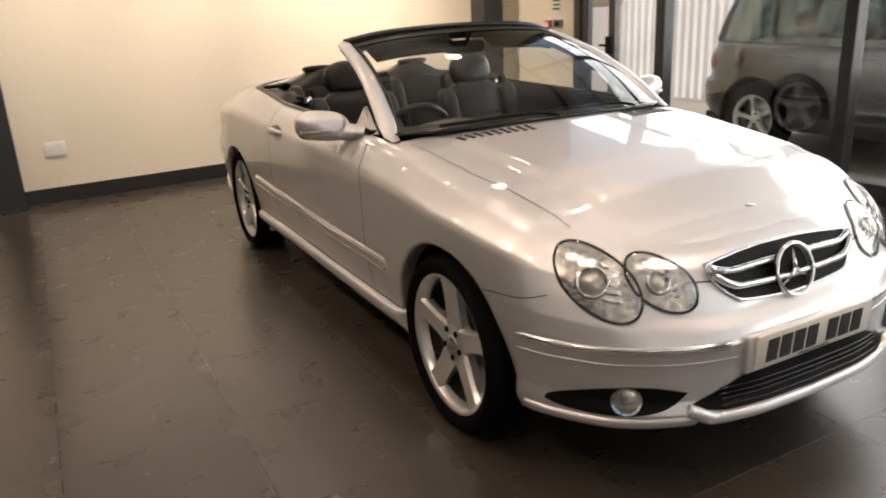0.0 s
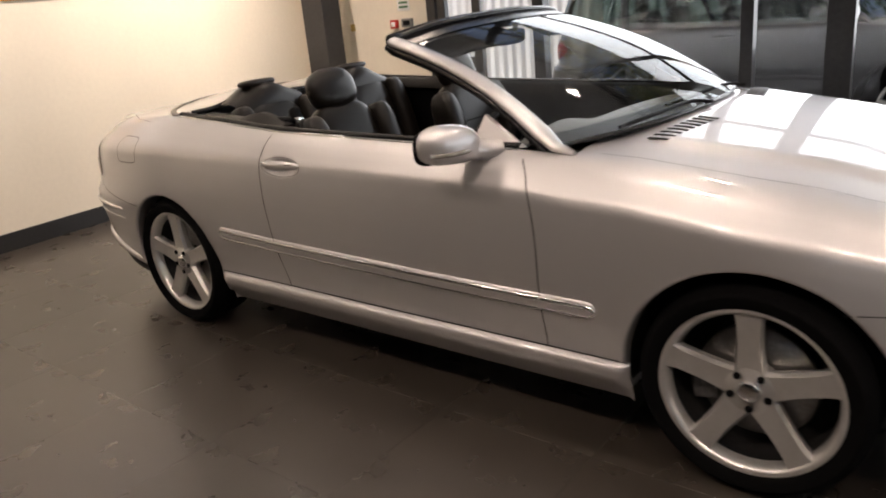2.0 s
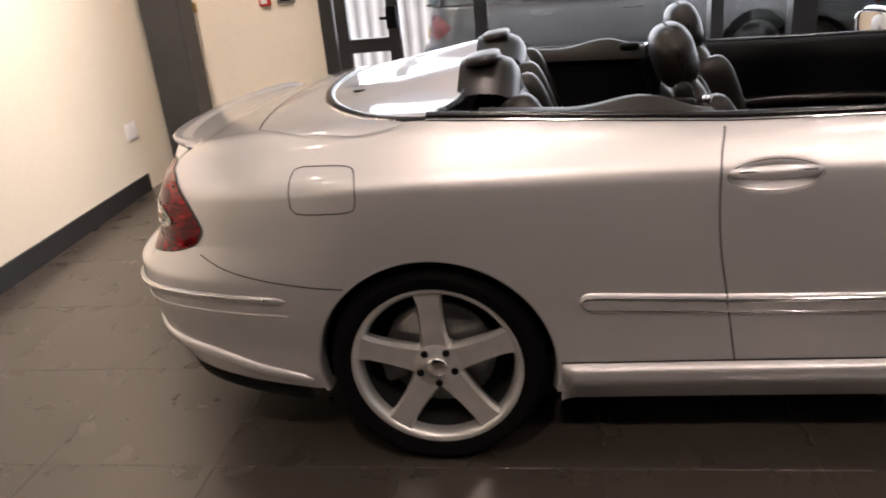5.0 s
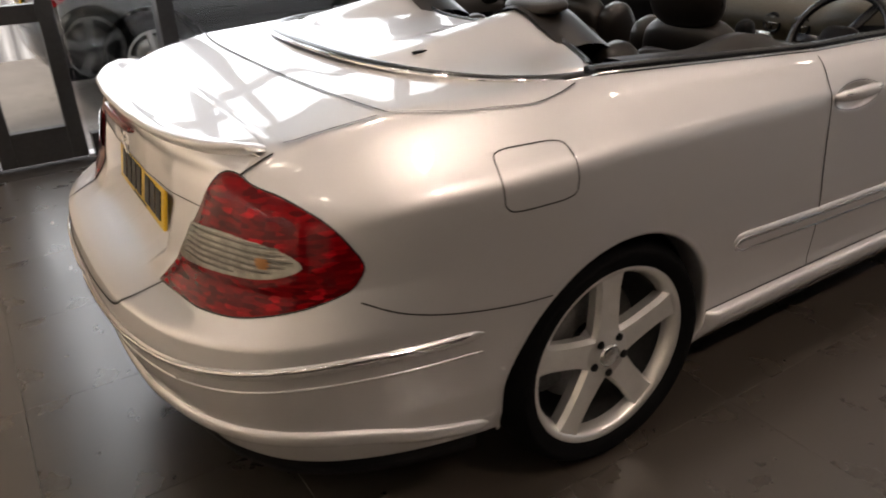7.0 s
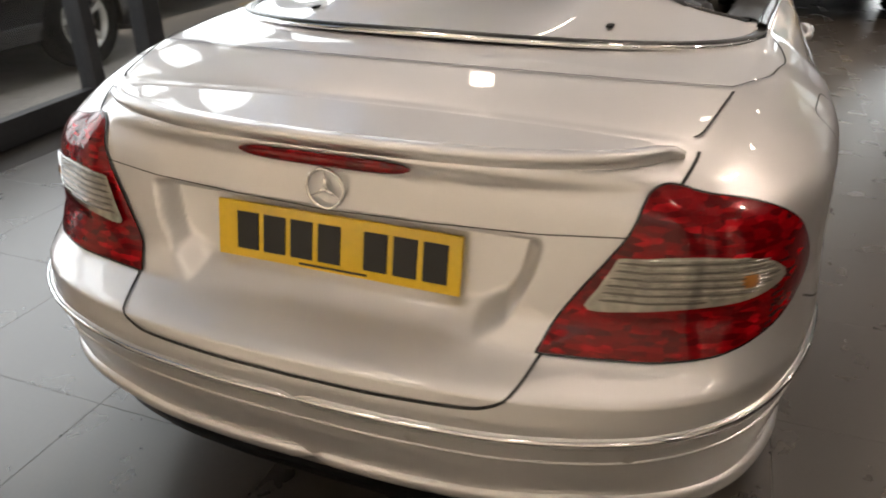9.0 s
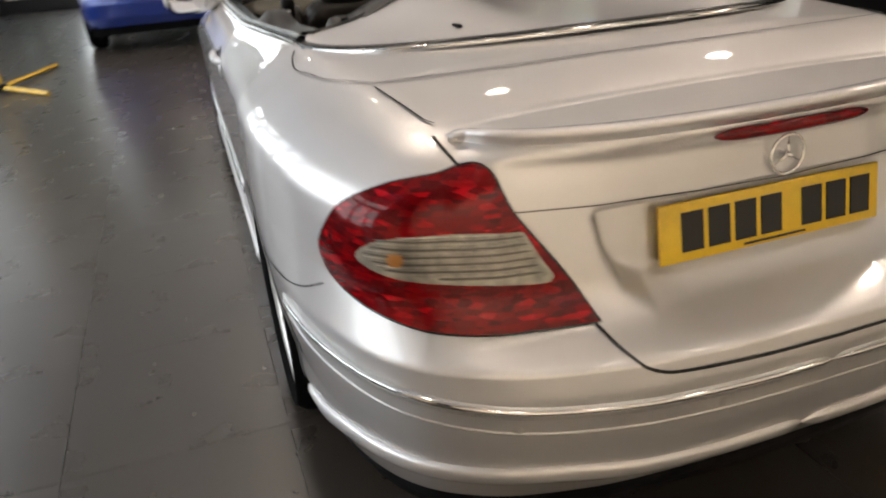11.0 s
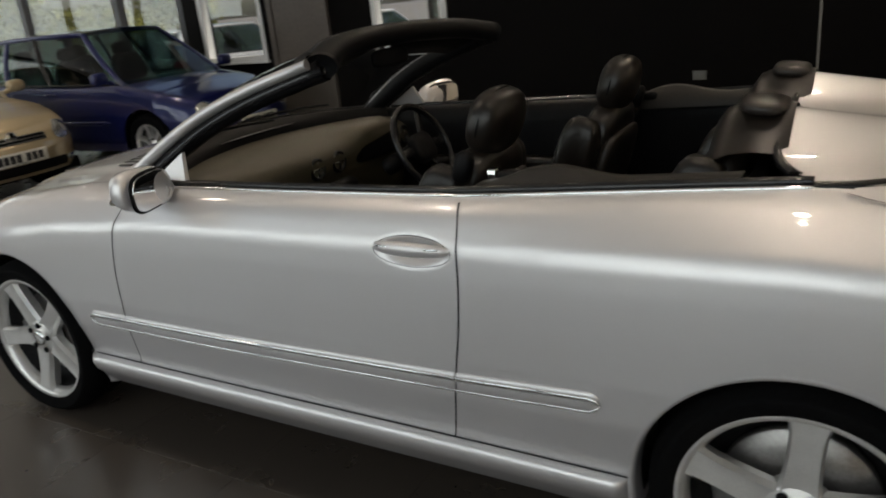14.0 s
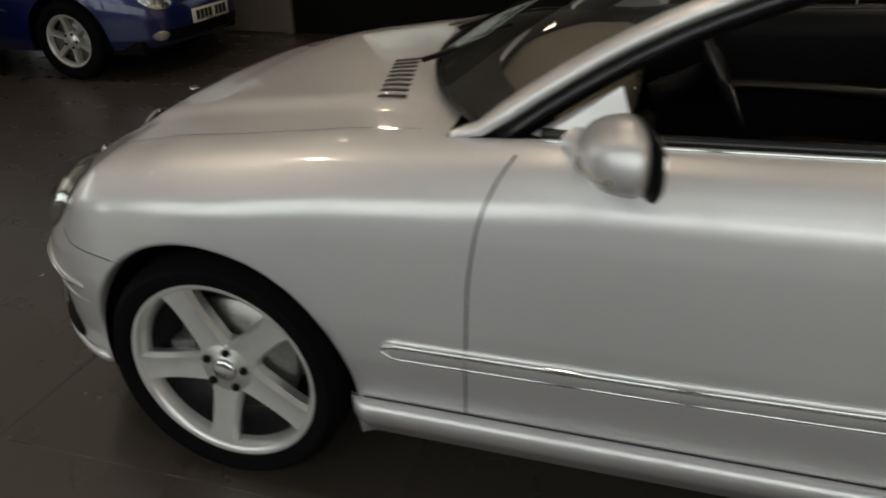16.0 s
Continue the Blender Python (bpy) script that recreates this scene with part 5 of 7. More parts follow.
V = []
for y in gy:
    b, t = grille_z(y)
    for k in range(9):
        z = b + (t - b) * k / 8
        p, n = body.on(body.s_yz(abs(y), z), z, 0.003)
        V.append((p[0], y, p[2]))
grille = part("grille", (V, grid_faces(NG, 9)), BLACK, car, "black grille with chrome blades")
for f in (0.30, 0.68):
    for dz, half in ((0.0, 0.0085),):
        pts = []
        for y in gy:
            b, t = grille_z(y)
            z = b + (t - b) * f
            p, n = body.on(body.s_yz(abs(y), z), z, 0.016)
            pts.append((p[0], y, p[2]))
        part("grille_blade", tube(pts, 0.010, 8, flat=1.15), CHROME, grille, "chrome blade")
loop = []
for y in gy:
    loop.append((y, grille_z(y)[1]))
for y in gy[::-1]:
    loop.append((y, grille_z(y)[0]))
pts = []
for y, z in loop + loop[:2]:
    p, n = body.on(body.s_yz(abs(y), z), z, 0.004)
    pts.append((p[0], y, p[2]))
part("grille_surround", tube(pts, 0.0055, 8, cap=False), CHROME, grille, "thin chrome surround")
pb, nb = body.on(body.s_at_y(0.0, True), 0.628, 0.024)
star_badge(grille, (pb[0] + 0.014, 0, 0.628), 0.080, 0.0, radians(-16), 0.007)
part("badge_back", moved(disc((0, 0, 0), 0.078, "x", 32, depth=0.004), Matrix.Translation((pb[0], 0, 0.628)) @ Matrix.Rotation(radians(-16), 4, "Y")), BLACK, grille)
pe = body.top(np.array([body.s_at_x(1.83)]), np.array([0.0]))[0]
part("bonnet_emblem", disc((1.885, 0, 0.792), 0.017, "z", 20, depth=0.004), CHROME, car, "small chrome bonnet emblem")

# lower centre intake
V = []
for y in np.linspace(-0.44, 0.44, 40):
    t_, b_ = 0.392, np.interp(abs(y), [0, 0.36, 0.44], [0.285, 0.288, 0.300])
    t_ = np.interp(abs(y), [0, 0.26, 0.44], [0.392, 0.390, 0.315])
    for k in range(6):
        z = b_ + (t_ - b_) * k / 5
        p, n = body.on(body.s_yz(abs(y), z), z, 0.003)
        V.append((p[0], y, p[2]))
intake = part("lower_intake", (V, grid_faces(40, 6)), BLACK, car, "black mesh lower air intake")
for k in range(4):
    pts = []
    for y in np.linspace(-0.36, 0.36, 30):
        p, n = body.on(body.s_at_y(abs(y), True), 0.300 + 0.018 * k, 0.006)
        pts.append((p[0], y, p[2]))
    part("intake_slat", tube(pts, 0.003, 6), SATIN, intake)
pts = []
for y in np.linspace(-0.46, 0.46, 50):
    p, n = body.on(body.s_at_y(abs(y), True), np.interp(abs(y), [0, 0.38, 0.46], [0.262, 0.266, 0.300]), 0.004)
    pts.append((p[0], y, p[2]))
part("front_lip", tube(pts, 0.017, 10, flat=1.2), PAINT, car)

VENT = material("vent_grey", (0.028, 0.025, 0.022), 0.5, 0.3, grain=0.1)
# bonnet vents: a shallow grille of slots on each side, ahead of the screen
for side in (1, -1):
    for k in range(9):
        y = 0.255 + 0.035 * k
        xm = 1.035 - 0.20 * (y - 0.25)
        pts = []
        for x in (xm + 0.032, xm, xm - 0.032):
            s = body.s_at_x(x)
            e = body.top(np.array([s]), np.array([1.0]))[0]
            p = body.top(np.array([s]), np.array([y / e[1]]))[0]
            pts.append((p[0], y * side, p[2] + 0.001))
        part("bonnet_vent_slot", tube(pts, 0.0105, 6, flat=0.25), VENT, car)

# windscreen, pillars and header
WB = [(0.735, -0.705, 0.962), (0.86, -0.52, 0.978), (0.945, -0.26, 0.990), (0.965, 0.0, 0.994), (0.945, 0.26, 0.990), (0.86, 0.52, 0.978), (0.735, 0.705, 0.962)]
WT = [(-0.005, -0.585, 1.300), (0.07, -0.42, 1.332), (0.115, -0.2, 1.346), (0.125, 0.0, 1.350), (0.115, 0.2, 1.346), (0.07, 0.42, 1.332), (-0.005, 0.585, 1.300)]
wb, wt = spline(WB, 41), spline(WT, 41)
A = []
for f in np.linspace(0, 1, 13):
    q = wb * (1 - f) + wt * f
    q[:, 0] += 0.035 * math.sin(math.pi * f)
    q[:, 2] += 0.035 * math.sin(math.pi * f)
    A.append(q)
A = np.array(A)
screen = part("windscreen", ([tuple(v) for v in A.reshape(-1, 3)], grid_faces(13, 41)), GLASS, car, "curved clear windscreen")
screen.visible_shadow = False
band = A[10:].copy()
band[..., 2] += 0.002
part("screen_band", ([tuple(v) for v in (A[11:] + np.array([0.002, 0, 0.003])).reshape(-1, 3)], grid_faces(2, 41)), SATIN, screen, "dark band along the screen's top")
part("screen_seal", tube([tuple(p) for p in wb], 0.008, 8), SATIN, screen)
cowl = [tuple(p + np.array([0.0, 0.0, -0.003])) for p in wb] + [(p[0] - 0.15, p[1] * 0.93, p[2] + 0.006) for p in wb] + [(p[0] - 0.16, p[1] * 0.93, p[2] - 0.05) for p in wb]
part("cowl_panel", (cowl, grid_faces(3, 41)), BLACK, car, "black cowl under the windscreen")
for side in (1, -1):
    edge = A[:, -1] if side > 0 else A[:, 0]
    P = [tuple(p + np.array([-0.012, 0.012 * side, -0.004])) for p in edge]
    foot = (0.70 + 0.02, 0.725 * side, 0.945)
    ext = [(0.785, 0.716 * side, 0.940)] + P
    part("a_pillar", tube(ext, [0.014, 0.032] + [0.040 - 0.006 * i / 12 for i in range(12)], 12, flat=0.50), PAINT, car, "silver windscreen pillar")
    part("pillar_seal", tube([tuple(np.array(p) + np.array([-0.040, -0.004 * side, -0.020])) for p in P], 0.014, 8), SATIN, car, "black pillar seal")
    part("pillar_lining", tube([tuple(np.array(p) + np.array([-0.026, -0.030 * side, -0.016])) for p in P], 0.038, 10), BLACK, car)
part("header_rail", tube([tuple(p + np.array([-0.038, 0, -0.016])) for p in wt], 0.050, 12, flat=0.78), BLACK, car, "black windscreen header")
part("header_cap", tube([tuple(p + np.array([-0.012, 0, 0.010])) for p in wt], 0.022, 10, flat=0.5), SATIN, car)
for y0, y1 in ((-0.50, -0.10), (0.10, 0.50)):
    V = []
    for y in np.linspace(y0, y1, 12):
        xt, zt = np.interp(y, wt[:, 1], wt[:, 0]), np.interp(y, wt[:, 1], wt[:, 2])
        for dx, dz in ((-0.030, -0.035), (0.100, -0.088), (0.110, -0.098), (0.100, -0.106), (-0.030, -0.053)):
            V.append((xt + dx, y, zt + dz))
    part("sun_visor", (V, grid_faces(12, 5, False, True)), BLACK, car, "black sun visor folded up")
part("interior_mirror", join(pillow((0.10, 0, 1.255), (0.03, 0.23, 0.065), 0.5), tube([(0.11, 0, 1.26), (0.15, 0, 1.32)], 0.010)), BLACK, car, "black rear-view mirror")
for yy, dx in ((-0.12, 0.0), (0.30, 0.02)):
    pts = [(0.985 - dx, yy + 0.05, 1.000), (0.93 - dx, yy - 0.02, 1.012), (0.90 - dx, yy - 0.30, 1.008), (0.865 - dx, yy - 0.45, 0.998)]
    part("wiper", tube(spline(pts, 16), 0.007, 6), BLACK, car, "black wiper arm")
part("scuttle", tube([(p[0] + 0.025, p[1], p[2] - 0.028) for p in wb[6:-6]], 0.018, 8, flat=0.5), BLACK, car)

# door mirrors
for side in (1, -1):
    c = Vector((0.425, 0.90 * side, 0.985))
    V = []
    nu, nv = 22, 16
    for i in range(nu):
        a = 2 * math.pi * i / nu
        for j in range(nv):
            b = -math.pi / 2 + math.pi * 0.5 * (1 + math.sin(math.pi * (j / (nv - 1) - 0.5)))
            r = math.cos(b)
            y = math.copysign(abs(math.cos(a) * r) ** 0.75, math.cos(a)) * 0.115
            z = math.copysign(abs(math.sin(a) * r) ** 0.75, math.sin(a)) * (0.070 if math.sin(a) > 0 else 0.060)
            x = math.sin(b)
            x = x * 0.085 if x > 0 else x * 0.030
            V.append((c.x + x - 0.02 * (y * 1 / 0.115), c.y + y * side, c.z + z + 0.012 * (y / 0.115)))
    m = part("door_mirror", (V, grid_faces(nu, nv, True)), PAINT, car, "silver door mirror with a clear indicator strip")
    part("mirror_glass", moved(pillow((0, 0, 0), (0.008, 0.19, 0.105), 0.6), Matrix.Translation((c.x - 0.028, c.y, c.z + 0.002)) @ Matrix.Rotation(radians(20 * side), 4, "Z")), MIRROR, m, "mirror glass")
    part("mirror_rim", moved(pillow((0, 0, 0), (0.014, 0.205, 0.120), 0.6), Matrix.Translation((c.x - 0.020, c.y, c.z + 0.002)) @ Matrix.Rotation(radians(20 * side), 4, "Z")), BLACK, m)
    pts = [(c.x + 0.078 - 0.06 * (f ** 2), c.y + (f * 0.100) * side, c.z - 0.012) for f in np.linspace(-0.7, 1.0, 14)]
    part("mirror_indicator", tube(pts, 0.012, 8, flat=0.8), CLEAR_RIB, m, "clear indicator strip")
    part("mirror_arm", tube([(0.44, 0.86 * side, 0.968), (0.49, 0.80 * side, 0.958), (0.53, 0.745 * side, 0.952)], [0.046, 0.046, 0.036], 12, flat=0.8), PAINT, m)
    # small fixed triangle between pillar and mirror
    tri = [(0.60, 0.742 * side, 0.955), (0.42, 0.752 * side, 0.962), (0.455, 0.714 * side, 1.055), (0.62, 0.725 * side, 0.955), (0.42, 0.735 * side, 0.962), (0.455, 0.700 * side, 1.055)]
    part("mirror_triangle", (tri, [(0, 1, 2), (3, 5, 4), (0, 2, 5, 3), (1, 4, 5, 2)]), PAINT, car, smooth=False)

# tonneau cover with two fairings, edged in black and chrome
NU, NV = 61, 30
V = []


def ton(u, f, lift=0.0):
    y = 0.690 * u
    xb = -1.33 - 0.42 * (1 - abs(u) ** 2.4) ** 0.5
    xf = -1.235 - 0.095 * abs(u) ** 6
    x = xf + (xb - xf) * f
    z = 1.018 + 0.028 * (1 - abs(u) ** 2)
    hump = math.exp(-((abs(y) - 0.33) / 0.135) ** 2)
    z += hump * 0.068 * (1 - f) ** 0.9 * (1 if f < 1 else 0)
    return x, y, z + lift - 0.012 * f


for i in range(NU):
    u = -1 + 2 * i / (NU - 1)
    for j in range(NV):
        V.append(ton(u, j / (NV - 1), 0.008))
cover = part("tonneau_cover", (V, grid_faces(NU, NV)), PAINT, car, "silver soft-top cover with two fairings")
rimp = [ton(u, 1.0, 0.004) for u in np.sin(np.linspace(-math.pi / 2, math.pi / 2, 80))]
part("cover_seal", tube(rimp, 0.019, 8, flat=0.6, cap=True), SATIN, cover, "black seal")
part("cover_chrome", tube([(x - 0.014, y * 1.012, z + 0.0) for x, y, z in rimp], 0.006, 8), CHROME, cover, "bright edge moulding")
part("cover_front_edge", tube([ton(u, 0.0, 0.002) for u in np.linspace(-0.96, 0.96, 60)], 0.012, 8), SATIN, cover)
for y in (-0.37, 0.37):
    part("cover_badge", pillow((-1.60, y, ton(y / 0.69, 0.78, 0.008)[2]), (0.05, 0.018, 0.006), 0.8, 12, 6), BLACK, cover)
# leather hump behind each rear seat, carrying the fairing's line on, and the flat pad on it
for side in (1, -1):
    V = []
    for i in range(21):
        q = math.sin(math.pi * (i / 20 - 0.5))
        y = (0.335 + 0.205 * q) * side
        z0 = ton(y / 0.690, 0.0, 0.010)[2] + 0.006
        for x, dz in ((-1.275, -0.004), (-1.25, 0.003), (-1.20, 0.006), (-1.15, 0.0), (-1.115, -0.014), (-1.095, -0.045), (-1.085, -0.10), (-1.085, -0.22)):
            V.append((x, y, z0 + dz - 0.012 * abs(q) ** 4))
    part("fairing_cap", (V, grid_faces(21, 8)), LEATHER, cover, "dark leather hump behind the rear seat")
    part("fairing_pad", moved(pillow((0, 0, 0), (0.11, 0.20, 0.036), 0.6, 20, 8), Matrix.Translation((-1.205, 0.335 * side, 1.121)) @ Matrix.Rotation(radians(-6), 4, "Y")), LEATHER_GREY, cover, "flat leather pad")

# ---------------------------------------------------------------- cabin of the convertible
# tub and linings
part("cabin_floor", box(-1.2, 0.9, -0.70, 0.70, 0.26, 0.30), CARPET, car)
part("rear_bulkhead", box(-1.24, -1.20, -0.66, 0.66, 0.30, 1.0, 0.01), CARPET, car)
part("centre_tunnel", box(-1.0, 0.6, -0.13, 0.13, 0.30, 0.58, 0.03), LEATHER, car)
for side in (1, -1):
    xs = np.linspace(0.62, -1.20, 40)
    P = body.point(sx(xs), np.ones(40))
    V = []
    for p, x in zip(P, xs):
        y = p[1]
        for dy, z in ((0.020, p[2] + 0.002), (0.045, p[2] + 0.006), (0.075, p[2] - 0.012), (0.085, p[2] - 0.08), (0.070, 0.74), (0.075, 0.62), (0.055, 0.50), (0.07, 0.30)):
            V.append((x, (y - dy) * side, z))
    part("door_lining", (V, grid_faces(40, 8)), BLACK, car, "black door lining")
    pts = [(x, (np.interp(x, [-0.5, 0.4], [0.70, 0.70]) - 0.02) * side, 0.70 + 0.02 * math.sin((x + 0.5) * 3)) for x in np.linspace(-0.45, 0.40, 20)]
    part("arm_rest", tube(pts, 0.035, 10, flat=0.7), LEATHER, car, "dark leather arm rest")
    pts = [(x, 0.688 * side, 0.872) for x in np.linspace(-0.45, 0.45, 12)]
    part("door_trim_strip", tube(pts, 0.006, 6), CHROME, car, "bright trim strip")
    # quarter lining that sweeps from the rear seat to the door
    V = []
    for i in range(24):
        f = i / 23
        x = -0.58 - 0.62 * f
        e = body.point(np.array([sx(x)]), np.array([1.0]))[0]
        h = 0.05 * math.sin(math.pi * min(f * 1.6, 1)) ** 2 * (1 - f)
        for dy, dz in ((0.018, 0.004), (0.05, 0.012 + h), (0.10, 0.010 + h), (0.125, -0.012), (0.128, -0.035)):
            V.append((x, (e[1] - dy) * side, e[2] + dz))
    part("quarter_lining", (V, grid_faces(24, 5)), LINING, car, "grey leather quarter lining")


def seat(name, x, y, label, back_h, back_w, lean, front=True):
    """A leather seat; x, y is the middle of the cushion's back edge."""
    s = new(name)
    s.parent = car
    s.matrix_basis = Matrix.Translation((x, y, 0.0))
    s["label"] = label
    tilt = Matrix.Rotation(radians(-lean), 4, "Y")
    part("cushion", pillow((0.26, 0, 0.47), (0.54, 0.36, 0.15), 0.5), LEATHER, s)
    for yy in (0.205, -0.205):
        part("cushion_bolster", pillow((0.27, yy, 0.49), (0.52, 0.10, 0.16), 0.55), LEATHER, s)
    m = Matrix.Translation((0.0, 0, 0.50)) @ tilt
    part("backrest", moved(pillow((0, 0, back_h / 2), (0.13, back_w * 0.72, back_h), 0.5 if front else 0.62, 24, 18), m), LEATHER, s, "dark leather backrest")
    for sg in (1, -1):
        part("backrest_bolster", moved(pillow((0.035, sg * back_w * 0.40, back_h * 0.47), (0.15, 0.11, back_h * 0.92), 0.55), m), LEATHER, s)
    part("back_panel", moved(pillow((-0.055, 0, back_h * 0.45), (0.05, back_w * 0.80, back_h * 0.80), 0.45), m), LEATHER_GREY, s, "grey rear shell")
    part("seat_seam", moved(tube([(0.066, yy, back_h * 0.62) for yy in np.linspace(-0.16, 0.16, 9)], 0.004, 6), m), BLACK, s)
    hz = back_h + 0.065
    if front:
        part("headrest", moved(pillow((0.005, 0, hz), (0.125, 0.265, 0.195), 0.78, 28, 18), m), LEATHER, s, "rounded leather headrest")
        part("headrest_seam", moved(tube([(0.006, 0.1330 * math.cos(a), hz + 0.0985 * math.sin(a)) for a in np.linspace(0, 2 * math.pi, 28)], 0.0035, 6, cap=False), m), BLACK, s)
    if front:
        for yy in (-0.05, 0.05):
            part("headrest_post", moved(tube([(0, yy, back_h - 0.03), (0, yy, hz - 0.05)], 0.007, 8), m), CHROME, s, "chrome headrest post")
        part("belt_guide", moved(pillow((-0.02, math.copysign(back_w * 0.44, y), back_h * 0.97), (0.05, 0.05, 0.09), 0.6, 12, 8), m), BLACK, s)
    part("seat_base", box(0.02, 0.48, -0.2, 0.2, 0.30, 0.42, 0.02), BLACK, s)
    return s


for side in (1, -1):
    seat("front_seat", -0.46 if side < 0 else -0.31, 0.365 * side, "dark leather front seat with headrest", 0.55, 0.52, 17)
    seat("rear_seat", -0.98, 0.335 * side, "dark leather rear seat with a rounded back", 0.585, 0.50, 17, front=False)
    # belts and their bright buckles
    part("seat_belt", tube([(-0.64, 0.655 * side, 0.975), (-0.58, 0.60 * side, 0.80), (-0.48, 0.57 * side, 0.46)], 0.020, 6, flat=0.15), BLACK, car)
    part("belt_anchor", pillow((-0.66, 0.648 * side, 0.998), (0.09, 0.05, 0.035), 0.6, 14, 8), BLACK, car)
    part("buckle", box(-0.60, -0.575, min(0.60 * side, 0.635 * side), max(0.60 * side, 0.635 * side), 0.955, 1.01, 0.004), CHROME, car)

# dashboard
V = []
ys = np.linspace(-0.70, 0.70, 41)
prof = [(0.90, 0.935), (0.80, 0.945), (0.68, 0.950), (0.58, 0.940), (0.505, 0.905), (0.480, 0.86), (0.50, 0.80), (0.53, 0.72), (0.56, 0.60), (0.62, 0.45)]
for y in ys:
    hood_ = 0.030 * math.exp(-((y + 0.37) / 0.19) ** 4)
    for k, (x, z) in enumerate(prof):
        back = -0.10 * (1 - (abs(y) / 0.7) ** 2) * (1 if k > 0 else 0) * (0.0 if k > 8 else 1) * 0.35
        V.append((x + back - (0.05 * hood_ / 0.03 if k in (3, 4) else 0) - 0.10 * (abs(y) / 0.7) ** 3 * (1 if k < 2 else 0), y, z + (hood_ if k in (3, 4) else 0) - 0.02 * (abs(y) / 0.7) ** 2))
dash = part("dashboard", (V, grid_faces(41, len(prof))), DASH, car, "dark moulded dashboard")
part("binnacle", moved(pillow((0, 0, 0), (0.06, 0.36, 0.12), 0.5), Matrix.Translation((0.475, -0.37, 0.855))), BLACK, dash, "dark instrument binnacle")
for y in (-0.07, 0.07, -0.62, 0.62):
    part("air_vent", moved(lathe([(0.0, 0.0), (0.030, 0.0), (0.034, 0.012), (0.043, 0.014), (0.046, 0.0)], 28), Matrix.Translation((0.462 if abs(y) < 0.3 else 0.485, y, 0.842)) @ Matrix.Rotation(radians(90), 4, "Z")), SATIN, dash, "round black air vent")
    part("vent_vane", moved(join(box(-0.028, 0.028, 0.002, 0.006, -0.003, 0.003), box(-0.003, 0.003, 0.002, 0.006, -0.028, 0.028)), Matrix.Translation((0.455 if abs(y) < 0.3 else 0.478, y, 0.842)) @ Matrix.Rotation(radians(90), 4, "Z")), CHROME, dash)
part("centre_console", moved(box(-0.03, 0.03, -0.12, 0.12, -0.20, 0.12, 0.02), Matrix.Translation((0.455, 0, 0.66)) @ Matrix.Rotation(radians(-18), 4, "Y")), BLACK, dash)
part("gear_lever", join(tube([(0.22, 0, 0.58), (0.24, 0, 0.68)], 0.014), pillow((0.245, 0, 0.70), (0.05, 0.05, 0.06), 0.8, 16, 10)), CHROME, car, "gear lever")
# steering wheel
sm = Matrix.Translation((0.22, -0.37, 0.845)) @ Matrix.Rotation(radians(-64), 4, "Y")
ring = []
for i in range(48):
    a = 2 * math.pi * i / 48
    for k in range(10):
        b = 2 * math.pi * k / 10
        ring.append(((0.185 + 0.015 * math.cos(b)) * math.cos(a), (0.185 + 0.015 * math.cos(b)) * math.sin(a), 0.015 * math.sin(b)))
steer = part("steering_wheel", moved((ring, grid_faces(48, 10, True, True)), sm), SATIN, car, "black leather steering wheel")
part("steering_boss", moved(pillow((0, 0, -0.01), (0.13, 0.15, 0.06), 0.6), sm), BLACK, steer)
for a in (90, 210, 330, 270):
    part("steering_spoke", moved(box(0.04, 0.18, -0.018, 0.018, -0.014, -0.002, 0.004), sm @ Matrix.Rotation(radians(a), 4, "Z")), SATIN, steer)
part("steering_column", moved(tube([(0, 0, -0.02), (0, 0, -0.22)], 0.04), sm), BLACK, car)

# ---------------------------------------------------------------- other cars, built by one function
CAR_GLASS = glass_material("car_glass", (0.27, 0.35, 0.33))


def car_paint(name, color, metal=0.4):
    return material(name, color, 0.3, metal, grain=0.06, grain_scale=800, coat=1.0, stain=0.03)


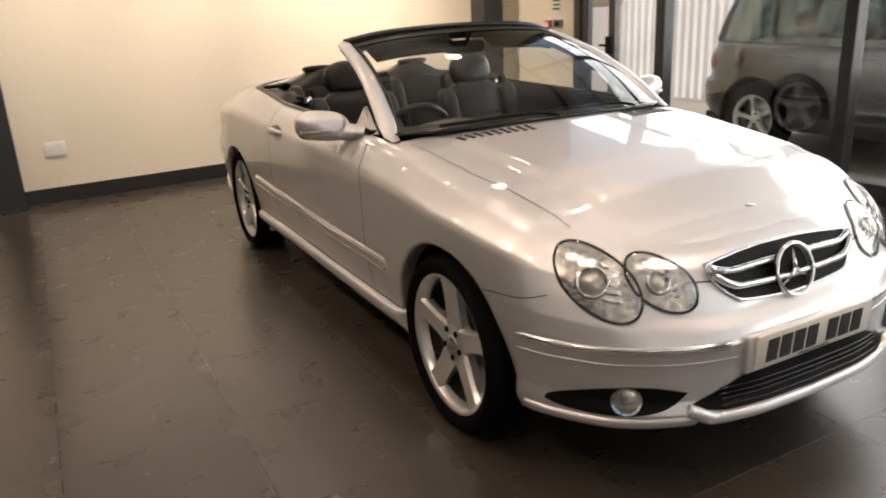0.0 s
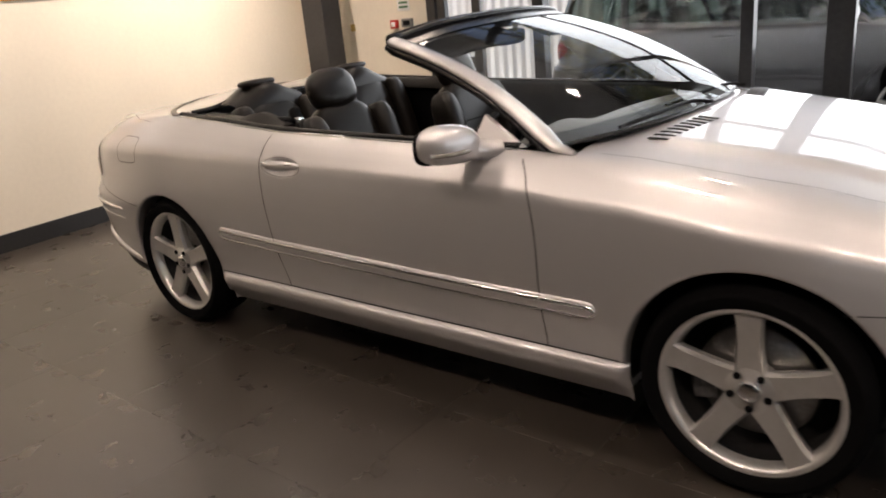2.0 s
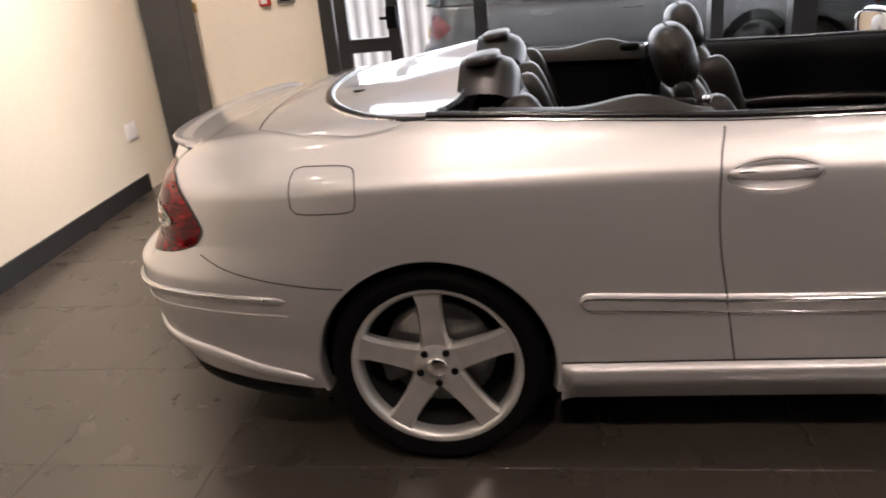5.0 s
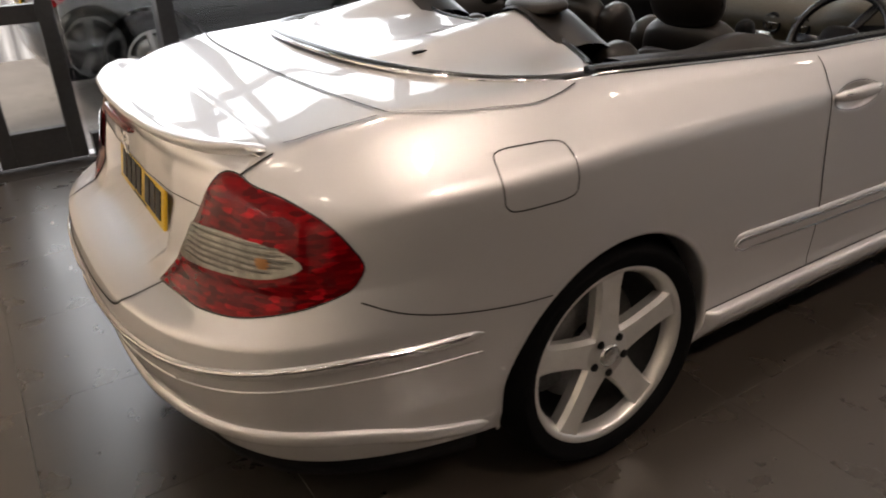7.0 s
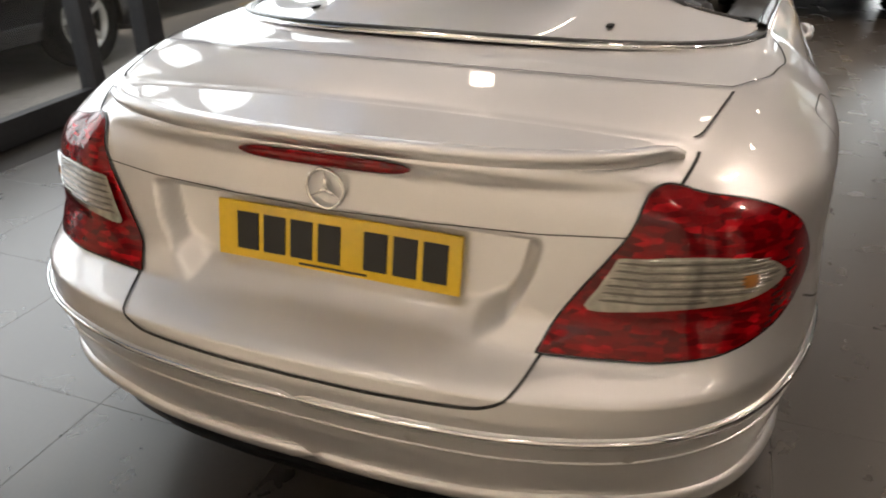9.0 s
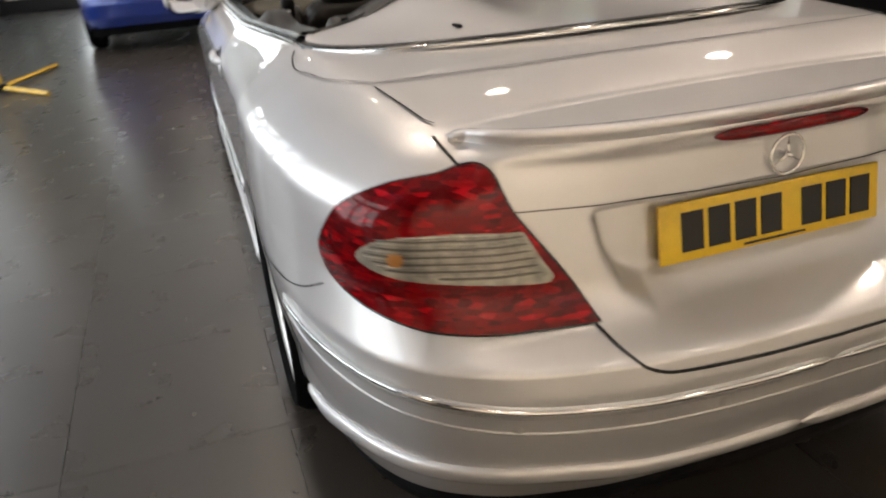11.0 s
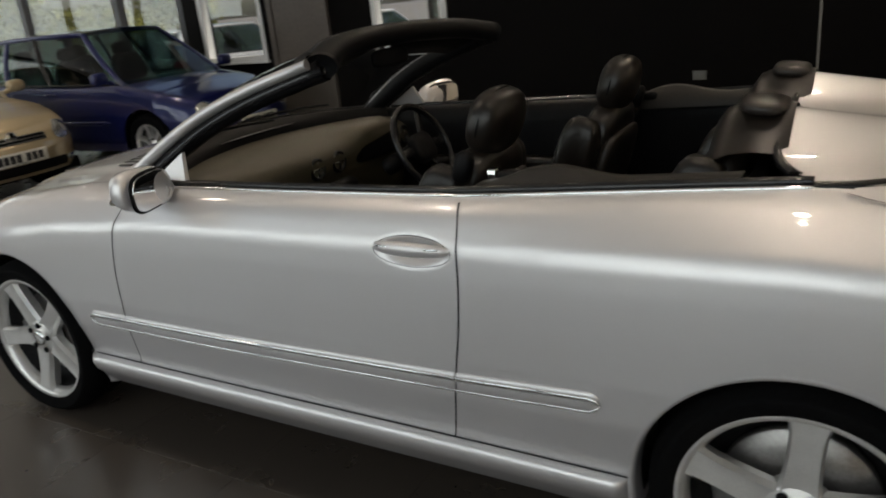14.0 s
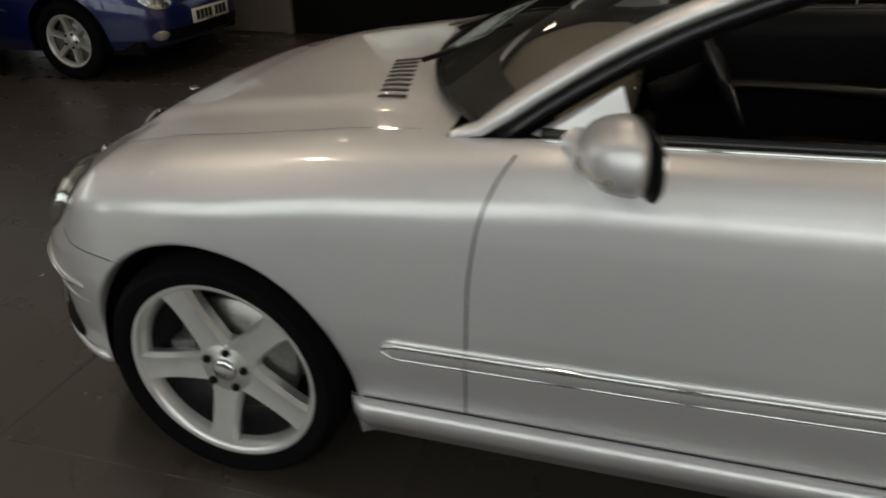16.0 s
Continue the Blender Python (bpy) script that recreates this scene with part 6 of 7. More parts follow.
def plain_car(name, at, rz, label, paint, L=3.95, W=1.68, H=1.46, wheelbase=2.48, nose=0.80, plate_mat=None, spokes=7, suv=False, rim_r=0.205, open_door=False, boxy=0.0, group=""):
    t = thing(name, at, label, "car", group, rz)
    xf, xr = wheelbase / 2 + nose, wheelbase / 2 + nose - L
    w = W / 2
    R = 0.345 if suv else 0.305
    lift = 0.06 if suv else 0.0
    out = [(xf, 0), (xf - 0.02, 0.30), (xf - 0.10, 0.56), (xf - 0.27, w - 0.10), (xf - 0.55, w - 0.025), (wheelbase / 2, w - 0.006), (0, w), (-wheelbase / 2, w - 0.004),
           (xr + 0.45, w - 0.03), (xr + 0.17, w - 0.12), (xr + 0.05, w - 0.30), (xr + 0.01, 0.30), (xr, 0)]
    belt = 0.92 + lift * 1.6
    ztop = [(xr, belt + 0.04), (xr + 0.5, belt + 0.03), (0, belt - 0.01), (wheelbase / 2 - 0.45, belt - 0.02), (wheelbase / 2, belt - 0.08), (xf - 0.25, belt - 0.19), (xf, belt - 0.27)]
    zbot = [(xr, 0.30 + lift), (xr + 0.7, 0.22 + lift), (xf - 0.7, 0.22 + lift), (xf, 0.24 + lift)]
    side = [(0.2, 0.06), (0.3, 0.02), (0.45, 0.004), (0.6, 0.0), (0.75, 0.012), (0.85, 0.03), (0.92, 0.06)]
    fr = [(0.2, 0.07), (0.27, 0.01), (0.45, 0.0), (0.52, 0.02), (0.60, 0.06), (0.64, 0.10), (0.66, 0.17)]
    fc = [(0.2, 0.06), (0.27, 0.01), (0.45, 0.0), (0.55, 0.012), (0.65, 0.05), (0.70, 0.09), (0.73, 0.14)]
    rr = [(0.25, 0.07), (0.35, 0.015), (0.50, 0.0), (0.58, 0.015), (0.62, 0.07), (0.80, 0.09), (0.95, 0.12)]
    sh = Shell(out, ztop, zbot, {"side": side, "front": fr, "front_corner": fc, "rear": rr, "rear_corner": rr}, [(xr, 0), (xf, 0)], [(xr, 0.01), (0, 0.02), (wheelbase / 2, 0.04), (xf - 0.2, 0.03), (xf - 0.14, 0.0), (xf, 0)])
    S2, G2, N2 = sh.grid(190, 40, 12)
    op = cut_arches(G2, [(wheelbase / 2, R + 0.005, R + 0.045), (-wheelbase / 2, R + 0.005, R + 0.045)])
    Va, Fa, Na = emit(G2, N2, ~op, 1)
    Vb, Fb, Nb = emit(G2, N2, ~op, -1)
    part("body", join((Va, Fa), (Vb, Fb)), paint, t, normals=Na + Nb)
    part("underbody", box(xr + 0.2, xf - 0.2, -w + 0.12, w - 0.12, 0.2 + lift, 0.3 + lift), BLACK, t, smooth=False)
    # cabin: glass band, roof and pillars
    roof = H
    fx, bx = wheelbase / 2 - 0.32, xr + 0.12 + boxy * 0.0
    st = [(fx, belt - 0.03, w - 0.12, 0), (fx - 0.30, belt + (roof - belt) * 0.42, 0, 1), (fx - 0.72, roof - 0.03, 0, 2)]
    lower = [(fx, w - 0.13), (fx - 0.4, w - 0.075), (-0.3, w - 0.065), (-wheelbase / 2, w - 0.085), (bx + 0.25, w - 0.15), (bx, w - 0.34)]
    tops = [(fx - 0.70, w - 0.30), (fx - 0.95, w - 0.245), (-0.4, w - 0.225), (-wheelbase / 2, w - 0.235), (bx + 0.42 - boxy * 0.2, w - 0.27), (bx + 0.22 - boxy * 0.15, w - 0.40)]
    lo, hi = spline(lower, 36), spline(tops, 36)
    zl = np.interp(lo[:, 0], [p[0] for p in ztop], [p[1] for p in ztop]) - 0.005
    zh = roof - 0.03 - 0.05 * ((hi[:, 0] - (-0.45)) / 1.3) ** 2
    for s in (1, -1):
        V = []
        for k in range(5):
            f = k / 4
            bul = 0.03 * math.sin(math.pi * f)
            for i in range(36):
                V.append((lo[i, 0] * (1 - f) + hi[i, 0] * f, s * (lo[i, 1] * (1 - f) + hi[i, 1] * f + bul), zl[i] * (1 - f) + zh[i] * f))
        part("side_glass", (V, grid_faces(5, 36)), CAR_GLASS, t)
        for i, rad in ((0, 0.035), (14, 0.03), (24, 0.034), (33, 0.055)):
            pts = [(lo[i, 0] * (1 - f) + hi[i, 0] * f, s * (lo[i, 1] * (1 - f) + hi[i, 1] * f + 0.03 * math.sin(math.pi * f) + 0.002), zl[i] * (1 - f) + zh[i] * f) for f in np.linspace(0, 1, 6)]
            part("pillar", tube(pts, rad, 8, flat=0.5), paint if i != 14 else SATIN, t)
        part("window_seal", tube([(lo[i, 0], s * (lo[i, 1] + 0.008), zl[i] + 0.006) for i in range(36)], 0.012, 6), SATIN, t)
        part("roof_rail", tube([(hi[i, 0], s * hi[i, 1], zh[i]) for i in range(36)], 0.028, 8), paint, t)
    # roof skin, windscreen and rear screen
    V = []
    for i in range(36):
        for k in np.linspace(-1, 1, 13):
            V.append((hi[i, 0], hi[i, 1] * k, zh[i] + 0.035 * (1 - k * k) + 0.012))
    part("roof", (V, grid_faces(36, 13)), paint, t)
    for nm, i, out_ in (("windscreen", 0, 0.10), ("rear_screen", 35, -0.06)):
        V = []
        for f in np.linspace(0, 1, 6):
            for k in np.linspace(-1, 1, 13):
                x = lo[i, 0] * (1 - f) + hi[i, 0] * f
                y = (lo[i, 1] * (1 - f) + hi[i, 1] * f) * k
                z = zl[i] * (1 - f) + (zh[i] + 0.03 * (1 - k * k)) * f
                V.append((x + out_ * (1 - k * k) * (1 - 0.5 * f), y, z + 0.01))
        part(nm, (V, grid_faces(6, 13)), CAR_GLASS, t)
    part("seats", join(*[pillow((x, y, 0.86), (0.14, 0.46, 0.62), 0.5, 14, 8) for x in (-0.25, -1.05) for y in (-0.36, 0.36)], *[pillow((x - 0.08, y, 1.22), (0.08, 0.24, 0.15), 0.7, 12, 8) for x in (-0.25, -1.05) for y in (-0.36, 0.36)]), LEATHER, t, "dark seats")
    part("fascia", box(0.42, fx - 0.05, -w + 0.2, w - 0.2, 0.6, belt - 0.03, 0.03), BLACK, t)
    # lamps, grille, plates, mirrors, handles
    for s in (1, -1):
        o = ellipse((sh.s_at_y(w - 0.24, True) if xf > 1.2 else 0.6, 0.60 + lift * 1.6), 0.155, 0.072, 16, 36)
        h = part("head_lamp", patch(sh, o, s, 0.004, 0.012, 5), REFLECTOR, t, "clear head lamp")
        part("lamp_bulb", patch(sh, ellipse((o[:, 0].mean() + 0.03, o[:, 1].mean()), 0.045, 0.045, 0, 20), s, 0.014, 0.012, 4), LENSBALL, h)
        part("lamp_cover", patch(sh, o, s, 0.012, 0.022, 6), LENS, h)
        part("fog_lamp", patch(sh, ellipse((sh.s_at_y(w - 0.24, True), 0.33 + lift), 0.075, 0.035, 0, 20), s, 0.003, 0.004, 4), REFLECTOR, t)
        so = sh.length - 0.10 - (w - 0.22)
        o = closed_spline([(so - 0.24, 0.80 + lift), (so - 0.10, 0.90 + lift), (so + 0.10, 0.90 + lift), (so + 0.18, 0.80 + lift), (so + 0.12, 0.72 + lift), (so - 0.08, 0.71 + lift)], 40)
        part("tail_lamp", patch(sh, o, s, 0.004, 0.02, 6), RED_LENS, t, "red tail lamp")
        part("door_mirror", join(pillow((fx - 0.10, s * (w + 0.075), belt + 0.06), (0.10, 0.19, 0.125), 0.7, 18, 10), tube([(fx - 0.10, s * (w - 0.08), belt), (fx - 0.10, s * (w + 0.02), belt + 0.03)], 0.025)), paint, t)
        for x0 in (0.66, -0.34, -1.02 if L > 3.7 else -0.9):
            part("panel_gap", ribbon(sh, sh.s_at_x(np.full(16, x0)), np.linspace(0.32 + lift, belt - 0.03, 16), 0.005, 0.0015, s), GAP, t)
        for x0 in (-0.18, -0.93):
            part("door_handle", tube([(x0 + d, s * (w - 0.015 + 0.03 * math.sin(math.pi * (d + 0.09) / 0.18)), belt - 0.09) for d in np.linspace(-0.09, 0.09, 8)], 0.011, 8), paint, t)
        part("side_moulding", rail(sh, sh.s_at_x(np.linspace(0.75, -0.95, 30)), np.full(30, 0.52 + lift), s, 0.02, 0.012), BLACK if suv else paint, t)
    V = []
    for y in np.linspace(-0.33, 0.33, 24):
        for k in range(4):
            p, n = sh.on(sh.s_at_y(abs(y), True), 0.545 + lift + 0.022 * k, 0.004)
            V.append((p[0], y, p[2]))
    g = part("grille", (V, grid_faces(24, 4)), BLACK, t, "black grille")
    for k in range(3):
        pts = []
        for y in np.linspace(-0.32, 0.32, 20):
            p, n = sh.on(sh.s_at_y(abs(y), True), 0.552 + lift + 0.025 * k, 0.008)
            pts.append((p[0], y, p[2]))
        part("grille_bar", tube(pts, 0.004, 6), CHROME, g)
    pb, nb = sh.on(0.0, 0.60 + lift, 0.012)
    part("badge", moved(disc((0, 0, 0), 0.055, "x", 24, depth=0.008), Matrix.Translation((pb[0], 0, pb[2]))), CHROME, g, "round chrome badge")
    V = []
    for y in np.linspace(-0.50, 0.50, 24):
        for k in range(4):
            p, n = sh.on(sh.s_at_y(abs(y), True), 0.275 + lift + 0.030 * k, 0.003)
            V.append((p[0], y, p[2]))
    part("lower_intake", (V, grid_faces(24, 4)), BLACK, t)
    pf, _ = sh.on(0.0, 0.43 + lift, 0.0)
    plate(t, (pf[0] + 0.004, 0, 0.43 + lift), 0.52, 0.111, PLATE_W, 0.0, 0.0)
    pr, _ = sh.on(sh.length, 0.70 + lift, 0.0)
    plate(t, (pr[0] - 0.004, 0, 0.73 + lift), 0.52, 0.111, PLATE_Y, math.pi, radians(-6))
    pr, _ = sh.on(sh.length, 0.88 + lift, 0.0)
    part("badge", moved(disc((0, 0, 0), 0.05, "-x", 24, depth=0.008), Matrix.Translation((pr[0], 0, 0.87 + lift))), CHROME, t)
    pts = []
    for y in np.linspace(-0.62, 0.62, 24):
        p, n = sh.on(sh.s_at_y(abs(y), False) if xr < -1.2 else sh.length - abs(y), 0.575 + lift, 0.004)
        pts.append((p[0], y, p[2]))
    part("bumper_line", tube(pts, 0.004, 6), GAP, t)
    for x0 in (wheelbase / 2, -wheelbase / 2):
        for s in (1, -1):
            wheel(t, "wheel", (x0, s * (w - 0.115), R), s, R, rim_r, 0.20, spokes, [0.030, 0.022, 0.019, 0.024, 0.034], 0.072, radians(10), dark=True)
            V = []
            for a in np.radians(np.linspace(-12, 192, 30)):
                for y in (w - 0.02, w - 0.40):
                    V.append((x0 + (R + 0.04) * math.cos(a), y * s, R + (R + 0.04) * math.sin(a)))
            part("arch_liner", (V, grid_faces(30, 2)), BLACK, t)
    if open_door:
        m = Matrix.Translation((0.62, -(w - 0.02), 0)) @ Matrix.Rotation(radians(62), 4, "Z")
        V = []
        for k, (y, z) in enumerate(((-0.02, 0.30), (-0.03, 0.45), (-0.035, 0.60), (-0.03, 0.75), (-0.01, 0.90), (0.03, 0.90), (0.05, 0.75), (0.05, 0.30))):
            for x in np.linspace(0, -1.0, 12):
                V.append((x, y, z))
        d = part("door", moved((V, grid_faces(8, 12, True)), m), paint, t, "front door standing open")
        fr_ = [(0.0, 0.01, 0.90), (-0.32, 0.06, 1.20), (-0.62, 0.09, 1.36), (-0.95, 0.08, 1.36), (-1.0, 0.01, 0.90)]
        part("window_frame", moved(tube(spline(fr_, 24), 0.022, 8), m), SATIN, d)
        part("window_pane", moved(([(0, 0.012, 0.90), (-0.32, 0.06, 1.20), (-0.62, 0.09, 1.36), (-0.95, 0.08, 1.36), (-1.0, 0.012, 0.90)], [(0, 1, 2, 3, 4)]), m), CAR_GLASS, d)
        part("door_handle", moved(tube([(-0.78, -0.04, 0.80), (-0.84, -0.065, 0.80), (-0.90, -0.065, 0.80), (-0.96, -0.04, 0.80)], 0.011, 8), m), paint, d)
        part("door_trim", moved(box(-0.95, -0.05, 0.05, 0.075, 0.40, 0.86, 0.02), m), LEATHER_GREY, d)
    return t


GOLD = car_paint("gold_paint", (0.46, 0.37, 0.23), 0.4)
BLUE = car_paint("blue_paint", (0.010, 0.035, 0.22), 0.35)
NAVY = car_paint("navy_paint", (0.006, 0.011, 0.085), 0.35)
DARKGREY = car_paint("dark_grey_paint", (0.006, 0.0058, 0.0058), 0.3)
BLUEGREY = car_paint("blue_grey_paint", (0.010, 0.015, 0.024), 0.4)
WHITEP = car_paint("white_car_paint", (0.75, 0.76, 0.77), 0.0)
SILVERP = car_paint("pale_silver_paint", (0.55, 0.56, 0.57), 0.5)

# nose distance from the middle of the wheelbase is wheelbase / 2 + nose
plain_car("hatchback_car", (7.20, -1.50, 0), 180, "gold hatchback with its front door open, parked in the showroom", GOLD, L=4.05, W=1.62, H=1.47, nose=0.82, spokes=5, open_door=True)
plain_car("hatchback_car", (6.10, -3.44, 0), 180, "dark blue hatchback parked beside the dark wall", NAVY, L=3.9, W=1.58, H=1.45, nose=0.80, spokes=6)
plain_car("hatchback_car", (7.75, 1.10, 0), 0, "blue hatchback seen from its tail, parked on the tiles", BLUE, L=4.15, W=1.72, H=1.44, nose=0.85, spokes=7)
plain_car("sport_utility_car", (-0.12, 4.78, -0.012), 0, "dark bronze-grey sport utility car outside the glass", DARKGREY, L=4.15, W=1.76, H=1.66, wheelbase=2.46, nose=0.85, suv=True, spokes=5, rim_r=0.225)
plain_car("estate_car", (3.9, 5.6, -0.012), 0, "dark blue-grey car parked outside the glass", BLUEGREY, L=4.3, W=1.76, H=1.48, wheelbase=2.6, nose=0.85, spokes=5, rim_r=0.22)
plain_car("estate_car", (0.9, 7.6, -0.012), 0, "dark blue-grey car in the second row outside", BLUEGREY, L=4.3, W=1.76, H=1.48, wheelbase=2.6, nose=0.85, spokes=5)
for i, (x, y, rz, pm, lab) in enumerate(((15.2, -3.6, 200, WHITEP, "white car parked on the street side"), (15.6, -6.6, 190, SILVERP, "pale silver car parked on the street side"), (15.0, -0.6, 175, WHITEP, "white car parked on the street side"),
                                         (15.6, 2.4, 185, SILVERP, "pale silver car parked on the street side"), (6.5, -9.0, 260, WHITEP, "white car parked outside the side window"), (10.0, -9.2, 265, SILVERP, "pale silver car parked outside the side window"), (2.3, -9.0, 275, BLUEGREY, "blue-grey car parked outside the side window"))):
    plain_car("parked_car", (x, y, -0.13), rz, lab, pm, L=4.0, W=1.68, H=1.46, group="cars parked along the street")

# ---------------------------------------------------------------- yellow display stand on the showroom floor
stand = thing("display_stand", (4.35, 2.56, 0), "yellow steel stand with four low splayed feet", "stand")
part("post", tube([(0, 0, 0.03), (0, 0, 1.45)], 0.022, 4), YELLOW, stand, smooth=False)
part("hub", box(-0.05, 0.05, -0.05, 0.05, 0.015, 0.075, 0.01), BLACK, stand)
for ex, ey in ((-0.46, -0.44), (1.08, -0.34), (-0.16, 0.52), (0.42, 0.40)):
    part("foot", tube([(0, 0, 0.045), (ex, ey, 0.022)], 0.022, 4), YELLOW, stand, smooth=False)
part("crossbar", tube([(-0.35, 0, 1.30), (0.35, 0, 1.30)], 0.02, 4), YELLOW, stand, smooth=False)

# ---------------------------------------------------------------- street: trees, brick house, hedge
BARK = material("bark", (0.09, 0.07, 0.05), 0.9, grain=0.35, grain_scale=30, bump=0.8, bump_scale=40)
LEAF_A = material("leaf_green", (0.10, 0.155, 0.035), 0.6, grain=0.35, grain_scale=3, stain=0.35, stain_scale=1.2)
LEAF_B = material("leaf_yellow_green", (0.22, 0.22, 0.04), 0.6, grain=0.35, grain_scale=3, stain=0.3, stain_scale=1.2)
rng = np.random.default_rng(5)


def tree(x, y, h, spread, leaf, n=2600):
    t = thing("tree", (x, y, -0.13), "leafy street tree with an uneven crown", "tree", "trees along the street")
    trunk = [tube(spline([(0, 0, 0), (0.05, 0.03, h * 0.2), (-0.04, 0.05, h * 0.45), (0.05, 0, h * 0.8)], 10), list(np.linspace(0.17, 0.04, 10)), 8)]
    tips = []
    for k in range(9):
        a = 2 * math.pi * k / 9 + rng.uniform(-0.3, 0.3)
        z0 = h * rng.uniform(0.28, 0.6)
        r = spread * rng.uniform(0.55, 0.95)
        end = (r * math.cos(a), r * math.sin(a), z0 + h * rng.uniform(0.10, 0.36))
        trunk.append(tube(spline([(0, 0, z0), (end[0] * 0.5, end[1] * 0.5, z0 + (end[2] - z0) * 0.65), end], 7), list(np.linspace(0.06, 0.014, 7)), 6))
        tips.append(end)
    tips.append((0, 0, h * 0.9))
    part("trunk", join(*trunk), BARK, t)
    V, F = [], []
    clumps = [np.array(q) + rng.normal(0, spread * 0.20, 3) for q in tips for _ in range(4)]
    for _ in range(n):
        c = clumps[rng.integers(len(clumps))] + rng.normal(0, spread * 0.17, 3)
        d = rng.normal(0, 1, 3)
        d /= np.linalg.norm(d)
        e = np.cross(d, rng.normal(0, 1, 3))
        e /= np.linalg.norm(e)
        s = rng.uniform(0.07, 0.16)
        o = len(V)
        V += [tuple(c - d * s), tuple(c + e * s * 0.55), tuple(c + d * s), tuple(c - e * s * 0.55)]
        F.append((o, o + 1, o + 2, o + 3))
    part("crown", (V, F), leaf, t, smooth=False)
    return t


for x, y, h, sp, lf in ((20, 4.5, 7.5, 3.0, LEAF_A), (20.5, -0.8, 7.0, 2.6, LEAF_B), (19.5, -9.0, 7.0, 2.8, LEAF_B), (19, 8.5, 7.5, 2.8, LEAF_B), (27, -13, 9, 3.4, LEAF_A), (21, -17, 8, 3.0, LEAF_B), (29, 9, 9, 3.2, LEAF_A), (4.6, 9.6, 10, 3.5, LEAF_A), (0.2, 10.4, 10, 3.6, LEAF_B), (12, 15, 8.5, 3.2, LEAF_B), (-6, 15, 9, 3.2, LEAF_A), (18, 12, 8, 3, LEAF_B), (9, -16, 8, 3, LEAF_A), (2, -17, 8.5, 3.2, LEAF_B)):
    tree(x, y, h, sp, lf, 7000 if 17 < x < 26 or 0 < x < 6 else 3200)

def hedge(x, y0, y1, h, leaf, n, rz=0.0):
    """A loose roadside hedge of many small leaves, uneven along its top."""
    V, F = [], []
    for _ in range(n):
        y = rng.uniform(y0, y1)
        top = h * (0.82 + 0.18 * math.sin(1.7 * y) * math.sin(0.6 * y + 1))
        c = np.array([x + rng.normal(0, 0.35), y, top * rng.uniform(0, 1) ** 0.6])
        d = rng.normal(0, 1, 3)
        d /= np.linalg.norm(d)
        e = np.cross(d, rng.normal(0, 1, 3))
        e /= np.linalg.norm(e)
        s = rng.uniform(0.06, 0.13)
        o = len(V)
        V += [tuple(c - d * s), tuple(c + e * s * 0.55), tuple(c + d * s), tuple(c - e * s * 0.55)]
        F.append((o, o + 1, o + 2, o + 3))
    ob = part("hedge", (V, F), leaf, smooth=False)
    ob.matrix_basis = pose(0, 0, -0.13, 0, 0, rz)
    return tagged(ob, "loose leafy roadside hedge", "hedge", kind="stuff")


hedge(18.4, -17, -6.0, 2.7, LEAF_B, 9000)
hedge(18.6, -3.4, 11, 2.5, LEAF_A, 11000)
hedge(14.0, -15, 6, 5.0, LEAF_A, 16000, 90)

BRICK = bpy.data.materials.new("red_brick")
BRICK.use_nodes = True
bn, bl_ = BRICK.node_tree.nodes, BRICK.node_tree.links
bt = bn.new("ShaderNodeTexBrick")
bt.inputs["Color1"].default_value, bt.inputs["Color2"].default_value, bt.inputs["Mortar"].default_value = (0.34, 0.13, 0.08, 1), (0.27, 0.10, 0.065, 1), (0.36, 0.32, 0.28, 1)
bt.inputs["Scale"].default_value = 1.0
bt.inputs["Brick Width"].default_value, bt.inputs["Row Height"].default_value, bt.inputs["Mortar Size"].default_value = 0.225, 0.075, 0.01
tcn = bn.new("ShaderNodeTexCoord")
mp = bn.new("ShaderNodeMapping")
mp.inputs["Rotation"].default_value = (radians(90), 0, radians(90))
bl_.new(tcn.outputs["Object"], mp.inputs["Vector"])
bl_.new(mp.outputs["Vector"], bt.inputs["Vector"])
bl_.new(bt.outputs["Color"], bn["Principled BSDF"].inputs["Base Color"])
bn["Principled BSDF"].inputs["Roughness"].default_value = 0.85
SLATE = material("roof_slate", (0.08, 0.08, 0.085), 0.7, grain=0.25, grain_scale=4, stain=0.2)

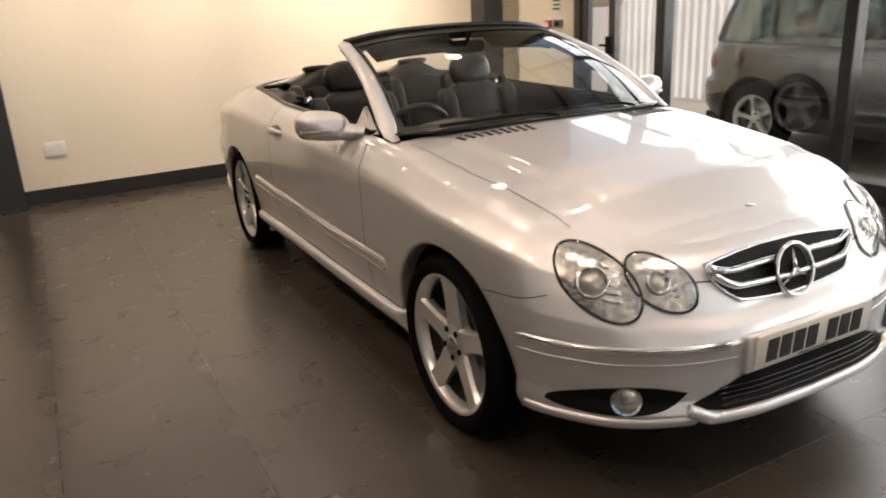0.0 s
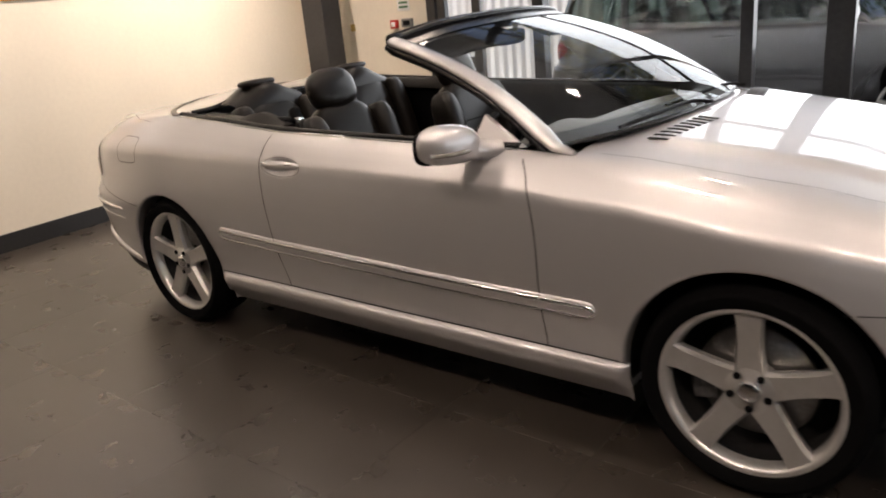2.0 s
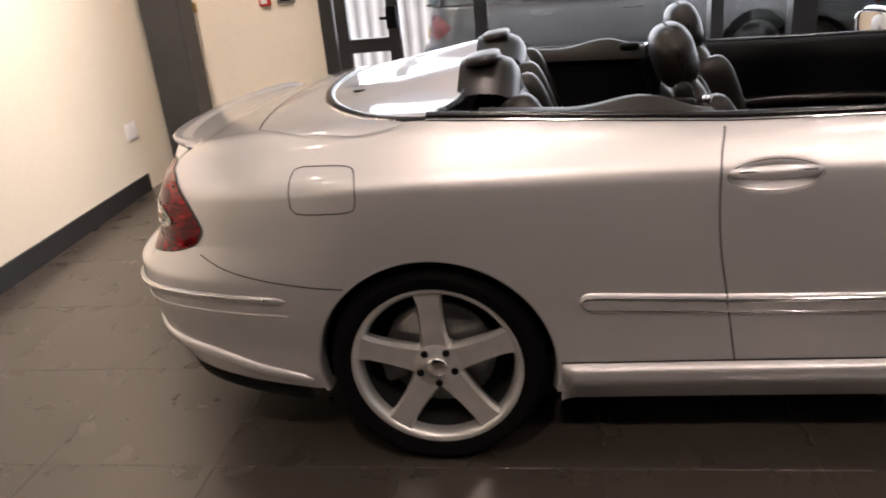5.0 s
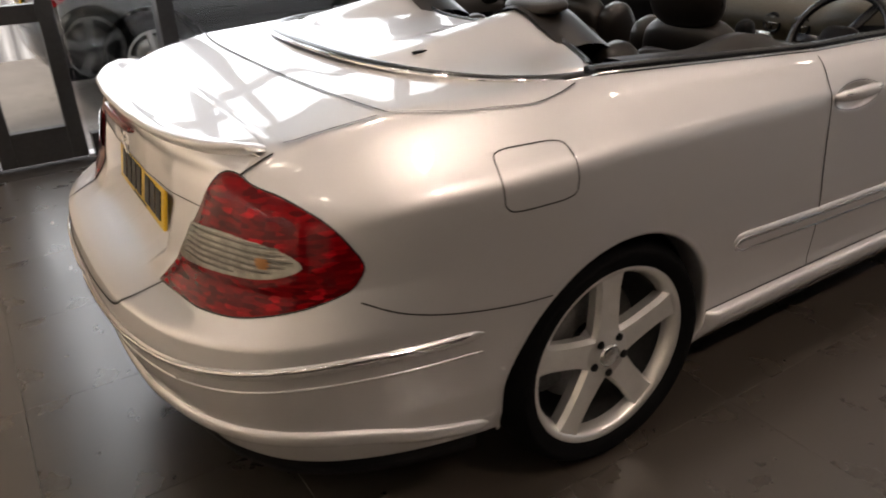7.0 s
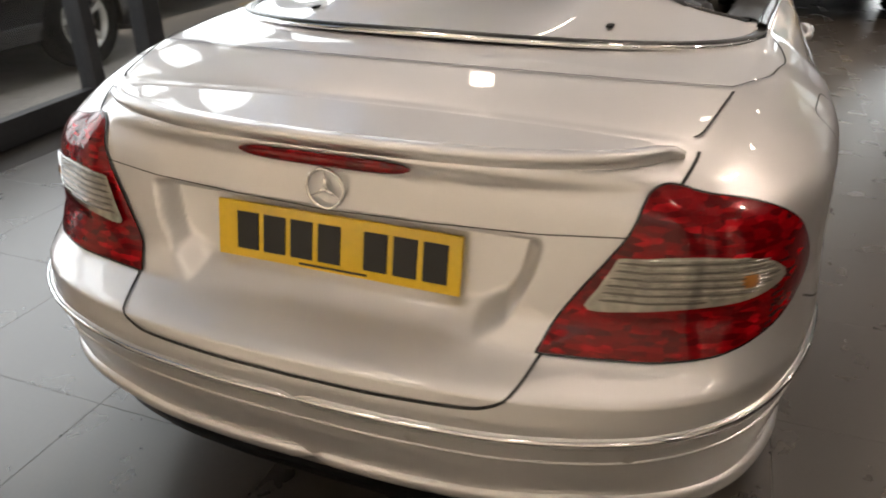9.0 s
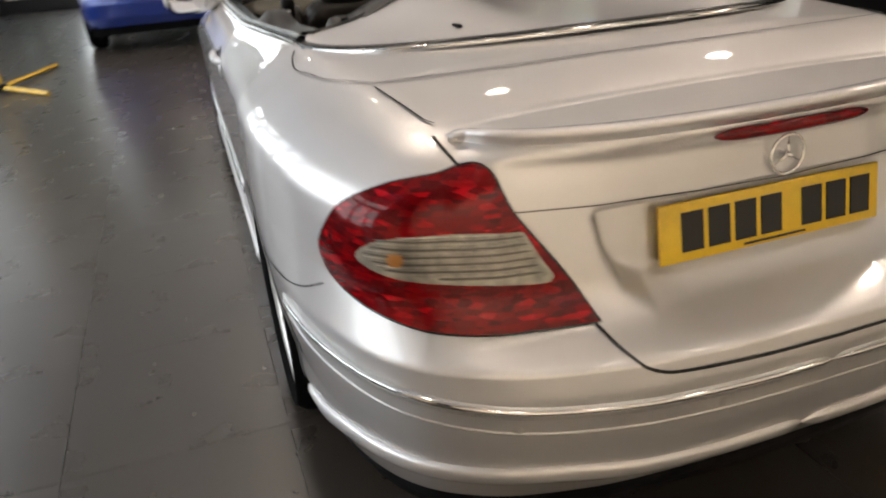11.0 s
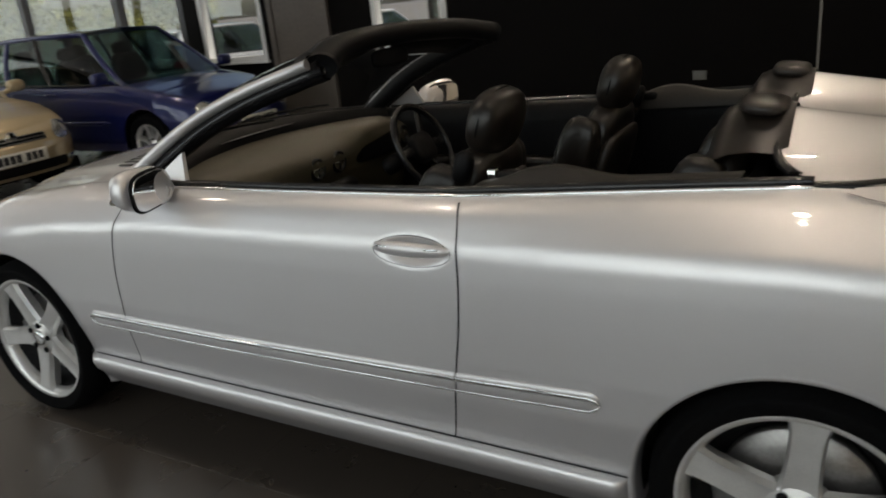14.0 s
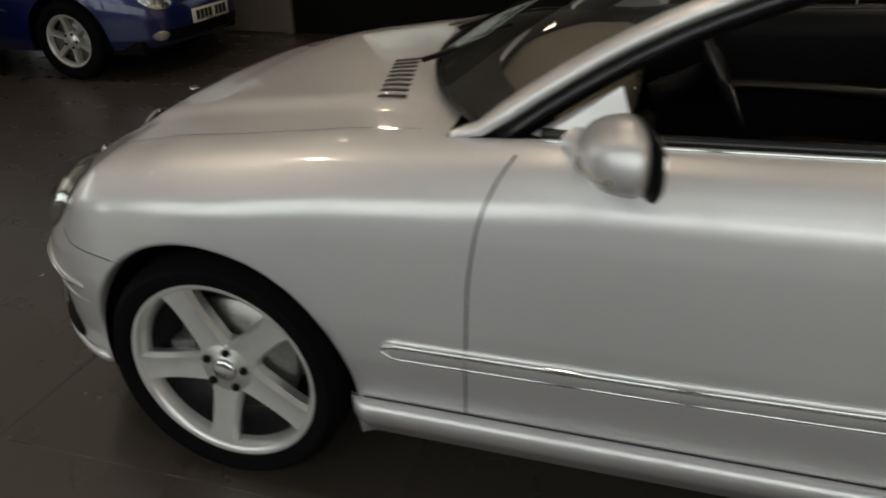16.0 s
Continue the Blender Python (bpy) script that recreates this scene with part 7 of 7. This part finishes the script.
house = thing("brick_house", (31, -6.5, -0.13), "red brick house with pale stone corners and a slate roof", "house")
part("wall", box(0, 9, -3.2, 3.2, 0, 6.2), BRICK, house, smooth=False)
part("roof", ([(-0.4, -3.6, 6.2), (9.4, -3.6, 6.2), (9.4, 3.6, 6.2), (-0.4, 3.6, 6.2), (-0.4, 0, 9.0), (9.4, 0, 9.0)], [(0, 1, 5, 4), (2, 3, 4, 5), (0, 4, 3), (1, 2, 5), (0, 3, 2, 1)]), SLATE, house, smooth=False)
for y in (-3.2, 3.2):
    part("corner_stone", box(-0.03, 0.5, y - 0.25, y + 0.25, 0, 6.2, 0.02), WHITE, house, smooth=False)
for y in (-1.6, 1.6):
    for z in (1.0, 3.9):
        w_ = part("window", box(-0.02, 0.05, y - 0.55, y + 0.55, z, z + 1.5), WHITE, house, smooth=False)
        part("pane", box(-0.03, 0.0, y - 0.47, y - 0.03, z + 0.08, z + 1.42), DARKGLASS, w_, smooth=False)
        part("pane", box(-0.03, 0.0, y + 0.03, y + 0.47, z + 0.08, z + 1.42), DARKGLASS, w_, smooth=False)
        part("sill", box(-0.08, 0.05, y - 0.62, y + 0.62, z - 0.1, z, 0.01), WHITE, w_, smooth=False)

# ---------------------------------------------------------------- floor tiles, 600 mm
tile_mesh = mesh_from("tile", *box(-0.2993, 0.2993, -0.2993, 0.2993, -0.012, 0.0, 0.0004, 1), TILE, smooth=False)
far_geo = []
count = 0
for i in range(-6, 22):
    for j in range(-10, 6):
        cx, cy = -0.89 + 0.3 + 0.6 * i, 0.90 + 0.3 + 0.6 * j
        if not (X0 - 0.25 < cx < X1 and Y0 - 0.25 < cy < glass_y(cx) - 0.02):
            continue
        if cx < 7.0 and count < 300:
            ob = new("tile", tile_mesh)
            ob.location = (cx, cy, 0)
            ob.parent = floor
            count += 1
        else:
            far_geo.append(moved(box(-0.2993, 0.2993, -0.2993, 0.2993, -0.012, 0.0), Matrix.Translation((cx, cy, 0))))
far = part("tiles_beyond", join(*far_geo), TILE, floor, smooth=False)
far["kind"] = "stuff"
